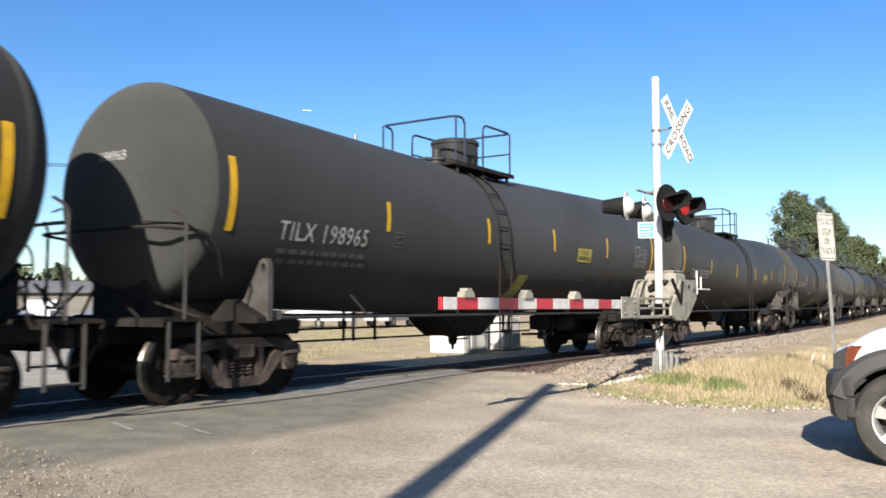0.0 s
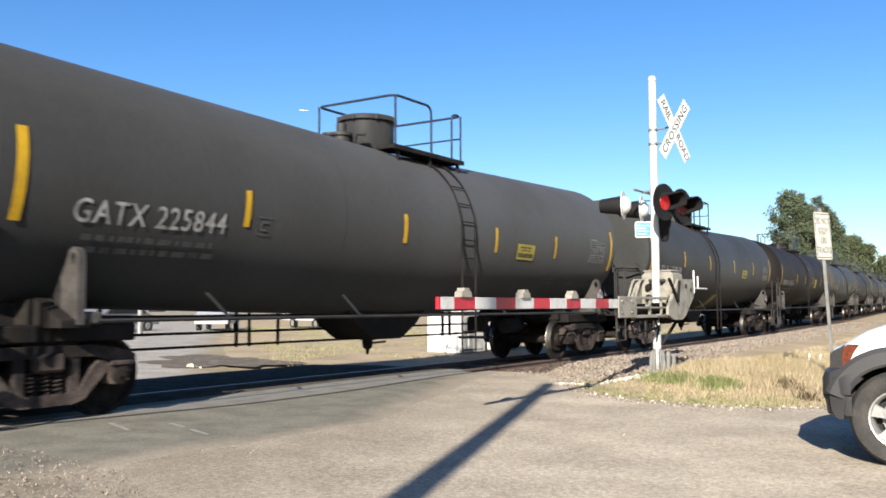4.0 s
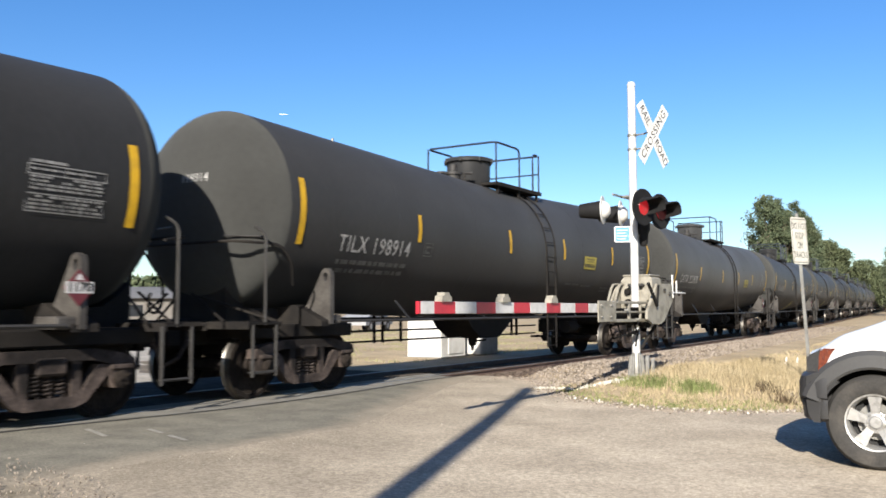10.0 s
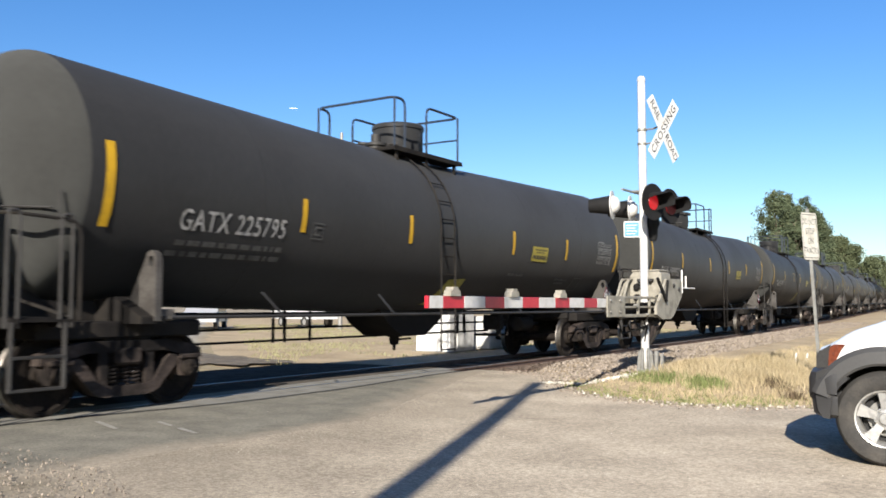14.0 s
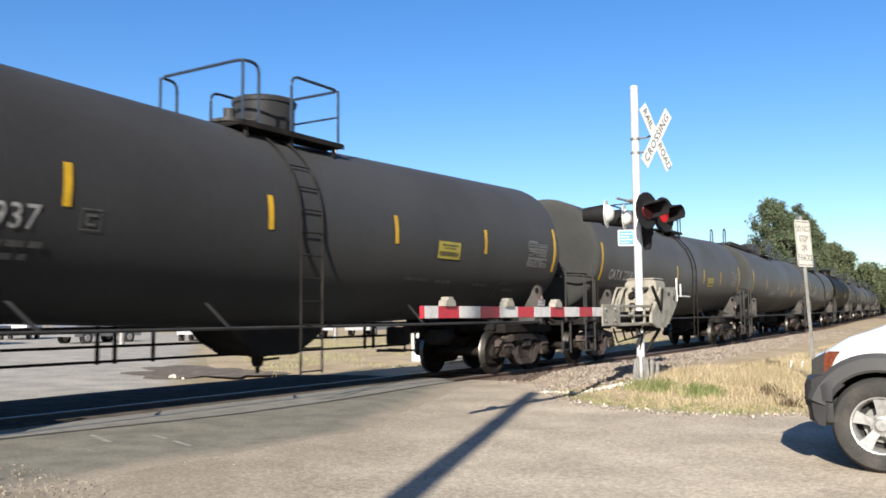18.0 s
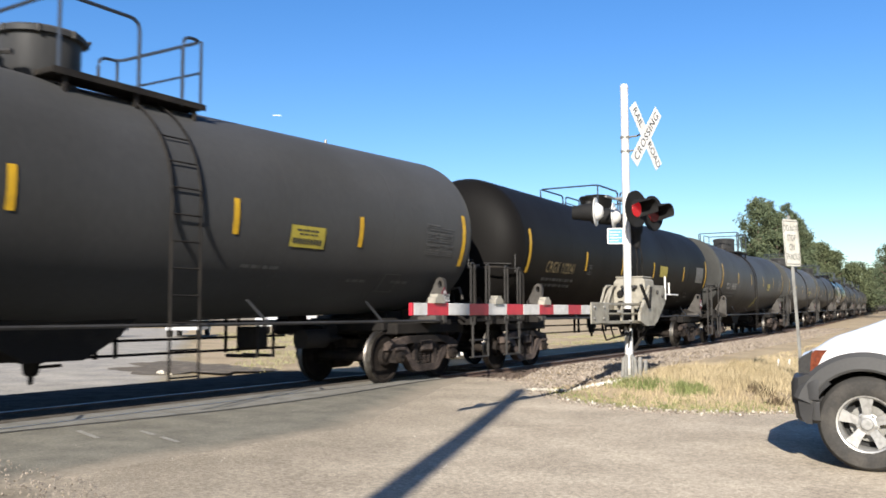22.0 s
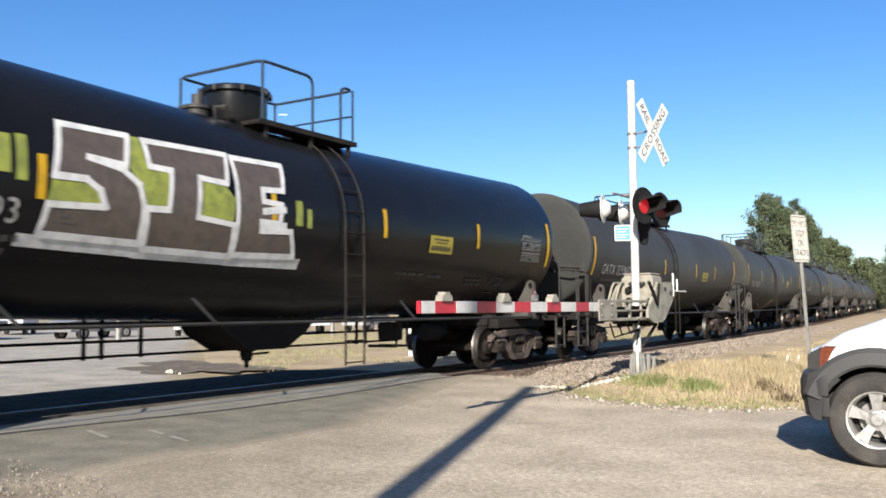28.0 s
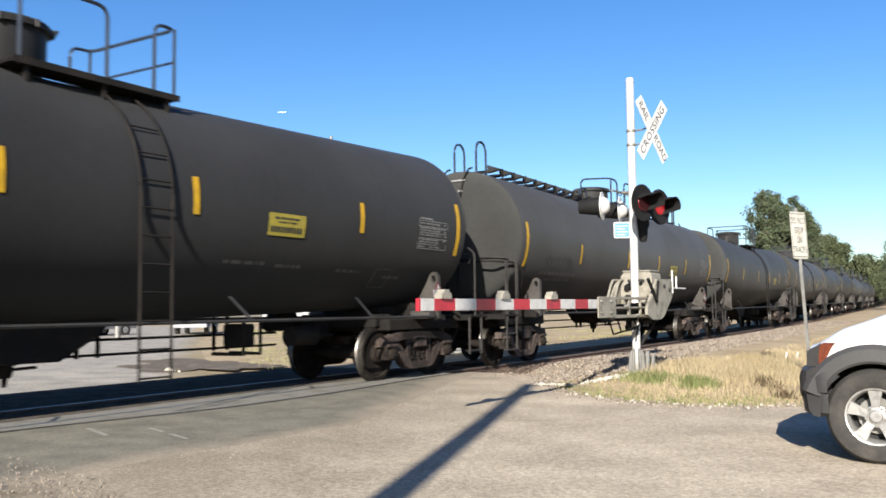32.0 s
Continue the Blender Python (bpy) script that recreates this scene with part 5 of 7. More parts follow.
    if spec["patch"]:
        bm = bmesh.new()
        rows = [[(spec.get("patch_u", -0.46) + (0.16 * i / 4 + (0.56 - 0.08 * i / 4) * j / 6) * spec.get("patch_k", 0.98), spec.get("patch_z", 1.16) + 0.46 * i / 4 + 0.03 * j / 6) for j in range(7)] for i in range(5)]
        flat = [p for r in rows for p in r]
        fs = [(i * 7 + j, i * 7 + j + 1, i * 7 + j + 8, i * 7 + j + 7) for i in range(4) for j in range(6)]
        laid(bm, (flat, fs), on)
        part("paint_patch", bm, "old_patch", tank, "dull yellow paint patch beside the ladder")
    # diamond placard on the trailing lug
    bm = bmesh.new()
    prism(bm, [(0, -0.2), (0.19, 0), (0, 0.2), (-0.19, 0)], 0.012, lambda u, v, w: Vector((1.452 + w, 6.93 + u, 1.5 + v)))
    plac = part("placard", bm, "placard", car, "red and white diamond hazard placard")
    bm = bmesh.new()
    laid(bm, bar(-0.17, -0.06, 0.17, 0.065), lambda u, v: Vector((1.468, 6.93 + u, 1.5 + v)))
    part("placard_panel", bm, "placard_plate", plac)
    bm = bmesh.new()
    laid(bm, lettering("1170", 0.10, 1.0, 0.006), lambda u, v: Vector((1.472, 6.93 + u * 1.1, 1.503 + v)))
    part("placard_number", bm, "dark_ink", plac)
    bm = bmesh.new()
    laid(bm, ([(-0.055, 0.085), (0.055, 0.085), (0.0, 0.165)], [(0, 1, 2)]), lambda u, v: Vector((1.468, 6.93 + u, 1.5 + v)))
    part("placard_flame", bm, "placard_plate", plac)


def graffiti(tank, drop):
    """Big sprayed block letters, brown with olive gaps and a ragged white outline, and a small tag."""
    def bent(bm, out):
        """Cuts the flat shape fine enough to follow the barrel, and lays it on."""
        bmesh.ops.triangulate(bm, faces=bm.faces[:])
        for _ in range(3):
            long = [e for e in bm.edges if e.calc_length() > 0.22]
            if long:
                bmesh.ops.subdivide_edges(bm, edges=long, cuts=1)
        bmesh.ops.triangulate(bm, faces=bm.faces[:])
        for v in bm.verts:
            v.co = on_tank(v.co.x, v.co.y, drop, out)

    def sprayed(name, poly, mat, out, label=""):
        bm = bmesh.new()
        bm.faces.new([bm.verts.new((u, v, 0)) for u, v in poly])
        bent(bm, out)
        part(name, bm, mat, tank, label)

    def stroke(name, poly, wide, out, label="", closed=True, seed=1):
        rnd = random.Random(seed)
        bm = bmesh.new()
        pts = [Vector(p) for p in poly]
        for a, b in zip(pts, pts[1:] + pts[:1] if closed else pts[1:]):
            d = (b - a).normalized() * wide * 0.45
            side = Vector((-d.y, d.x)) * 1.1
            k = rnd.uniform(0.85, 1.2)
            bm.faces.new([bm.verts.new((q.x, q.y, 0)) for q in (a - d - side * k, b + d - side, b + d + side * k, a - d + side)])
        bent(bm, out)
        part(name, bm, "spray_white", tank, label)
    five = [(-4.48, 3.28), (-3.59, 3.29), (-3.68, 2.92), (-4.16, 2.95), (-3.72, 2.87), (-3.50, 2.72), (-3.43, 2.5), (-3.41, 2.05), (-4.68, 2.08), (-4.63, 2.39), (-3.94, 2.42), (-4.02, 2.6), (-4.2, 2.70), (-4.58, 2.70)]
    bar_i = [(-3.37, 3.27), (-2.04, 3.30), (-2.12, 2.90), (-2.58, 2.92), (-2.60, 2.42), (-1.99, 2.38), (-1.96, 1.97), (-3.34, 2.0), (-3.38, 2.46), (-3.06, 2.47), (-3.02, 2.95), (-3.34, 2.96)]
    comb = [(-1.95, 3.28), (-0.96, 3.30), (-1.06, 2.92), (-1.46, 2.90), (-1.46, 2.74), (-1.10, 2.72), (-1.14, 2.46), (-1.50, 2.46), (-1.48, 2.34), (-0.90, 2.36), (-0.77, 2.02), (-1.92, 2.0)]
    for n, shape in enumerate((five, bar_i, comb)):
        sprayed("graffiti_letter", shape, "spray_brown", 0.012, "brown sprayed block letter")
        stroke("graffiti_outline", shape, 0.075, 0.018, "ragged white sprayed outline", seed=n + 3)
    for shape in ([(-4.64, 2.42), (-3.95, 2.45), (-4.06, 2.62), (-4.22, 2.68), (-4.60, 2.67)],
                  [(-3.55, 3.30), (-3.42, 3.30), (-3.38, 2.98), (-3.05, 2.94), (-3.09, 2.50), (-3.38, 2.49), (-3.46, 2.70), (-3.62, 2.90)],
                  [(-2.57, 2.88), (-2.15, 2.87), (-1.98, 2.72), (-2.0, 2.42), (-2.56, 2.45)]):
        sprayed("graffiti_fill", shape, "spray_green", 0.010, "olive green sprayed fill")
    stroke("graffiti_outline", [(-4.84, 2.0), (-3.38, 1.96), (-1.94, 1.93), (-0.66, 1.92)], 0.14, 0.008, "white sprayed underline", closed=False)
    stroke("graffiti_outline", [(-1.44, 2.60), (-1.06, 2.66)], 0.10, 0.016, "white sprayed splash", closed=False)
    stroke("graffiti_outline", [(-1.46, 2.40), (-1.04, 2.44)], 0.09, 0.016, "white sprayed splash", closed=False)
    for u0, v0, u1, v1 in ((-5.22, 2.66, -5.06, 3.06), (-5.0, 2.6, -4.88, 3.08), (-0.80, 2.46, -0.66, 2.82), (-0.56, 2.44, -0.46, 2.72)):
        sprayed("graffiti_smear", [(u0, v0), (u1, v0), (u1, v1), (u0, v1)], "spray_green", 0.008)
    bm = bmesh.new()
    vs, fs = lettering("cst", 0.42, 1.0, 0.015)
    laid(bm, ([(-5.75 + u, 3.30 + v) for u, v in vs], fs), lambda u, v: on_tank(u, v, drop, 0.014))
    part("graffiti_tag", bm, "spray_white", tank, "small white sprayed tag")["kind"] = "stuff"


STYLES = {
    "grey": dict(mat="tank_dark", drop=0.21, ends="post", top="tall", flip=1, shift=0.0, label="weathered charcoal-grey railway tank car with yellow strips"),
    "grey_turned": dict(mat="tank_dark", drop=0.21, ends="post", top="tall", flip=-1, shift=-0.22, label="charcoal tank car with an old yellow patch by its ladder"),
    "grey_late": dict(mat="tank_dark", drop=0.21, ends="post", top="tall", flip=-1, shift=0.0, label="charcoal tank car with its ladder before the manway"),
    "twin": dict(mat="tank_grey", drop=0.19, ends="twin", top="tall", flip=1, shift=0.1, label="charcoal-grey railway tank car with twin end posts"),
    "twin_turned": dict(mat="tank_dark", drop=0.19, ends="twin", top="tall", flip=-1, shift=0.0, label="charcoal tank car with twin end posts and yellow patch"),
    "brown": dict(mat="tank_brown", drop=0.12, ends="twin", top="low", flip=-1, shift=0.5, label="brownish-black weathered railway tank car"),
    "black": dict(mat="tank_black", drop=0.06, ends="twin", top="wide", flip=-1, shift=0.45, label="dull black railway tank car with yellow lettering"),
    "gloss": dict(mat="tank_gloss", drop=0.19, ends="post", top="tall", flip=1, shift=-0.15, label="glossy black railway tank car with sprayed graffiti"),
    "walk": dict(mat="tank_grey", drop=0.10, ends="hoop", top="loops", flip=1, shift=0.2, label="older charcoal tank car with a top walkway and end hoops"),
}
TEMPLATES = {}


FINE = [True]  # full fittings, or the plain set for cars that stay far down the line


def scribble(tank, drop, u0, u1, z0, z1, seed):
    """A sprayed tag: one looping white stroke that nobody can read."""
    rnd = random.Random(seed)
    pts, n = [], 90
    for i in range(n + 1):
        k = i / n
        a = k * 2 * math.pi * 5.5
        pts.append((u0 + (u1 - u0) * (k + 0.05 * math.sin(a)), (z0 + z1) / 2 + (z1 - z0) * (0.42 * math.cos(a) * (0.6 + 0.4 * math.sin(k * 17 + seed)) + 0.08 * math.sin(k * 31))))
    vs, fs = [], []
    for i, (u, z) in enumerate(pts):
        a, b = pts[max(i - 1, 0)], pts[min(i + 1, n)]
        d = Vector((b[0] - a[0], b[1] - a[1]))
        d = d.normalized() if d.length > 1e-6 else Vector((1, 0))
        w = 0.016 + 0.012 * rnd.random()
        vs += [(u - d.y * w, z + d.x * w), (u + d.y * w, z - d.x * w)]
        if i:
            fs.append((2 * i - 2, 2 * i - 1, 2 * i + 1, 2 * i))
    bm = bmesh.new()
    laid(bm, (vs, fs), lambda u, v: on_tank(u, v, drop, 0.012))
    part("sprayed_tag", bm, "letter", tank, "white sprayed scribble")


def template(style):
    s = STYLES[style]
    car = thing("tank_car", s["label"], "tank car", "cars of the train")
    tank_shell(s["mat"], s["drop"], car)
    top_fittings(car, s["drop"], s["top"], s["mat"], s["flip"], s["shift"])
    under_fittings(car, s["drop"], style != "black")
    for e in (-1, 1):
        end_fittings(car, e, s["ends"])
        build_truck(car, 6.86 if e > 0 else -7.15)
    ya = s["shift"] + (0.42 if s["flip"] > 0 else -1.2 if style == "brown" else -0.98)
    if style != "walk":
        if FINE[0]:
            ladder(car, ya, ya + 0.46, s["drop"])
    else:
        walkway_fittings(car, s["drop"])
    return car


SPACING = 18.2
# number of the car in the train: style, lettering, and 1 or 3 for a paint patch (1 to 3: the top fittings stand the other way round)
TRAIN = {-2: ("grey", "", 0), -1: ("grey", "TILX 198965", 3), 0: ("grey", "TILX 363398", 0), 1: ("grey", "TILX 362943", 1), 2: ("twin", "GATX 225844", 0),
         3: ("grey", "TILX 198938", 1), 4: ("brown", "FURX 160017", 0), 5: ("grey", "TILX 197762", 0), 6: ("grey", "TILX 191490", 0), 7: ("grey", "TILX 198914", 0),
         8: ("twin", "GATX 225808", 0), 9: ("grey", "TILX 363387", 1), 10: ("twin", "GATX 225795", 1), 11: ("grey", "TILX 198932", 0), 12: ("grey", "TILX 197547", 3),
         13: ("grey", "TILX 198937", 2), 14: ("twin", "GATX 225819", 0), 15: ("walk", "NSRX 300", 0), 16: ("twin", "GATX 225836", 0), 17: ("black", "CRGX 102041", 0),
         18: ("grey", "TILX 198928", 3), 19: ("twin", "GATX 225811", 0), 20: ("grey", "TILX 290447", 3), 21: ("gloss", "TILX 195393", 0), 22: ("twin", "GATX 225843", 1),
         23: ("grey", "TILX 191509", 1), 24: ("grey", "TILX 192491", 0), 25: ("walk", "NSRX 300", 0)}
CARS = {}
# where the yellow strips sit along the flank, and how far a car hangs back on its coupler slack
STRIPS = {-1: (-4.46, -1.3, 1.5, 4.42), 0: (-4.7, -1.25, 1.71, 4.76), 1: (-4.65, -2.23, 1.36, 4.4), 3: (-4.65, -1.75, 1.5, 4.5), 4: (-3.6, -1.0, 1.63, 4.58),
          5: (-4.58, -1.56, 1.68, 4.42), 6: (-4.71, -1.25, 1.5, 4.42), 7: (-4.68, -1.25, 1.5, 4.62), 8: (-4.65, -1.28, 1.54, 4.38), 9: (-4.68, -1.87, 1.5, 4.5),
          10: (-4.52, -1.85, 1.85, 4.45), 12: (-4.65, -1.75, 0.46, 4.48), 13: (-4.64, -1.55, 1.42, 4.42), 14: (-4.72, -1.11, 2.14, 4.53), 15: (-4.56, -1.25, 1.5, 4.1),
          16: (-4.65, -1.5, 1.63, 4.36), 17: (-4.36, -1.65, 1.25, 4.61), 18: (-4.65, -1.66, 1.5, 4.5), 20: (-4.65, -2.0, 0.0, 3.7), 21: (-4.72, -1.25, 1.36, 4.42),
          22: (-4.72, -1.78, 1.85, 4.45), 23: (-4.62, -1.75, 1.5, 4.42), 24: (-4.7, -1.25, 1.28, 4.66)}
SLACK = {-1: 0.05, 0: 0.05, 3: 0.09, 10: 0.03, 18: -0.04, 20: -0.08, 22: -0.09, 23: -0.07}


def kind_of(k):
    style, mark, patch = TRAIN.get(k, ("twin" if k % 3 == 0 else "grey", "", 0))
    turn = {0: "", 1: "_turned", 2: "_late", 3: "_late"}[patch]
    return style + turn, mark, patch in (1, 3)


def build_train():
    for k in range(-2, 43):
        style = kind_of(k)[0]
        FINE[0] = k < 28
        if (style, k < 28) not in TEMPLATES:
            CARS[k] = TEMPLATES[style, k < 28] = template(style)
        else:
            CARS[k] = copy_thing(TEMPLATES[style, k < 28], Matrix())
    for k, car in CARS.items():
        style, mark, patch = kind_of(k)
        s = STYLES[style]
        tank = next(c for c in car.children if c.name.split(".")[0] == "tank")
        gatx = mark.startswith("GATX")
        spec = dict(mark=mark, mark_at=-6.05 if gatx else -5.88, seed=k + 7, patch=patch, decal=1,
                    strips=(-4.65, -1.15, 1.85, 4.45) if gatx else ((-4.65, -1.75, 1.5, 4.5) if patch else (-4.7, -1.25, 1.5, 4.42)),
                    ink="letter_yellow" if style == "black" else ("faint" if style == "walk" else "letter"))
        if style == "brown":
            spec.update(strips=(-3.6, -1.0, 1.63, 4.55), mark_at=-5.75, squash=1.25, big_decal=1)
        if style == "black":
            spec.update(strips=(-4.23, -1.52, 1.37, 4.61), squash=0.72, plain_decal=1)
        if style == "brown":
            spec.update(end_x=0.62)
        if patch and (gatx or k in (12, 20, -1, 18)):
            spec.update(patch_u=0.0, patch_k=0.88, patch_z=1.42)
        if k == 20:
            spec.update(decal_at=2.6)
        if patch and gatx:
            spec.update(patch_u=-0.44, patch_k=1.2, patch_z=1.26)
        if k == 10:
            spec.update(mark_at=-5.78, squash=0.78)
        if k == 15:
            spec.update(end_mark="NSRX 300", end_x=-0.52, plain_decal=1, decal_at=3.25, decal_drop=0.3)
        if k == 0:
            spec.update(decal_at=3.55)
        if k == 24:
            spec.update(decal_at=2.95)
        if k in STRIPS:
            spec["strips"] = STRIPS[k]
        if mark.startswith("TILX") and k not in (0, 1, 9):
            spec["rise"] = 0.15
        if k < 31:
            markings(car, tank, s["drop"], spec)
        if k == 1:
            scribble(tank, s["drop"], -3.2, -2.2, 1.66, 2.05, 3)
        if k == 15:
            scribble(tank, s["drop"], -3.55, -2.15, 1.92, 2.30, 8)
        if patch and k in (12, 20):
            bm = bmesh.new()
            rnd = random.Random(k)
            c = spec["strips"][2] + (-0.35 if k == 12 else 0.12)
            for r in range(3):
                u = c
                while u < c + 0.25:
                    wd = rnd.uniform(0.03, 0.1)
                    laid(bm, bar(u, 2.1 + 0.08 * r, u + wd, 2.145 + 0.08 * r), lambda a, b: on_tank(a, b, s["drop"], 0.013))
                    u += wd + 0.03
            part("load_stencil", bm, "letter", tank)["kind"] = "stuff"
        if style == "brown":
            for n, (u0, u1, z0, rows) in enumerate(((0.38, 0.85, 3.07, 2), (0.12, 0.85, 2.05, 4))):
                bm = bmesh.new()
                rnd = random.Random(60 + n)
                for r in range(rows):
                    u = u0
                    while u < u1 - 0.1 * (r % 2):
                        wd = rnd.uniform(0.04, 0.16)
                        laid(bm, bar(u, z0 + 0.1 * r, u + wd, z0 + 0.038 + 0.1 * r), lambda a, b: on_tank(a, b, s["drop"], 0.013))
                        u += wd + 0.035
                part("stencil", bm, "panel_plate", tank)["kind"] = "stuff"
        if style == "gloss":
            graffiti(tank, s["drop"])


build_train()


def centre_at(k, t):
    """Where along the line the middle of car k is at t seconds."""
    lag = 0.0087 * (t - 12) ** 2 if t < 12 else 0.0035 * (t - 12) ** 2
    return SPACING * k - 14.5 * t + 34.35 - lag + SLACK.get(k, 0.0)


def car_pose(c):
    a, b = c - 7.05, c + 7.05
    pa, pb = Vector((line_x(a), a, line_z(a))), Vector((line_x(b), b, line_z(b)))
    d, mid = pb - pa, (pa + pb) / 2
    return pose(*mid, math.degrees(math.atan2(d.z, d.y)), 0, math.degrees(math.atan2(-d.x, d.y)))


# ---- crossing signal and gate ----
MAST = Vector((-5.50, 13.82, 0.19))


def turned(at, deg):
    """Places a flat part: u along its width, v up, w out of its face; deg is the way the face looks, from +x."""
    a = radians(deg)
    n, side = Vector((math.cos(a), math.sin(a), 0)), Vector((-math.sin(a), math.cos(a), 0))
    at = Vector(at)
    return lambda u, v, w=0.0: at + side * u + Vector((0, 0, v)) + n * w


FLASH_BLADES = []


def build_signal():
    sig = thing("crossing_signal", "white railway crossing signal mast with crossbuck and red lamps", "crossing signal", m=Matrix.Translation(MAST))
    bm = bmesh.new()
    lathe(bm, [(0.068, 0.2), (0.066, 4.86), (0.07, 4.86), (0.07, 4.90), (0.055, 4.94), (0.0, 4.95)], "z", seg=20)
    mast = part("mast", bm, "mast", sig)
    bm = bmesh.new()
    lathe(bm, [(0.0, -0.25), (0.14, -0.25), (0.14, -0.02), (0.10, 0.0), (0.09, 0.22), (0.08, 0.30), (0.07, 0.34)], "z", seg=16)
    part("mast_base", bm, "galv", sig, "ribbed cast mast base")
    for k in range(8):
        a = 2 * math.pi * k / 8
        bm = bmesh.new()
        prism(bm, [(0.07, 0.32), (0.125, 0.27), (0.15, 0.0), (0.15, -0.1), (0.08, -0.1)], 0.022, lambda u, v, w: Vector((u * math.cos(a) - (w - 0.011) * math.sin(a), u * math.sin(a) + (w - 0.011) * math.cos(a), v)))
        part("base_rib", bm, "galv", sig)
    for k, (x, y, w, h) in enumerate(((0.17, 0.06, 0.06, 0.30), (0.25, 0.10, 0.05, 0.25))):
        bm = bmesh.new()
        box(bm, (x, y, h / 2 - 0.06), (w, 0.07, h + 0.1), bevel=0.01)
        part("junction_box", bm, "galv", sig)
    # crossbuck, set off the mast on brackets, face towards the road
    face = turned((0.36, 0.02, 4.0), -13)
    for tilt, words, names in ((52, "RAIL  ROAD", "blade"), (-52, "CROSSING", "blade")):
        a = radians(-tilt)
        out = 0.0 if tilt > 0 else 0.012
        spin = lambda u, v: (u * math.cos(a) - v * math.sin(a), u * math.sin(a) + v * math.cos(a))
        bm = bmesh.new()
        prism(bm, [spin(u, v) for u, v in ((-0.61, -0.114), (0.61, -0.114), (0.61, 0.114), (-0.61, 0.114))], 0.006, lambda u, v, w: face(u, v, w + out))
        blade = part("crossbuck_blade", bm, "white", sig, "white crossbuck blade with black lettering")
        bm = bmesh.new()
        if tilt > 0:
            for text, off in (("RAIL", -0.37), ("ROAD", 0.37)):
                vs, fs = lettering(text, 0.135, 1.0)
                laid(bm, ([spin(u * 0.95 + off, v) for u, v in vs], fs), lambda u, v: face(u, v, out + 0.009))
        else:
            vs, fs = lettering("CROSSING", 0.135, 1.12)
            laid(bm, ([spin(u * 1.12, v) for u, v in vs], fs), lambda u, v: face(u, v, out + 0.009))
        part("blade_lettering", bm, "ink", blade)["kind"] = "stuff"
    for z in (4.02, 3.78):
        bm = bmesh.new()
        lathe(bm, [(0.066, z - 0.018), (0.08, z - 0.018), (0.08, z + 0.018), (0.066, z + 0.018)], "z", seg=18)
        tube(bm, [(0.08, 0, z), (0.2, 0.0, z), (0.34, 0.03, z + (0.05 if z > 4 else 0.1))], 0.016, 6)
        part("crossbuck_bracket", bm, "galv", sig)
    # two pairs of flashing lamps on a short arm each way
    for s, deg in ((1, -14), (-1, 193)):
        bm = bmesh.new()
        tube(bm, [(0.0, 0, 2.98), (s * 0.22, 0, 2.98)], 0.022, 8)
        tube(bm, [(s * 0.2, -0.40, 2.98), (s * 0.2, 0.40, 2.98)], 0.02, 8)
        part("lamp_arm", bm, "galv", sig)
        for j, dy in enumerate((-0.385, 0.385)):
            f = turned((0.32 if s > 0 else -0.38, dy, 2.73), deg)
            centre, n, side = f(0, 0), f(0, 0, 1) - f(0, 0), f(1, 0) - f(0, 0)

            def ring(bm, prof, seg=28):
                rows = []
                for r, h in prof:
                    rows.append([bm.verts.new(centre + n * h + side * (r * math.cos(2 * math.pi * k / seg)) + Vector((0, 0, r * math.sin(2 * math.pi * k / seg)))) for k in range(seg)])
                for a, b in zip(rows, rows[1:]):
                    ring_faces(bm, a, b)
                bm.faces.new(rows[0])
                bm.faces.new(rows[-1][::-1])
            bm = bmesh.new()
            q = 0.305 if s > 0 else 0.24
            ring(bm, [(0.1, -0.006), (q - 0.02, -0.004), (q, 0.0), (q, 0.012), (q - 0.015, 0.018), (q - 0.03, 0.012), (0.16, 0.010)])
            disc = part("lamp_background", bm, "lamp_black" if s > 0 else "white", sig, "black round lamp background" if s > 0 else "white back of a lamp background")
            bm = bmesh.new()
            ring(bm, [(0.03, -0.12), (0.08, -0.11), (0.125, -0.07), (0.15, -0.025), (0.16, -0.004)])
            part("lamp_housing", bm, "white" if s < 0 else "lamp_black", disc)
            bm = bmesh.new()
            ring(bm, [(0.13, 0.0125), (0.128, 0.015), (0.09, 0.0165), (0.05, 0.017), (0.01, 0.017)] if s > 0 else [(0.125, 0.014), (0.12, 0.03), (0.09, 0.042), (0.05, 0.048), (0.01, 0.05)])
            lit = s > 0
            part("lens", bm, "lens_lit" if lit else "lens_dark", disc, "glowing red lens" if lit else "dim red lens")
            bm = bmesh.new()
            rows = []
            for h, r, a0, a1 in (((0.0, 0.155, -60, 160), (0.12, 0.152, -45, 145), (0.32, 0.145, -25, 125)) if s > 0 else ((0.0, 0.165, -90, 270), (0.15, 0.145, -90, 270), (0.38, 0.115, -90, 270))):
                arc = [radians(a0 + (a1 - a0) * q / 18) for q in range(19)]
                rows.append(([bm.verts.new(centre + n * (h + 0.014) + side * (r * math.cos(a)) + Vector((0, 0, r * math.sin(a)))) for a in arc],
                             [bm.verts.new(centre + n * (h + 0.014) + side * ((r - 0.006) * math.cos(a)) + Vector((0, 0, (r - 0.006) * math.sin(a)))) for a in arc]))
            for (a, ai), (b, bi) in zip(rows, rows[1:]):
                for q in range(18):
                    bm.faces.new((a[q], a[q + 1], b[q + 1], b[q]))
                    bm.faces.new((ai[q + 1], ai[q], bi[q], bi[q + 1]))
            for q in range(18):
                bm.faces.new((rows[-1][0][q], rows[-1][0][q + 1], rows[-1][1][q + 1], rows[-1][1][q]))
            part("lamp_visor", bm, "lamp_black", disc)
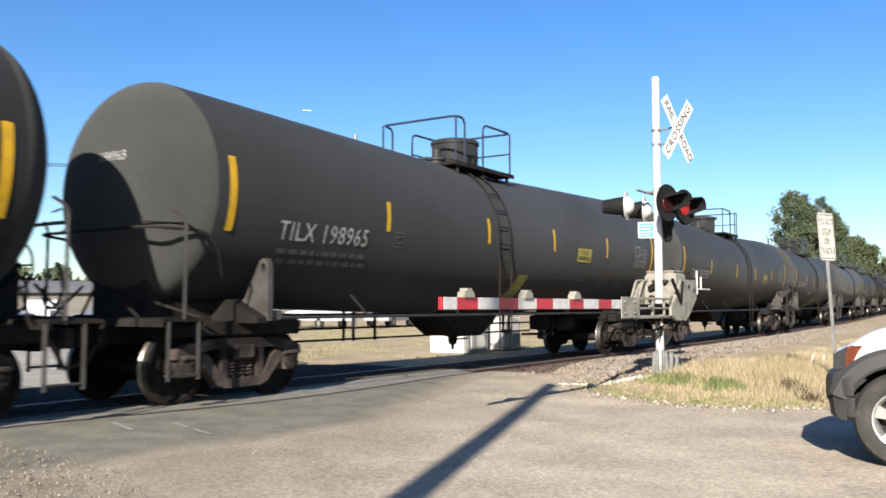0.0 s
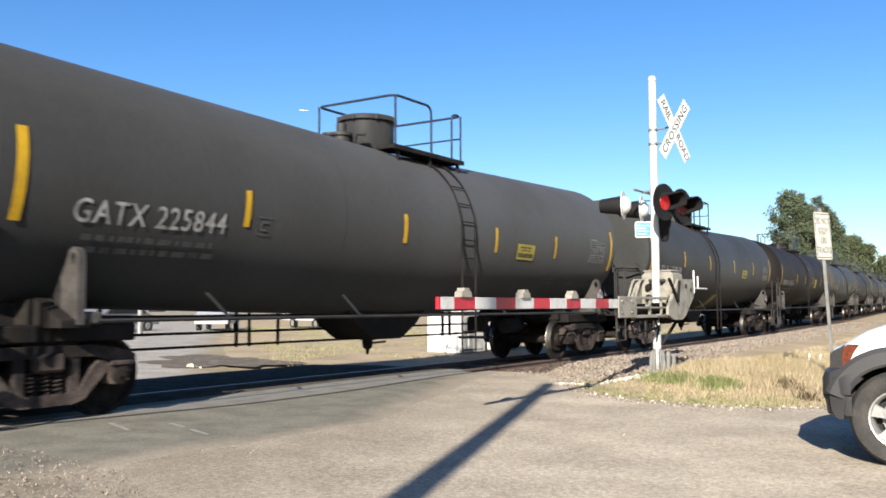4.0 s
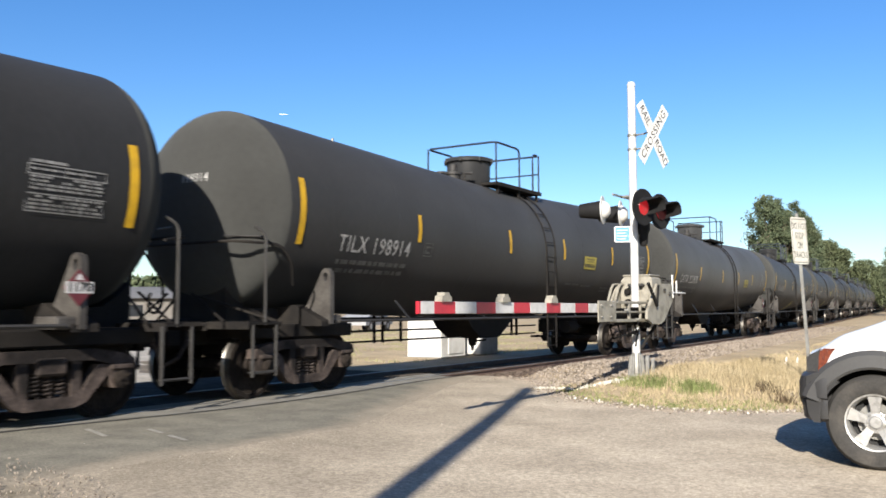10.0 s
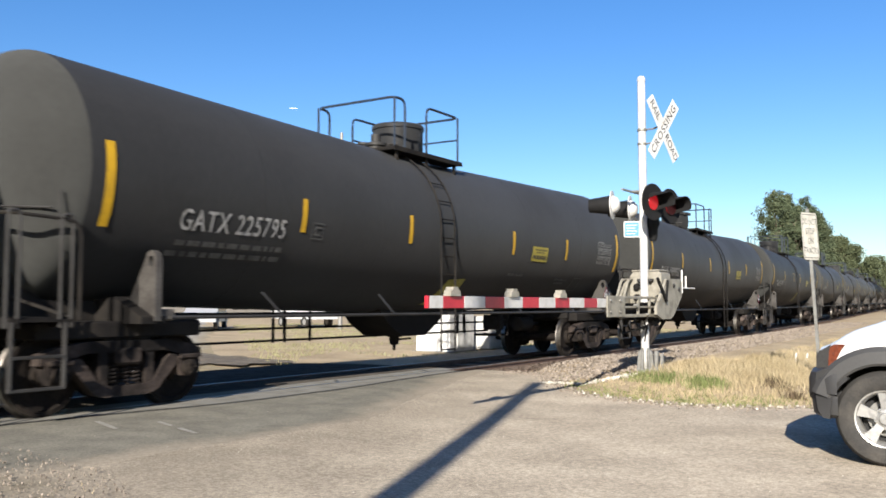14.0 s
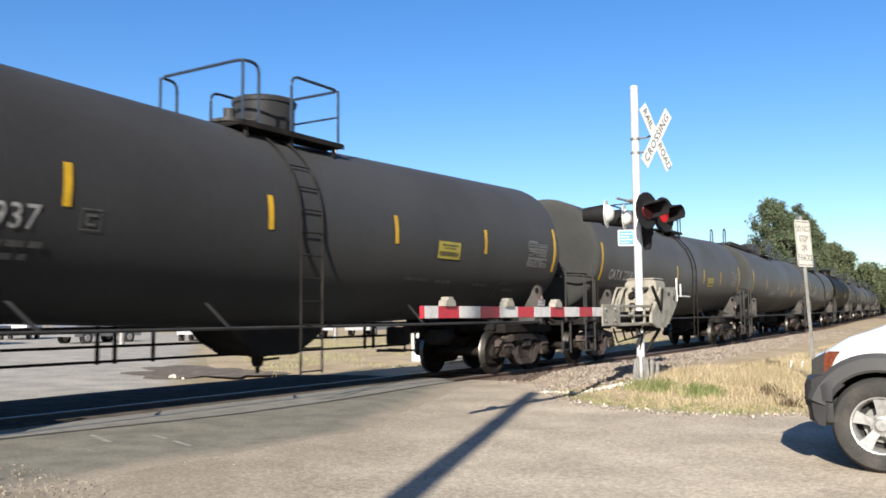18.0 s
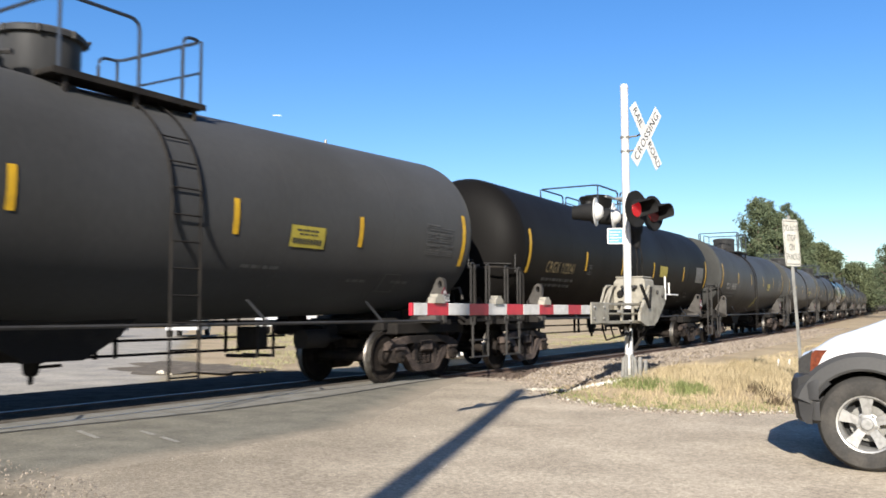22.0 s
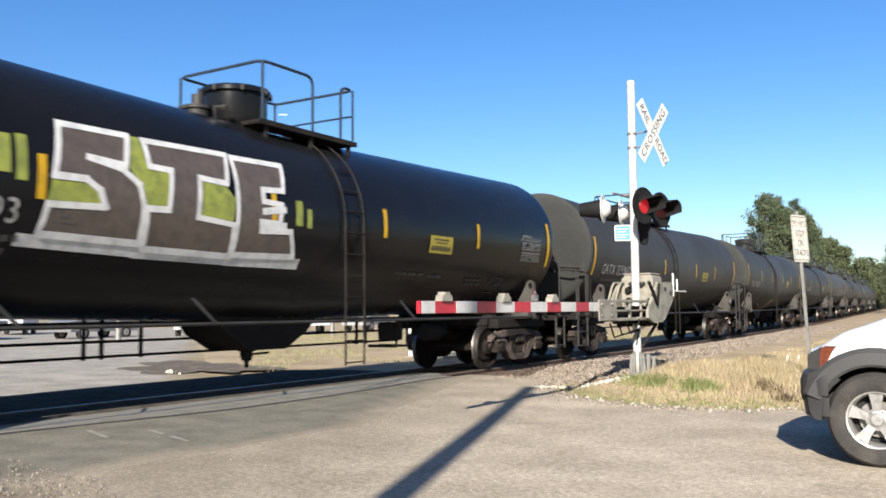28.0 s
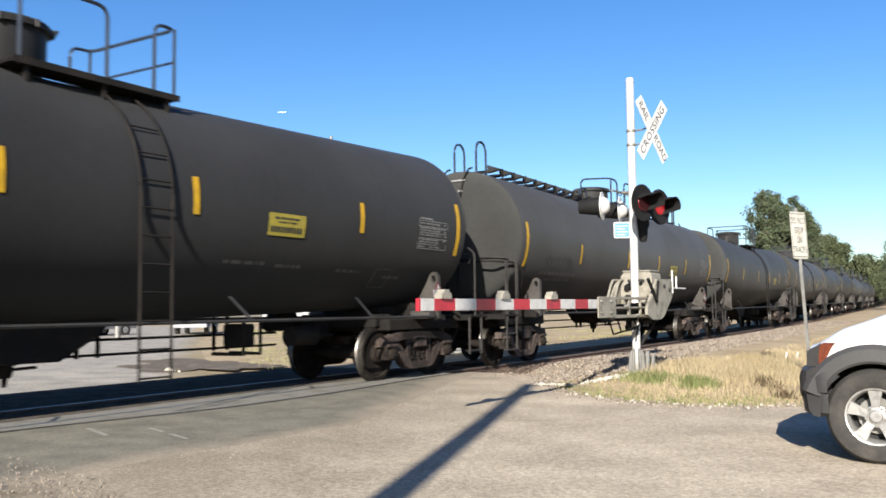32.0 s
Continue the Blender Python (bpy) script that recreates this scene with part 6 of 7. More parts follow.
            if s > 0:
                # added upright blades, not a lamp part: opening and closing imitates the flashing
                for q in range(10):
                    c = -0.1314 + 0.0292 * q
                    tall = math.sqrt(0.147 ** 2 - c * c)
                    bm = bmesh.new()
                    prism(bm, [(-0.0150, -tall), (0.0150, -tall), (0.0150, tall), (-0.0150, tall)], 0.0016, lambda u, v, w: side * u + Vector((0, 0, v)) + n * (w - 0.0008))
                    FLASH_BLADES.append((j, part("shutter_blade", bm, "blade", disc, at=Matrix.Translation(centre + n * 0.035 + side * c))))
    bm = bmesh.new()
    lathe(bm, [(0.0, 2.12), (0.05, 2.13), (0.075, 2.2), (0.08, 2.34), (0.11, 2.4), (0.11, 2.5), (0.08, 2.56), (0.0, 2.58)], "z", (0.13, 0.1, 0), 16)
    part("bell", bm, "lamp_black", sig, "black crossing bell")
    f = turned((-0.165, -0.10, 2.33), -62)
    bm = bmesh.new()
    prism(bm, [(-0.12, -0.135), (0.12, -0.135), (0.135, -0.12), (0.135, 0.12), (0.12, 0.135), (-0.12, 0.135), (-0.135, 0.12), (-0.135, -0.12)], 0.004, f)
    plate = part("notice_plate", bm, "white", sig, "small blue notice plate with white border")
    bm = bmesh.new()
    prism(bm, [(-0.118, -0.118), (0.118, -0.118), (0.118, 0.118), (-0.118, 0.118)], 0.003, lambda u, v, w: f(u, v, w + 0.005))
    part("plate_field", bm, "blue", plate)
    for i in range(4):
        bm = bmesh.new()
        laid(bm, bar(-0.095, 0.062 - i * 0.048, 0.09 - 0.04 * (i % 2), 0.072 - i * 0.048), lambda u, v: f(u, v, 0.0095))
        part("plate_line", bm, "white", plate)


def build_gate():
    gate = thing("crossing_gate", "cream crossing gate machine with its lowered red and white arm", "crossing gate", m=Matrix.Translation(MAST))
    bm = bmesh.new()
    prism(bm, [(-0.30, 0.84), (0.24, 0.84), (0.27, 1.2), (0.25, 1.58), (0.2, 1.62), (-0.24, 1.62), (-0.3, 1.55)], 0.42, lambda u, v, w: Vector((u, 0.12 + w, v)))
    body = part("machine_case", bm, "alu", gate, "dusty cream gate machine case")
    bm = bmesh.new()
    box(bm, (-0.02, 0.33, 1.635), (0.50, 0.46, 0.03), bevel=0.012)
    part("case_lid", bm, "alu", body)
    bm = bmesh.new()
    box(bm, (0.09, 0.112, 1.32), (0.2, 0.014, 0.42), bevel=0.005)
    part("case_door", bm, "alu", body)
    for x, z in ((-0.17, 1.36), (-0.17, 1.18)):
        bm = bmesh.new()
        lathe(bm, [(0.0, 0.05), (0.05, 0.055), (0.06, 0.08), (0.06, 0.12)], "y", (x, 0, z), 12)
        part("case_knob", bm, "frame", body, "dark greasy knob")
    for z in (0.95, 1.47):
        bm = bmesh.new()
        box(bm, (0.0, 0.06, z), (0.26, 0.14, 0.05), bevel=0.01)
        part("mast_clamp", bm, "fitting", gate)
    # counterweight plates, one on each side of the case
    for x in (-0.36, 0.33):
        bm = bmesh.new()
        prism(bm, [(-0.42, 1.02), (0.06, 1.49), (0.72, 1.50), (0.76, 1.44), (0.76, 1.20), (0.36, 0.88), (0.2, 0.82), (-0.18, 0.82), (-0.42, 0.9)], 0.045, lambda u, v, w: Vector((x + w, u, v)))
        plate = part("counterweight", bm, "alu", gate)
        for y, z in ((0.35, 1.38), (0.6, 1.32)):
            bm = bmesh.new()
            lathe(bm, [(0.0, x + 0.07), (0.03, x + 0.07), (0.035, x + 0.045), (0.035, x)], "x", (0, y, z), 8)
            part("weight_bolt", bm, "fitting", plate)
    # two black bars draw the dark V before the counterweight plate
    bm = bmesh.new()
    tube(bm, [(0.40, -0.44, 1.48), (0.40, -0.22, 1.28), (0.40, -0.06, 1.12)], 0.03, 6)
    part("dark_link", bm, "lamp_black", gate, "black bar of the dark V on the machine")
    bm = bmesh.new()
    tube(bm, [(0.40, -0.06, 1.12), (0.40, 0.02, 1.46)], 0.022, 6)
    part("dark_link", bm, "lamp_black", gate, "black bar of the dark V on the machine")
    # bent guard bars on the arm side
    for x, lo in ((-0.34, 0), (-0.26, 0.1)):
        bm = bmesh.new()
        tube(bm, [(x, -0.42 + lo, 1.10), (x, -0.2 + lo, 1.42), (x, -0.12 + lo, 1.48), (x, 0.1, 1.49)], 0.022, 6)
        part("guard_bar", bm, "alu", gate)
    bm = bmesh.new()
    tube(bm, [(0.36, -0.34, 1.10), (0.36, 0.14, 1.46)], 0.022, 6)
    part("guard_bar", bm, "alu", gate)
    # open channel frame that carries the arm
    for z, h in ((1.17, 0.045), (1.02, 0.03), (0.885, 0.05)):
        bm = bmesh.new()
        box(bm, (0.205, -0.62, z), (0.04, 1.62, h), bevel=0.006)
        part("channel_bar", bm, "alu", gate)
    for y, w in ((0.15, 0.10), (-0.30, 0.05), (-0.78, 0.06)):
        bm = bmesh.new()
        box(bm, (0.20, y, 1.025), (0.036, w, 0.27), bevel=0.006)
        part("channel_post", bm, "alu", gate)
    bm = bmesh.new()
    box(bm, (0.235, -1.72, 1.03), (0.02, 0.66, 0.32), bevel=0.008)
    part("arm_bracket", bm, "alu", gate)
    # dark blocks stand for the shaded gaps in the machine and its greasy gear
    for c, size in (((0.06, -0.5, 0.97), (0.16, 1.3, 0.22)), ((-0.1, -0.2, 0.86), (0.3, 0.5, 0.12)), ((0.0, 0.12, 0.80), (0.34, 0.3, 0.1)), ((0.0, -0.02, 1.02), (0.3, 0.14, 0.16))):
        bm = bmesh.new()
        box(bm, c, size, bevel=0.02)
        part("dark_linkage", bm, "frame", gate, "dark block for shaded gaps and greasy gear")
    for y, z in ((-1.95, 1.12), (-1.95, 0.95), (-1.6, 1.12), (-1.6, 0.95), (-0.95, 1.05), (-0.5, 0.9), (0.0, 0.9)):
        bm = bmesh.new()
        lathe(bm, [(0.0, 0.27), (0.018, 0.27), (0.02, 0.245), (0.02, 0.2)], "x", (0, y, z), 8)
        part("plate_bolt", bm, "galv", gate)
    for k in range(4):
        bm = bmesh.new()
        tube(bm, [(0.05 * k, -1.1 + 0.22 * k, 0.82), (0.05 * k, -0.95 + 0.2 * k, 0.60 + 0.04 * k), (0.06 + 0.02 * k, -0.5 + 0.1 * k, 0.66), (0.08, -0.1, 0.72), (0.02, -0.07, 0.45)], 0.014, 5)
        part("cable", bm, "lamp_black", gate)
    bm = bmesh.new()
    tube(bm, [(0.27, 0.2, 0.80), (0.06, 0.06, 0.40)], 0.028, 6)
    part("case_brace", bm, "frame", gate)
    for dy, z0, z1 in ((0.84, 1.26, 1.66), (1.04, 1.34, 1.56)):
        bm = bmesh.new()
        tube(bm, [(0.35, dy, z0), (0.35, dy, z1)], 0.016, 6)
        part("weight_rod", bm, "white", gate)
    bm = bmesh.new()
    tube(bm, [(0.35, 0.7, 1.35), (0.35, 1.5, 1.35)], 0.014, 6)
    part("weight_rod", bm, "white", gate)
    # the arm, band by band
    Y = [-6.52, -6.48, -6.23, -5.82, -5.38, -4.95, -4.51, -4.09, -3.64, -3.23, -2.77, -2.34, -1.86]
    cols = ["red", "white", "red", "white", "red", "white", "red", "white", "red", "white", "red", "white"]
    bm = bmesh.new()
    box(bm, (0.20, -3.95, 1.08), (0.03, 5.06, 0.08), bevel=0.004)
    arm = part("gate_arm", bm, "white", gate, "lowered gate arm with red and white bands")
    for a, b, c in zip(Y, Y[1:], cols):
        bm = bmesh.new()
        box(bm, (0.20, (a + b) / 2, 1.08), (0.042, b - a, 0.132), bevel=0.004)
        part("arm_band", bm, "arm_white" if c == "white" else c, arm)
    for y in (-6.03, -4.74, -3.46):
        bm = bmesh.new()
        prism(bm, [(-0.10, 0.0), (0.10, 0.0), (0.085, 0.06), (0.05, 0.07), (0.045, 0.10), (-0.045, 0.10), (-0.05, 0.07), (-0.085, 0.06)], 0.10, lambda u, v, w: Vector((0.15 + w, y + u, 1.146 + v)))
        lamp = part("arm_lamp", bm, "alu", arm, "small grey arm lamp")
    bm = bmesh.new()
    pts = [(0.2, y, 1.015 + 0.012 * math.sin(y * 4)) for y in np.linspace(-6.4, -1.9, 24)]
    tube(bm, pts, 0.008, 5)
    part("arm_cable", bm, "lamp_black", arm)


build_signal()
build_gate()


def build_sign():
    base = Vector((-3.04, 15.13, ground_z(-3.04, 15.13) - 0.3))
    lean = Vector((-0.13, -0.09, 3.10))
    sign = thing("road_sign", "white do-not-stop sign on a leaning steel post", "road sign", m=Matrix.Translation(base))
    bm = bmesh.new()
    along = lambda k: lean * k
    prism(bm, [(-0.042, 0), (0.042, 0), (0.042, 0.016), (0.016, 0.042), (-0.016, 0.042), (-0.042, 0.016)], 1.0, lambda u, v, w: along(w) + Vector((v, u, 0)))
    part("sign_post", bm, "post_steel", sign)
    a = radians(-26)
    n, side = Vector((math.cos(a), math.sin(a), 0)), Vector((-math.sin(a), math.cos(a), 0))
    up = (lean.normalized() + n * 0.0)
    at = along(0.855) + n * 0.04
    f = lambda u, v, w=0.0: at + side * (u * 0.63) + up * (v * 1.02) + n * w
    bm = bmesh.new()
    w, h, r = 0.305, 0.38, 0.04
    prism(bm, [(-w + r, -h), (w - r, -h), (w, -h + r), (w, h - r), (w - r, h), (-w + r, h), (-w, h - r), (-w, -h + r)], 0.004, f)
    plate = part("sign_plate", bm, "sign", sign)
    for (u0, v0, u1, v1) in ((-0.28, -0.355, 0.28, -0.343), (-0.28, 0.343, 0.28, 0.355), (-0.28, -0.343, -0.265, 0.343), (0.265, -0.343, 0.28, 0.343)):
        bm = bmesh.new()
        laid(bm, bar(u0, v0, u1, v1), lambda u, v: f(u, v, 0.0065))
        part("sign_border", bm, "ink", plate)
    for i, text in enumerate(("DO NOT", "STOP", "ON", "TRACKS")):
        bm = bmesh.new()
        vs, fs = lettering(text, 0.105, 1.0)
        laid(bm, ([(u, v + 0.23 - 0.155 * i) for u, v in vs], fs), lambda u, v: f(u, v, 0.0065))
        part("sign_word", bm, "ink", plate)["kind"] = "stuff"


build_sign()


def build_stakes():
    for x, y in ((-4.02, 17.75), (-3.86, 17.95)):
        bm = bmesh.new()
        prism(bm, [(-0.016, -0.1), (0.016, -0.1), (0.016, 0.22), (0.0, 0.24), (-0.016, 0.22)], 0.015, lambda u, v, w: Vector((x + u * 0.8 + 0.14 * v, y + u * 0.6 + w, ground_z(x, y) + v)))
        tagged(part("survey_stake", bm, "white"), "short white painted wooden survey stake", "stake", "survey stakes")


build_stakes()


# ---- the waiting car ----
def build_suv():
    """A white off-roader facing the track: built nose at x = 0, running back along +x, left side at y = 0."""
    suv = thing("suv", "white off-road car with grey bumper, waiting at the crossing", "car", m=pose(-1.71, 7.92, -0.088, 0, 0, 0))
    L, W, wheel_x, wheel_r = 4.9, 1.90, (0.61, 3.64), 0.39
    top = lambda x: 0.95 + 0.13 * smooth(0.0, 0.4, x) + 0.34 * smooth(0.1, 1.35, x)

    def low(x):
        z = 0.42
        for w in wheel_x:
            d = abs(x - w)
            if d < 0.53:
                z = max(z, 0.39 + math.sqrt(0.53 ** 2 - d * d))
        return z

    def half(x):
        return (W / 2) * (0.74 + 0.26 * smooth(-0.02, 0.42, x)) * (1 - 0.08 * smooth(4.5, 5.0, x))
    bm = bmesh.new()
    last = None
    xs = list(np.arange(0.06, 4.86, 0.06))
    for x in xs:
        zb, zt, h = low(x), top(x), half(x)
        ring = []
        for k in range(28):
            a = 2 * math.pi * k / 28
            c, s = math.cos(a), math.sin(a)
            u = h * math.copysign(abs(c) ** 0.28, c)
            v = math.copysign(abs(s) ** 0.38, s)
            z = (zb + zt) / 2 + (zt - zb) / 2 * v
            tuck = 1 - 0.10 * smooth(0.75, 1.25, z) - 0.03 * smooth(0.6, 0.35, z)
            ring.append(bm.verts.new((x, W / 2 + u * tuck, z)))
        if last:
            ring_faces(bm, last, ring)
        else:
            bm.faces.new(ring[::-1])
        last = ring
    bm.faces.new(last)
    body = part("body", bm, "car_white", suv, "white painted body", angle=50)
    # greenhouse
    bm = bmesh.new()
    sec = [(1.45, 1.10, 0.86), (2.15, 1.76, 0.70), (2.6, 1.82, 0.68), (4.5, 1.80, 0.68), (4.9, 1.12, 0.80)]
    last = None
    for x, z, h in sec:
        ring = [bm.verts.new((x, W / 2 + u * h, zz)) for u, zz in ((-1, 1.02), (-0.96, (1.02 + z) / 2), (-0.84, z - 0.05), (-0.7, z), (0.7, z), (0.84, z - 0.05), (0.96, (1.02 + z) / 2), (1, 1.02))]
        if last:
            ring_faces(bm, last, ring)
        last = ring
    part("cabin", bm, "car_white", suv)
    bm = bmesh.new()
    laid(bm, ([(2.3, 1.16), (4.4, 1.16), (4.3, 1.66), (2.5, 1.68)], [(0, 1, 2, 3)]), lambda u, v: Vector((u, W / 2 - 0.885 + 0.20 * (v - 1.05) , v)))
    part("side_window", bm, "car_glass", suv)
    # bumper, wrapped round the nose
    bm = bmesh.new()
    prof = [(0.03, 0.37), (-0.02, 0.40), (-0.035, 0.53), (-0.025, 0.56), (-0.055, 0.575), (-0.055, 0.70), (-0.035, 0.75), (0.03, 0.78), (0.08, 0.785)]
    last = None
    for i in range(33):
        k = i / 32
        # plan of the bumper from the left wheel arch round to the right
        if k < 0.28:
            q = k / 0.28
            p, nrm = Vector((0.26 - 0.20 * q, -0.01 + 0.11 * q * q, 0)), Vector((-0.35 * q, -1 + 0.3 * q, 0)).normalized()
        elif k > 0.72:
            q = (1 - k) / 0.28
            p, nrm = Vector((0.26 - 0.20 * q, W + 0.01 - 0.11 * q * q, 0)), Vector((-0.35 * q, 1 - 0.3 * q, 0)).normalized()
        else:
            q = (k - 0.28) / 0.44
            p, nrm = Vector((0.06 - 0.10 * math.sin(math.pi * q), 0.10 + (W - 0.20) * q, 0)), Vector((-1, (q - 0.5) * 1.2, 0)).normalized()
        ring = [bm.verts.new(p - nrm * d + Vector((0, 0, z))) for d, z in prof]
        ring += [bm.verts.new(p - nrm * 0.16 + Vector((0, 0, 0.76))), bm.verts.new(p - nrm * 0.16 + Vector((0, 0, 0.42)))]
        if last:
            ring_faces(bm, last, ring)
        last = ring
    part("front_bumper", bm, "plastic", suv, "dark grey plastic bumper", angle=40)
    bm = bmesh.new()
    lathe(bm, [(0.0, -0.01), (0.05, -0.01), (0.075, 0.0), (0.08, 0.03), (0.0, 0.03)], "x", (0.0, 0.22, 0.58), 16)
    part("fog_lamp", bm, "plastic", suv)
    # headlamp with amber side
    for y, s in ((0.0, 1), (W, -1)):
        bm = bmesh.new()
        prism(bm, [(0.12, 0.775), (0.125, 0.87), (0.155, 0.95), (0.205, 0.985), (0.315, 0.99), (0.275, 0.94), (0.235, 0.86), (0.215, 0.775)], 0.03, lambda u, v, w: Vector((u, y + s * (half(0.0) * 0 + W / 2 - half(u) * (1 - 0.10 * smooth(0.75, 1.25, v)) - 0.015 + w), v)))
        lamp = part("headlamp", bm, "amber", suv, "orange-red and clear headlamp")
        bm = bmesh.new()
        prism(bm, [(0.045, 0.775), (0.05, 0.87), (0.075, 0.925), (0.145, 0.96), (0.18, 0.985), (0.165, 0.92), (0.155, 0.775)], 0.03, lambda u, v, w: Vector((u, y + s * (W / 2 - half(u) * (1 - 0.10 * smooth(0.75, 1.25, v)) - 0.022 + w), v)))
        part("lamp_lens", bm, "smoke", lamp, "dull clear lens")
    bm = bmesh.new()
    prism(bm, [(0.45, 0.62), (1.45, 0.62), (1.45, 0.9), (0.45, 0.9)], 0.05, lambda u, v, w: Vector((0.0 + w, u, v)))
    part("grille", bm, "plastic", suv)
    for cx in wheel_x:
        for y, s in ((0.0, 1), (W, -1)):
            # flare following the arch
            bm = bmesh.new()
            last = None
            for i in range(29):
                a = radians(8 + 152 * i / 28)
                c, sn = math.cos(a), math.sin(a)
                wide = 0.085
                ring = [bm.verts.new((cx + (r) * c, y + s * o, 0.39 + r * sn)) for r, o in ((0.44, 0.05), (0.437, -0.035), (0.457, -0.05), (0.555, -0.042), (0.595, -0.005), (0.593, 0.06))]
                if last:
                    for q in range(5):
                        bm.faces.new((last[q], last[q + 1], ring[q + 1], ring[q]))
                last = ring
            part("wheel_flare", bm, "flare", suv, "grey wheel arch flare")
            bm = bmesh.new()
            last = None
            for i in range(21):
                a = radians(-4 + 188 * i / 20)
                ring = [bm.verts.new((cx + r * math.cos(a), y + s * o, 0.39 + r * math.sin(a))) for r, o in ((0.475, 0.02), (0.475, 0.40), (0.05, 0.40))]
                if last:
                    for q in range(2):
                        bm.faces.new((last[q], last[q + 1], ring[q + 1], ring[q]))
                last = ring
            part("arch_liner", bm, "black", suv)
            if cx < 1:
                # the bumper's side, running back to the tyre
                bm = bmesh.new()
                arc = [(cx - 0.415 * math.cos(radians(q)), 0.39 + 0.415 * math.sin(radians(q))) for q in range(-3, 40, 6)]
                prism(bm, arc + [(0.35, 0.71), (0.28, 0.775), (0.16, 0.785), (0.085, 0.75), (0.075, 0.59), (0.095, 0.43), (0.14, 0.37)], 0.06, lambda u, v, w: Vector((u, y + s * (w - 0.045 + 0.05 * smooth(0.22, 0.05, u)), v)))
                part("bumper_side", bm, "plastic", suv, "dark grey plastic bumper", angle=50)
            # wheel
            sy = lambda h: y + s * h
            bm = bmesh.new()
            prof = [(0.22, 0.02), (0.245, -0.005), (0.30, -0.018), (0.355, -0.01), (0.382, 0.02), (0.39, 0.05), (0.39, 0.20), (0.375, 0.235), (0.30, 0.25), (0.22, 0.24)]
            lathe(bm, [(r, sy(h)) for r, h in prof], "y", (cx, 0, 0.39), 48)
            wheel = part("tyre", bm, "tyre", suv, "black tyre")
            bm = bmesh.new()
            lathe(bm, [(r, sy(h)) for r, h in ((0.232, 0.004), (0.235, -0.004), (0.222, 0.0), (0.205, 0.03), (0.200, 0.10), (0.205, 0.22))], "y", (cx, 0, 0.39), 40)
            part("rim", bm, "alloy", wheel, "silver alloy rim")
            for k in range(5):
                a = radians(90 + 72 * k)
                bm = bmesh.new()
                spin = lambda u, v: (cx + u * math.cos(a) - v * math.sin(a), 0.39 + u * math.sin(a) + v * math.cos(a))

                def put(u, v, w):
                    p = spin(u, v)
                    return Vector((p[0], sy(0.012 + w + 0.02 * (1 - u / 0.21)), p[1]))
                prism(bm, [(0.05, -0.034), (0.12, -0.036), (0.212, -0.055), (0.212, 0.055), (0.12, 0.036), (0.05, 0.034)], 0.03, put)
                part("spoke", bm, "alloy", wheel)
                bm = bmesh.new()
                b2 = a + radians(36)
                lathe(bm, [(0.0, sy(0.012)), (0.011, sy(0.012)), (0.012, sy(0.03))], "y", (cx + 0.075 * math.cos(b2), 0, 0.39 + 0.075 * math.sin(b2)), 8)
                part("lug_nut", bm, "galv", wheel)
            bm = bmesh.new()
            lathe(bm, [(0.0, sy(0.005)), (0.045, sy(0.008)), (0.055, sy(0.02)), (0.092, sy(0.03)), (0.095, sy(0.06))], "y", (cx, 0, 0.39), 24)
            part("hub_cap", bm, "alloy", wheel)
            bm = bmesh.new()
            lathe(bm, [(0.0, sy(0.10)), (0.15, sy(0.10)), (0.15, sy(0.115)), (0.0, sy(0.115))], "y", (cx, 0, 0.39), 24)
            part("brake_disc", bm, "galv", wheel)
            bm = bmesh.new()
            lathe(bm, [(0.0, sy(0.14)), (0.205, sy(0.14)), (0.205, sy(0.2))], "y", (cx, 0, 0.39), 24)
            part("wheel_back", bm, "black", wheel)
    bm = bmesh.new()
    box(bm, (2.4, W / 2, 0.36), (4.2, 1.5, 0.16))
    part("underbody", bm, "black", suv)
    bm = bmesh.new()
    prism(bm, [(1.36, 0.36), (3.3, 0.36), (3.3, 0.55), (1.38, 0.55)], 0.05, lambda u, v, w: Vector((u, -0.03 + w, v)))
    part("side_cladding", bm, "flare", suv)


build_suv()


# ---- poles, trees, the far side ----
def build_pole():
    """The utility pole behind the eye, known by its long shadow over the road."""
    tip, length = Vector((-7.05, 12.95)), 9.6 / math.tan(SUN_EL)
    away = Vector((-math.sin(SUN_AZ), -math.cos(SUN_AZ)))
    base = tip - away * length
    pole = thing("utility_pole", "plain brown wooden pole that shades the road", "utility pole", m=pose(base.x, base.y, -0.1))
    bm = bmesh.new()
    lathe(bm, [(0.16, -0.3), (0.155, 2.0), (0.12, 9.55), (0.0, 9.6)], "z", seg=16)
    part("pole_shaft", bm, "pole_wood", pole)


build_pole()


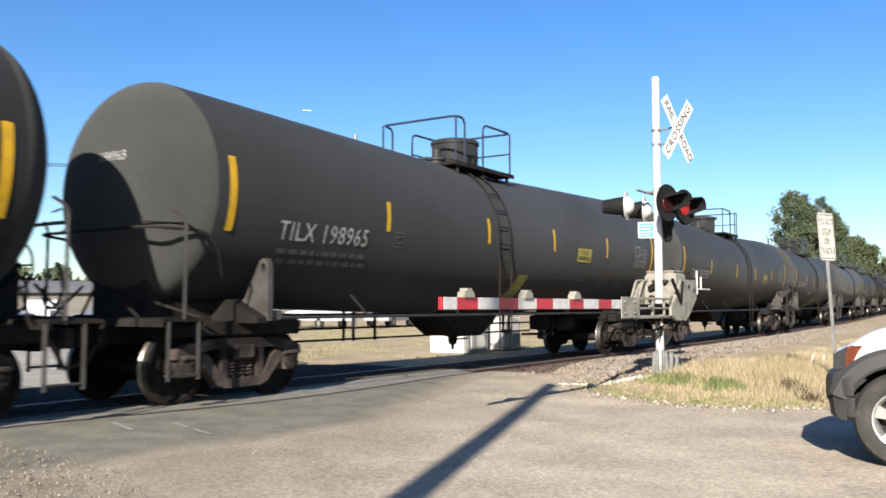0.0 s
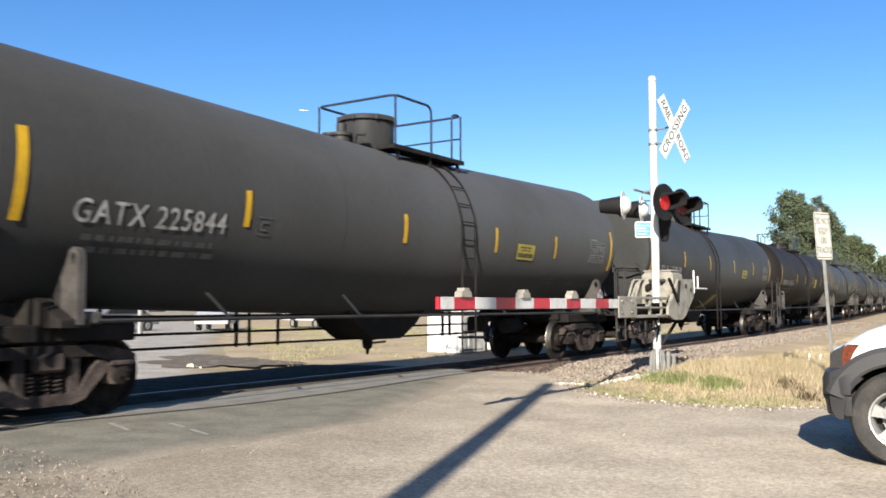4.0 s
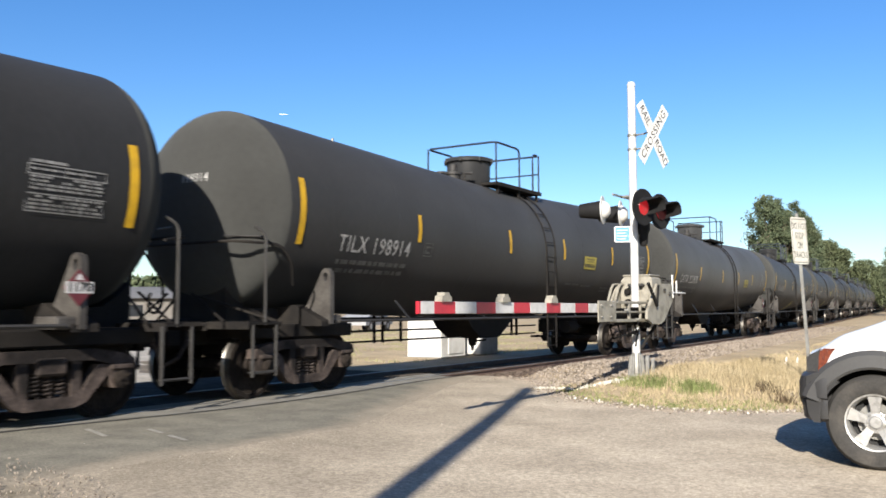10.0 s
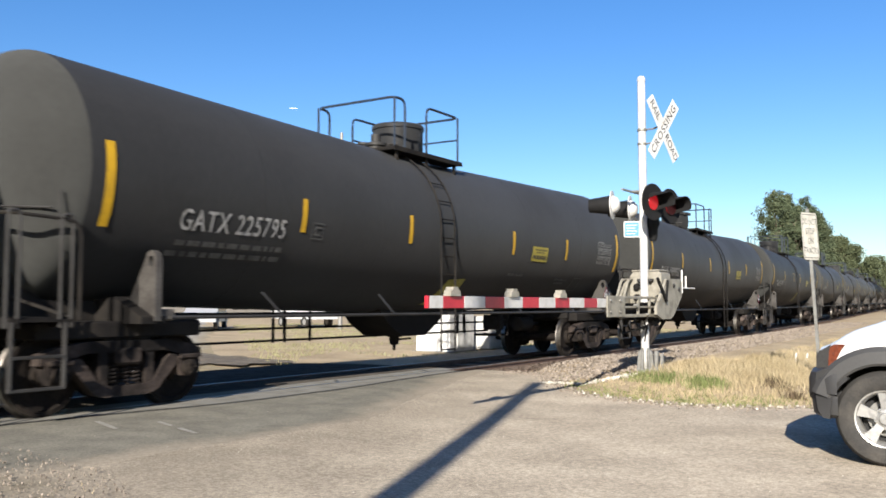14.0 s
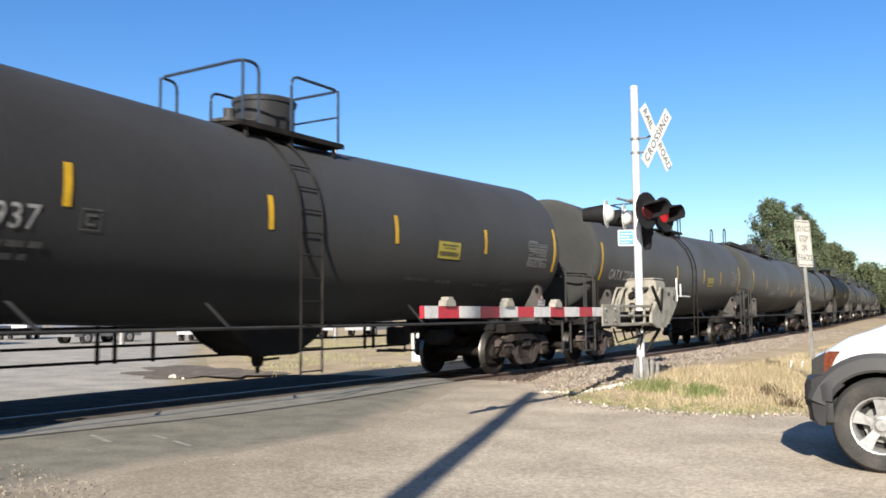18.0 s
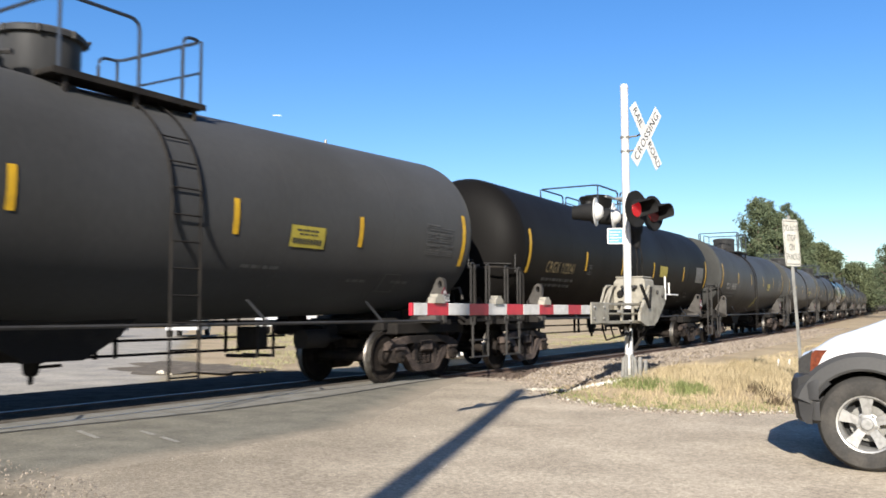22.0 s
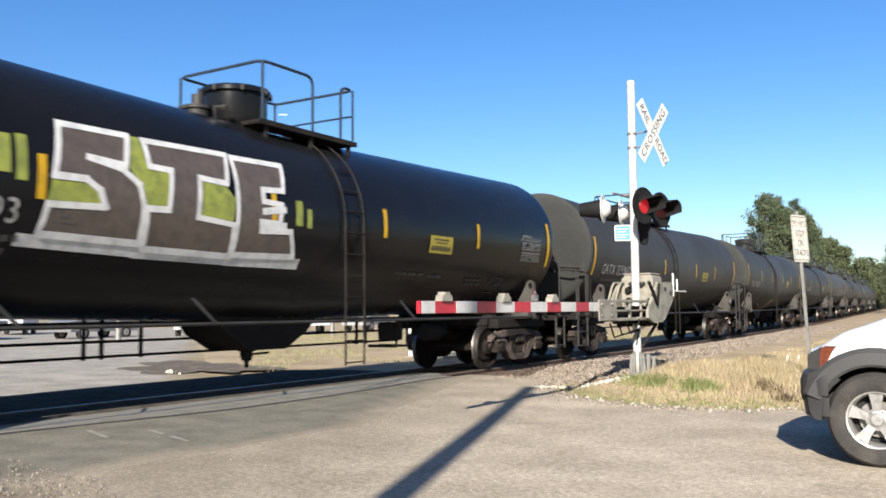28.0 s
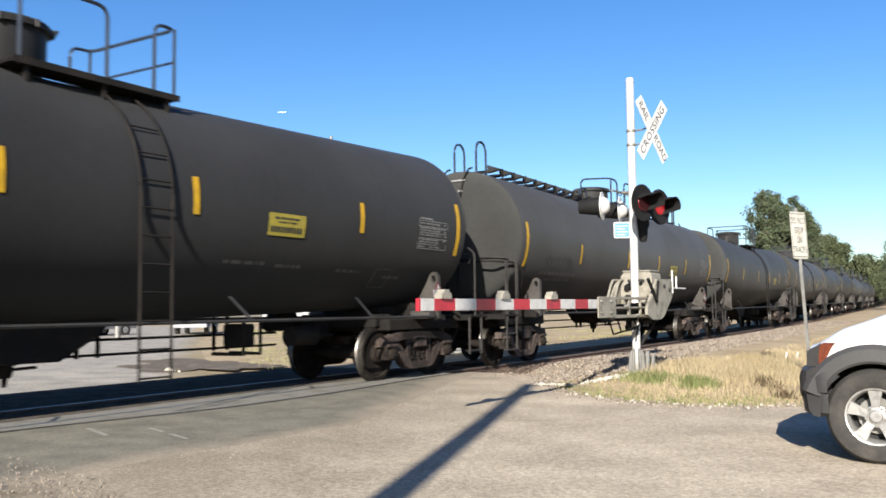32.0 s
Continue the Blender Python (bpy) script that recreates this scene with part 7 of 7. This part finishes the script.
def leaf_cloud(name, tree, mat, clumps, size, rnd, count):
    """A crown of many small leaf sprays scattered through uneven clumps."""
    verts, faces = [], []
    for n in range(count):
        c, r = clumps[n % len(clumps)]
        d = Vector((rnd.gauss(0, 0.5), rnd.gauss(0, 0.5), rnd.gauss(0.1, 0.62)))
        d = d * r if d.length < 1.5 else d.normalized() * r
        p = c + d
        a = Vector((rnd.gauss(0, 1), rnd.gauss(0, 1), rnd.gauss(0, 0.6))).normalized()
        b = a.cross(Vector((rnd.gauss(0, 1), rnd.gauss(0, 1), rnd.gauss(0, 1)))).normalized()
        s = size * rnd.uniform(0.5, 1.6)
        i = len(verts)
        verts += [p - a * s, p + b * s * 0.45, p + a * s, p - b * s * 0.45]
        faces.append((i, i + 1, i + 2, i + 3))
    me = bpy.data.meshes.new(name)
    me.from_pydata([tuple(v) for v in verts], [], faces)
    me.materials.append(M[mat])
    ob = new(name, me)
    ob.parent = tree
    tagged(ob, kind="stuff")
    return ob


def build_tree(at, height, width, mat, seed, count=2600, label="", leaf=0.0125):
    rnd = random.Random(seed)
    tree = thing("tree", label or "tall dark green tree with a ragged crown beside the track", "tree", "trees along the railway", m=pose(*at))
    bm = bmesh.new()
    bend = rnd.uniform(-0.3, 0.3)
    tube(bm, [(0, 0, -0.4), (bend * 0.2, 0, height * 0.3), (bend, 0.1, height * 0.65), (bend * 1.4, 0, height * 0.93)], [height * 0.018, height * 0.014, height * 0.008, 0.02], 8)
    far = count <= 6000
    wood = bm
    if not far:
        part("trunk", bm, "bark", tree)
    clumps = []
    n = 46
    for i in range(n):
        k = 0.25 + 0.75 * (i + rnd.random() * 0.6) / n
        spread = width * (math.sin(math.pi * min(k * 0.86 + 0.12, 1)) ** 0.75) * 0.5
        a = rnd.uniform(0, 2 * math.pi)
        out = spread * rnd.uniform(0.25, 0.95)
        c = Vector((bend * k + out * math.cos(a), out * math.sin(a), height * k))
        r = width * rnd.uniform(0.08, 0.19) * (1.15 - 0.5 * k)
        c.z = min(c.z, height - r * 0.8)
        clumps.append((c, r))
        if i % 2 == 0:
            bm = wood if far else bmesh.new()
            tube(bm, [(bend * k * 0.6, 0, height * k * 0.82), tuple(c * 0.5 + Vector((bend * k * 0.3, 0, height * k * 0.42))), tuple(c)], [0.07, 0.05, 0.02], 5)
            if not far:
                part("limb", bm, "bark", tree)
    if far:
        part("trunk", wood, "bark", tree)
    leaf_cloud("crown", tree, mat, clumps, width * leaf, rnd, count)
    return tree


def place(depth, px_side):
    """The spot at a distance ahead of the eye and so far aside, in the mean looking direction."""
    a = radians(34.0)
    return Vector((px_side * math.cos(a) - depth * math.sin(a), px_side * math.sin(a) + depth * math.cos(a), 0))


def build_trees():
    n = 0
    # the big pair, then the row along the far side of the track
    for depth, side, h, w, mat in ((112, 41.6, 15.6, 7.2, "leaf"), (118, 45.6, 16.0, 6.0, "leaf"), (114, 41.9, 12.0, 6.6, "leaf"), (112, 44.3, 13.6, 6.4, "leaf"), (116, 44.6, 15.2, 5.6, "leaf"), (119, 49.6, 14.2, 6.0, "leaf"), (150, 68.5, 11.0, 9.0, "leaf_light"), (152, 74.0, 9.2, 8.0, "leaf_light"), (158, 80.0, 8.2, 8.0, "leaf"), (165, 87.5, 12.5, 7.0, "leaf"), (130, 53.2, 13.2, 8.0, "leaf"), (138, 57.8, 15.4, 6.4, "leaf"), (120, 48.4, 15.9, 4.8, "leaf"),
                                   (126, 50.0, 12.0, 9.0, "leaf"), (150, 66.5, 12.6, 8.0, "leaf_light")):
        p = place(depth, side)
        build_tree((p.x, p.y, ground_z(p.x, p.y)), h, w, mat, 40 + n, count=13000, leaf=0.019)
        n += 1
    for i in range(5, 30):
        y = 128 + i * 11.0
        x = line_x(y) - random.uniform(10, 17)
        build_tree((x, y, ground_z(x, y)), random.uniform(13.5, 17.0) * (1 if i < 14 else 1.15), random.uniform(9, 12.5), random.choice(("leaf_light", "leaf", "leaf_light")), 80 + i, count=4500 if i > 8 else 8000, leaf=0.0165,
                   label="olive green tree in the row behind the track")
    for depth, side, h, w in ((96, 50.3, 8.2, 4.6), (104, 55.6, 9.5, 6.0), (88, 49.0, 5.0, 4.4), (150, 78.5, 9.0, 6.5)):
        p = place(depth, side)
        build_tree((p.x, p.y, ground_z(p.x, p.y)), h, w, "leaf", 200 + n, count=9000, leaf=0.0155, label="dark bushy tree beside the railway embankment")
        n += 1
    # far wood closing the view across the field
    for i in range(46):
        a = radians(46 + i * 2.3)
        d = 210 + random.uniform(-20, 30)
        x, y = -d * math.sin(a), d * math.cos(a)
        build_tree((x, y, ground_z(x, y)), random.uniform(9, 14), random.uniform(10, 15), random.choice(("leaf_light", "leaf")), 300 + i, count=700, label="distant olive tree behind the field", leaf=0.085)


build_trees()


def build_background():
    # white equipment house, and an added off-white box for its shaded right side
    hut = thing("equipment_house", "small white railway equipment house behind the track", "equipment house", m=pose(-14.95, 21.6, ground_z(-14.95, 21.6), 0, 0, 2))
    bm = bmesh.new()
    box(bm, (0, 0, 1.15), (1.2, 1.4, 2.3), bevel=0.02)
    part("house_wall", bm, "white", hut)
    bm = bmesh.new()
    prism(bm, [(-0.7, 2.3), (0.7, 2.3), (0, 2.5)], 1.6, lambda u, v, w: Vector((u, w - 0.8, v)))
    part("house_roof", bm, "galv", hut)
    bm = bmesh.new()
    box(bm, (0.61, 0.1, 1.05), (0.03, 0.8, 1.9), bevel=0.005)
    part("house_door", bm, "white", hut)
    bm = bmesh.new()
    box(bm, (0, 0, -0.04), (1.4, 1.6, 0.12))
    part("house_footing", bm, "concrete", hut)
    cab = thing("signal_cabinet", "off-white box standing for the shaded side of the equipment house", "cabinet", m=pose(-14.4, 23.2, ground_z(-14.4, 23.2), 0, 0, 2))
    bm = bmesh.new()
    box(bm, (0, 0, 0.52), (0.7, 1.1, 1.0), bevel=0.02)
    part("cabinet_body", bm, "arm_white", cab)
    bm = bmesh.new()
    box(bm, (0.36, 0, 0.52), (0.02, 0.98, 0.88), bevel=0.005)
    part("cabinet_door", bm, "arm_white", cab)
    # cars parked on the far side of the field
    for i, (x, y, turn, kind) in enumerate(((-42, 28, 8, 0), (-46, 22.3, -62, 1), (-40.5, 33.8, 40, 0), (-47, 17.2, 12, 0), (-38.5, 40, 75, 1), (-51, 12.8, -20, 1), (-37.6, 46, 15, 0), (-55, 31, 50, 1))):
        build_parked(x * 0.98, y * 0.98, turn, kind)
    # poles with wires and a low building across the field
    tops = []
    for x, y, h in ((-58.0, -6.0, 10.6), (-32.7, 23.0, 9.3), (-31.9, 35.9, 11.0)):
        pole = thing("utility_pole", "slim weathered utility pole across the field", "utility pole", "poles across the field", m=pose(x, y, ground_z(x, y)))
        bm = bmesh.new()
        lathe(bm, [(0.13, -0.3), (0.12, 2.0), (0.085, h - 0.05), (0.0, h)], "z", seg=10)
        part("pole_shaft", bm, "galv", pole)
        bm = bmesh.new()
        box(bm, (0, 0, h - 1.9), (0.9, 0.08, 0.08), bevel=0.01)
        part("crossarm", bm, "pole_wood", pole)
        tops.append(Vector((x, y, ground_z(x, y) + h - 1.84)))
    wires = thing("overhead_wires", "thin dark overhead wires between the poles", "wires", m=Matrix())
    for a, b in zip(tops, tops[1:]):
        for off in (-0.38, 0.38):
            bm = bmesh.new()
            tube(bm, [a.lerp(b, k / 12) + Vector((off, 0, -1.6 * (k / 12) * (1 - k / 12))) for k in range(13)], 0.018, 5)
            part("wire", bm, "lamp_black", wires)
    hall = thing("store_building", "low tan building with a grey roof across the field", "building", m=pose(-86, 56, ground_z(-86, 56), 0, 0, -32))
    bm = bmesh.new()
    box(bm, (0, 0, 1.4), (12, 50, 2.8), bevel=0.05)
    part("building_wall", bm, "wall", hall)
    bm = bmesh.new()
    prism(bm, [(-6.6, 2.8), (6.6, 2.8), (0, 4.2)], 51, lambda u, v, w: Vector((u, w - 25.5, v)))
    part("building_roof", bm, "roof", hall)
    for y in range(-20, 21, 5):
        bm = bmesh.new()
        box(bm, (6.02, y, 1.5), (0.08, 1.6, 1.2))
        part("building_window", bm, "car_glass", hall)


PARKED = {}


def build_parked(x, y, turn, kind):
    m = pose(x, y, ground_z(x, y), 0, 0, turn)
    if kind in PARKED:
        return copy_thing(PARKED[kind], m)
    car = thing("parked_car", "light-coloured car parked across the field" if kind == 0 else "light-coloured pickup parked across the field", "car", "cars parked across the field", m=m)
    PARKED[kind] = car
    bm = bmesh.new()
    line = [(-2.2, 0.4), (2.2, 0.4), (2.25, 0.8), (1.5, 0.95), (0.9, 1.42), (-0.9, 1.46), (-1.6, 1.0), (-2.2, 0.92)] if kind == 0 else [(-2.7, 0.5), (2.6, 0.5), (2.65, 1.0), (1.5, 1.12), (0.9, 1.78), (-0.5, 1.8), (-0.6, 1.15), (-2.7, 1.15)]
    prism(bm, line, 1.8, lambda u, v, w: Vector((w - 0.9, u, v)))
    part("car_body", bm, "car_far", car)
    bm = bmesh.new()
    win = [(0.86, 1.36), (1.3, 1.0), (-1.4, 1.0), (-0.9, 1.38)] if kind == 0 else [(0.86, 1.7), (1.3, 1.2), (-0.45, 1.2), (-0.45, 1.7)]
    prism(bm, win, 1.82, lambda u, v, w: Vector((w - 0.91, u, v)))
    part("car_window", bm, "car_glass", car)
    for yy in (-1.4, 1.4):
        for xx in (-0.8, 0.8):
            bm = bmesh.new()
            lathe(bm, [(0.0, -0.11), (0.33, -0.11), (0.34, 0.11), (0.0, 0.11)], "x", (xx, yy, 0.33), 14)
            wheel = part("car_wheel", bm, "tyre", car)
            bm = bmesh.new()
            lathe(bm, [(0.0, -0.13), (0.17, -0.125), (0.2, -0.1), (0.2, 0.1), (0.17, 0.125), (0.0, 0.13)], "x", (xx, yy, 0.33), 12)
            part("hub_cap", bm, "alloy", wheel)
    return car


build_background()


def build_contrail():
    bm = bmesh.new()
    lathe(bm, [(0.0, -12), (0.6, -10), (0.8, 0), (0.6, 9), (0.0, 12)], "x", seg=10)
    a = radians(34.0)
    d, aside, up = 2200.0, -421.0, 512.0
    at = Vector((aside * math.cos(a) - d * math.sin(a), aside * math.sin(a) + d * math.cos(a), up))
    ob = part("contrail", bm, "cloud", at=pose(*at, 0, 2, 34))
    tagged(ob, "short white contrail streak high in the clear sky", "contrail")


build_contrail()


# ---- grass, weeds and loose stones ----
def blades(name, spots, mat, label, tall, wide, rnd):
    verts, faces = [], []
    for x, y, k in spots:
        z = ground_z(x, y) - 0.02
        for _ in range(3):
            a = rnd.uniform(0, 2 * math.pi)
            h = tall * k * rnd.uniform(0.5, 1.25)
            lean = h * rnd.uniform(0.15, 0.7)
            b = rnd.uniform(0, 2 * math.pi)
            px, py = x + rnd.uniform(-0.05, 0.05), y + rnd.uniform(-0.05, 0.05)
            dx, dy = wide * math.cos(a), wide * math.sin(a)
            i = len(verts)
            mx, my = px + lean * 0.4 * math.cos(b), py + lean * 0.4 * math.sin(b)
            verts += [(px - dx, py - dy, z), (px + dx, py + dy, z), (mx + dx * 0.7, my + dy * 0.7, z + h * 0.6), (mx - dx * 0.7, my - dy * 0.7, z + h * 0.6), (px + lean * math.cos(b), py + lean * math.sin(b), z + h)]
            faces += [(i, i + 1, i + 2, i + 3), (i + 3, i + 2, i + 4)]
    me = bpy.data.meshes.new(name)
    me.from_pydata(verts, [], faces)
    me.materials.append(M[mat])
    return tagged(new(name, me), label, "grass", kind="stuff")


def build_growth():
    rnd = random.Random(5)
    dry, green = [], []
    while len(dry) < 42000:
        x, y = rnd.uniform(-8.4, 9.0), 11.2 + 22 * rnd.random() ** 1.5
        d = off_line(x, y)
        if y < edge_y(x) + 0.05 or d < 3.5 or (x < -5.0 and y > 13.25 + 0.4 * noise.noise((x * 2, y * 2, 6)) and d < 5.4):
            continue
        near = smooth(0, 1.2, y - edge_y(x))
        patch = noise.noise((x * 0.5, y * 0.5, 9))
        if patch < -0.12 and rnd.random() < 0.85:
            continue
        if d < 5.0 and rnd.random() < 0.8:
            continue
        dry.append((x, y, 0.35 + 0.65 * near))
        lush = noise.noise((x * 0.8 + 7, y * 0.8, 2))
        if lush > 0.25 and rnd.random() < 0.12 or (y < edge_y(x) + 1.1 and x < -1.0 and rnd.random() < 0.30):
            green.append((x, y, 0.5 + 0.3 * near))
    tuft = []
    while len(tuft) < 5200:
        x, y = rnd.gauss(-4.2, 0.8), rnd.gauss(14.9, 0.75)
        if y > edge_y(x) + 1.2 and x > -5.3 and rnd.random() < 0.55 + noise.noise((x * 1.3, y * 1.3, 8)):
            tuft.append((x, y, rnd.uniform(0.6, 1.1)))
    brush = []
    for cx, cy, r, n in ((-3.38, 13.6, 0.07, 90), (-3.22, 13.3, 0.05, 45), (-2.9, 12.75, 0.05, 40), (-3.9, 15.6, 0.12, 70)):
        brush += [(rnd.gauss(cx, r), rnd.gauss(cy, r), rnd.uniform(0.5, 1.1)) for _ in range(n)]
    blades("dead_brush", brush, "brush", "low dark dead brush in the dry grass", 0.14, 0.012, rnd)
    while len(tuft) < 11500:
        x, y = rnd.gauss(-3.9, 1.3), rnd.gauss(16.4, 1.5)
        if y > edge_y(x) + 1.6 and off_line(x, y) > 5.6 and noise.noise((x * 0.7, y * 0.7, 21)) > -0.15:
            tuft.append((x, y, rnd.uniform(0.6, 1.2)))
    blades("tall_dry_grass", tuft, "grass", "taller golden dry grass beside the crossing", 0.2, 0.005, rnd)
    while len(green) < 5200:
        x = rnd.uniform(-7.4, 1.5)
        y = edge_y(x) + abs(rnd.gauss(0.1, 0.38))
        if noise.noise((x * 0.9, y * 0.9, 12)) > -0.25:
            green.append((x, y, 0.5))
    for _ in range(420):
        x, y = rnd.gauss(-5.15, 0.24), rnd.gauss(13.4, 0.17)
        green.append((x, y, 1.0))
    for cx, cy in ((-4.14, 12.85), (-4.3, 13.05), (-4.9, 13.1)):
        for _ in range(110):
            green.append((rnd.gauss(cx, 0.12), rnd.gauss(cy, 0.12), 1.4))
    blades("dry_grass", dry, "grass", "short dry straw grass beside the crossing", 0.085, 0.0045, rnd)
    blades("green_weeds", green, "green_grass", "green weeds round the mast and road edge", 0.105, 0.007, rnd)
    far = []
    while len(far) < 11000:
        x, y = rnd.uniform(-44, -13.6), rnd.uniform(13.4, 46)
        if off_line(x, y) > -3.2 or y < 13.4 + 0.86 * max(-x - 15.0, 0) + 0.6 or noise.noise((x * 0.3, y * 0.3, 1)) < -0.05 or (abs(x + 15.4) < 1.3 and abs(y - 21.6) < 2.4):
            continue
        far.append((x, y, rnd.uniform(0.4, 1.1)))
    blades("field_grass", far, "grass_far", "sparse dry grass in the field behind the track", 0.12, 0.008, rnd)
    verge = []
    while len(verge) < 5200:
        x, y = rnd.uniform(-8.6, -4.6), rnd.uniform(1.0, 4.2)
        if y < 3.95 - 0.42 * max(x + 6.4, 0) + 0.3 * noise.noise((x * 2, y * 2, 14)) and noise.noise((x * 1.5, y * 1.5, 4)) > -0.12:
            verge.append((x, y, rnd.uniform(0.3, 0.7)))
    blades("verge_grass", verge, "grass", "short dry grass on the gravel verge", 0.13, 0.005, rnd)
    blades("verge_brush", [(x, y, k * 0.7) for x, y, k in verge if noise.noise((x * 1.1, y * 1.1, 31)) > 0.16], "brush", "dark dead stubble on the gravel verge", 0.14, 0.006, rnd)


build_growth()


def build_stones():
    """Ballast stones on the shoulder and the loose chips along the road edge."""
    rnd = random.Random(11)
    shape = [Vector((math.cos(a) * math.cos(b), math.sin(a) * math.cos(b), math.sin(b))) for b in (-0.5, 0.5) for a in (0, 1.7, 3.3, 4.9)] + [Vector((0, 0, 1)), Vector((0, 0, -1))]
    quads = [(0, 1, 5, 4), (1, 2, 6, 5), (2, 3, 7, 6), (3, 0, 4, 7), (4, 5, 8), (5, 6, 8), (6, 7, 8), (7, 4, 8)]

    def heap(name, spots, label, mat):
        verts, faces = [], []
        for x, y, z, s in spots:
            i = len(verts)
            turn = Euler((rnd.uniform(0, 6), rnd.uniform(0, 6), rnd.uniform(0, 6))).to_matrix()
            k = Vector((rnd.uniform(0.6, 1.3), rnd.uniform(0.6, 1.3), rnd.uniform(0.4, 0.9))) * s
            for v in shape:
                verts.append(tuple(turn @ Vector((v.x * k.x, v.y * k.y, v.z * k.z)) + Vector((x, y, z))))
            faces += [tuple(a + i for a in f) for f in quads]
        me = bpy.data.meshes.new(name)
        me.from_pydata(verts, [], faces)
        me.materials.append(M[mat])
        return tagged(new(name, me), label, "gravel", kind="stuff")
    spots, rusty = [], []
    for _ in range(22000):
        y = 14.2 + 40 * rnd.random() ** 1.7
        d = 0.95 + 3.6 * rnd.random() ** 1.3
        x = line_x(y) + d
        z = line_z(y) - (0.45 if d > 3.4 else 0.10 if d < 1.3 else 0.10 + 0.03 * (d - 1.3) / 0.45 if d < 1.75 else 0.13 + 0.23 * (d - 1.75) / 1.35)
        (rusty if d < 1.75 + 0.3 * noise.noise((y * 0.6, 2, 2)) else spots).append((x, y, max(z, ground_z(x, y)) + 0.008, rnd.uniform(0.014, 0.036)))
    heap("ballast_stones", spots, "crushed grey-brown ballast stones on the track shoulder", "stone")
    heap("rusty_stones", rusty, "rust-brown ballast stones beside the rail", "rust_stone")
    spots = []
    for _ in range(2200):
        x = rnd.uniform(-8.4, 1.5)
        y = edge_y(x) + rnd.gauss(0.0, 0.16)
        spots.append((x, y, max(ground_z(x, y), road_z(x, y)) + 0.004, rnd.uniform(0.006, 0.022)))
    for _ in range(500):
        x, y = rnd.gauss(-6.6, 0.7), rnd.gauss(13.9, 0.22)
        spots.append((x, y, ground_z(x, y) + 0.02, rnd.uniform(0.015, 0.045)))
    heap("edge_gravel", spots, "pale gravel chips along the road edge", "stone")
    spots = []
    for _ in range(260):
        k = rnd.random()
        x, y = -6.85 + 1.3 * k + rnd.gauss(0, 0.03), 12.75 + 0.75 * k + rnd.gauss(0, 0.07)
        spots.append((x, y, max(ground_z(x, y), road_z(x, y)) + 0.02, rnd.uniform(0.012, 0.03)))
    for _ in range(110):
        x = rnd.uniform(-6.0, -1.5)
        y = edge_y(x) + rnd.gauss(0.05, 0.14)
        spots.append((x, y, max(ground_z(x, y), road_z(x, y)) + 0.006, rnd.uniform(0.012, 0.028)))
    for _ in range(160):
        x, y = rnd.uniform(-8, 2), rnd.uniform(3.5, 10.5)
        spots.append((x, y, max(ground_z(x, y) + 0.03, road_z(x, y)) + 0.002, rnd.uniform(0.004, 0.010)))
    heap("pale_chips", spots, "pale stone chips along the grass and on the road", "pale_stone")
    spots = []
    for _ in range(6):
        x, y = rnd.gauss(-15.6, 0.6), rnd.gauss(12.2, 0.10)
        spots.append((x, y, ground_z(x, y) + 0.06, rnd.uniform(0.03, 0.08)))
    heap("broken_concrete", spots, "broken white concrete pieces behind the track", "pale_stone")
    spots = []
    for _ in range(2600):
        x, y = rnd.uniform(-8.6, -3.4), rnd.uniform(2.2, 4.3)
        if y < 4.1 - 1.6 * smooth(-6.2, -3.0, x):
            spots.append((x, y, road_z(x, y) + 0.03, rnd.uniform(0.004, 0.013)))
    heap("verge_gravel", spots, "loose gravel on the near verge", "stone")


build_stones()


# ---- what moves ----
def motions():
    for k, car in CARS.items():
        walk(car, [(t, car_pose(centre_at(k, t))) for t in np.arange(0, 32.01, 1.0)])
    # the added blades before the two road-side lamps open in turn, as flashes
    beat, start = 0.5945, 6.95
    for j, blade in FLASH_BLADES:
        at = blade.matrix_basis.translation.copy()
        rows = []
        for i in range(-13, 44):
            a, b = start + beat * i, start + beat * (i + 1)
            turn = 35.0 if (i % 2 == 0) == (j == 1) else 0.0
            rows += [(t, pose(*at, 0, 0, turn)) for t in (max(a + 0.03, 0.0), min(b - 0.03, 32.0)) if a < 32.0 and b > 0.0]
        walk(blade, rows)
    # the wheelsets roll: turning forward as the cars run towards -y
    step = 0.04
    rate = math.degrees(14.5 / 0.457)
    rows = [(t, math.degrees(0) + rate * t) for t in np.arange(0, 32.01, step)]
    shared = {}
    for k, car in CARS.items():
        if k > 27:
            continue
        for ob in car.children_recursive:
            if ob.name.split(".")[0] != "wheelset":
                continue
            place = tuple(round(c, 3) for c in ob.matrix_basis.translation)
            if place not in shared:
                walk(ob, [(t, pose(*place, a, 0, 0)) for t, a in rows])
                shared[place] = ob.animation_data
            else:
                ob.rotation_mode = "QUATERNION"
                ob.animation_data_create()
                ob.animation_data.action = shared[place].action
                ob.animation_data.action_slot = shared[place].action_slot


motions()
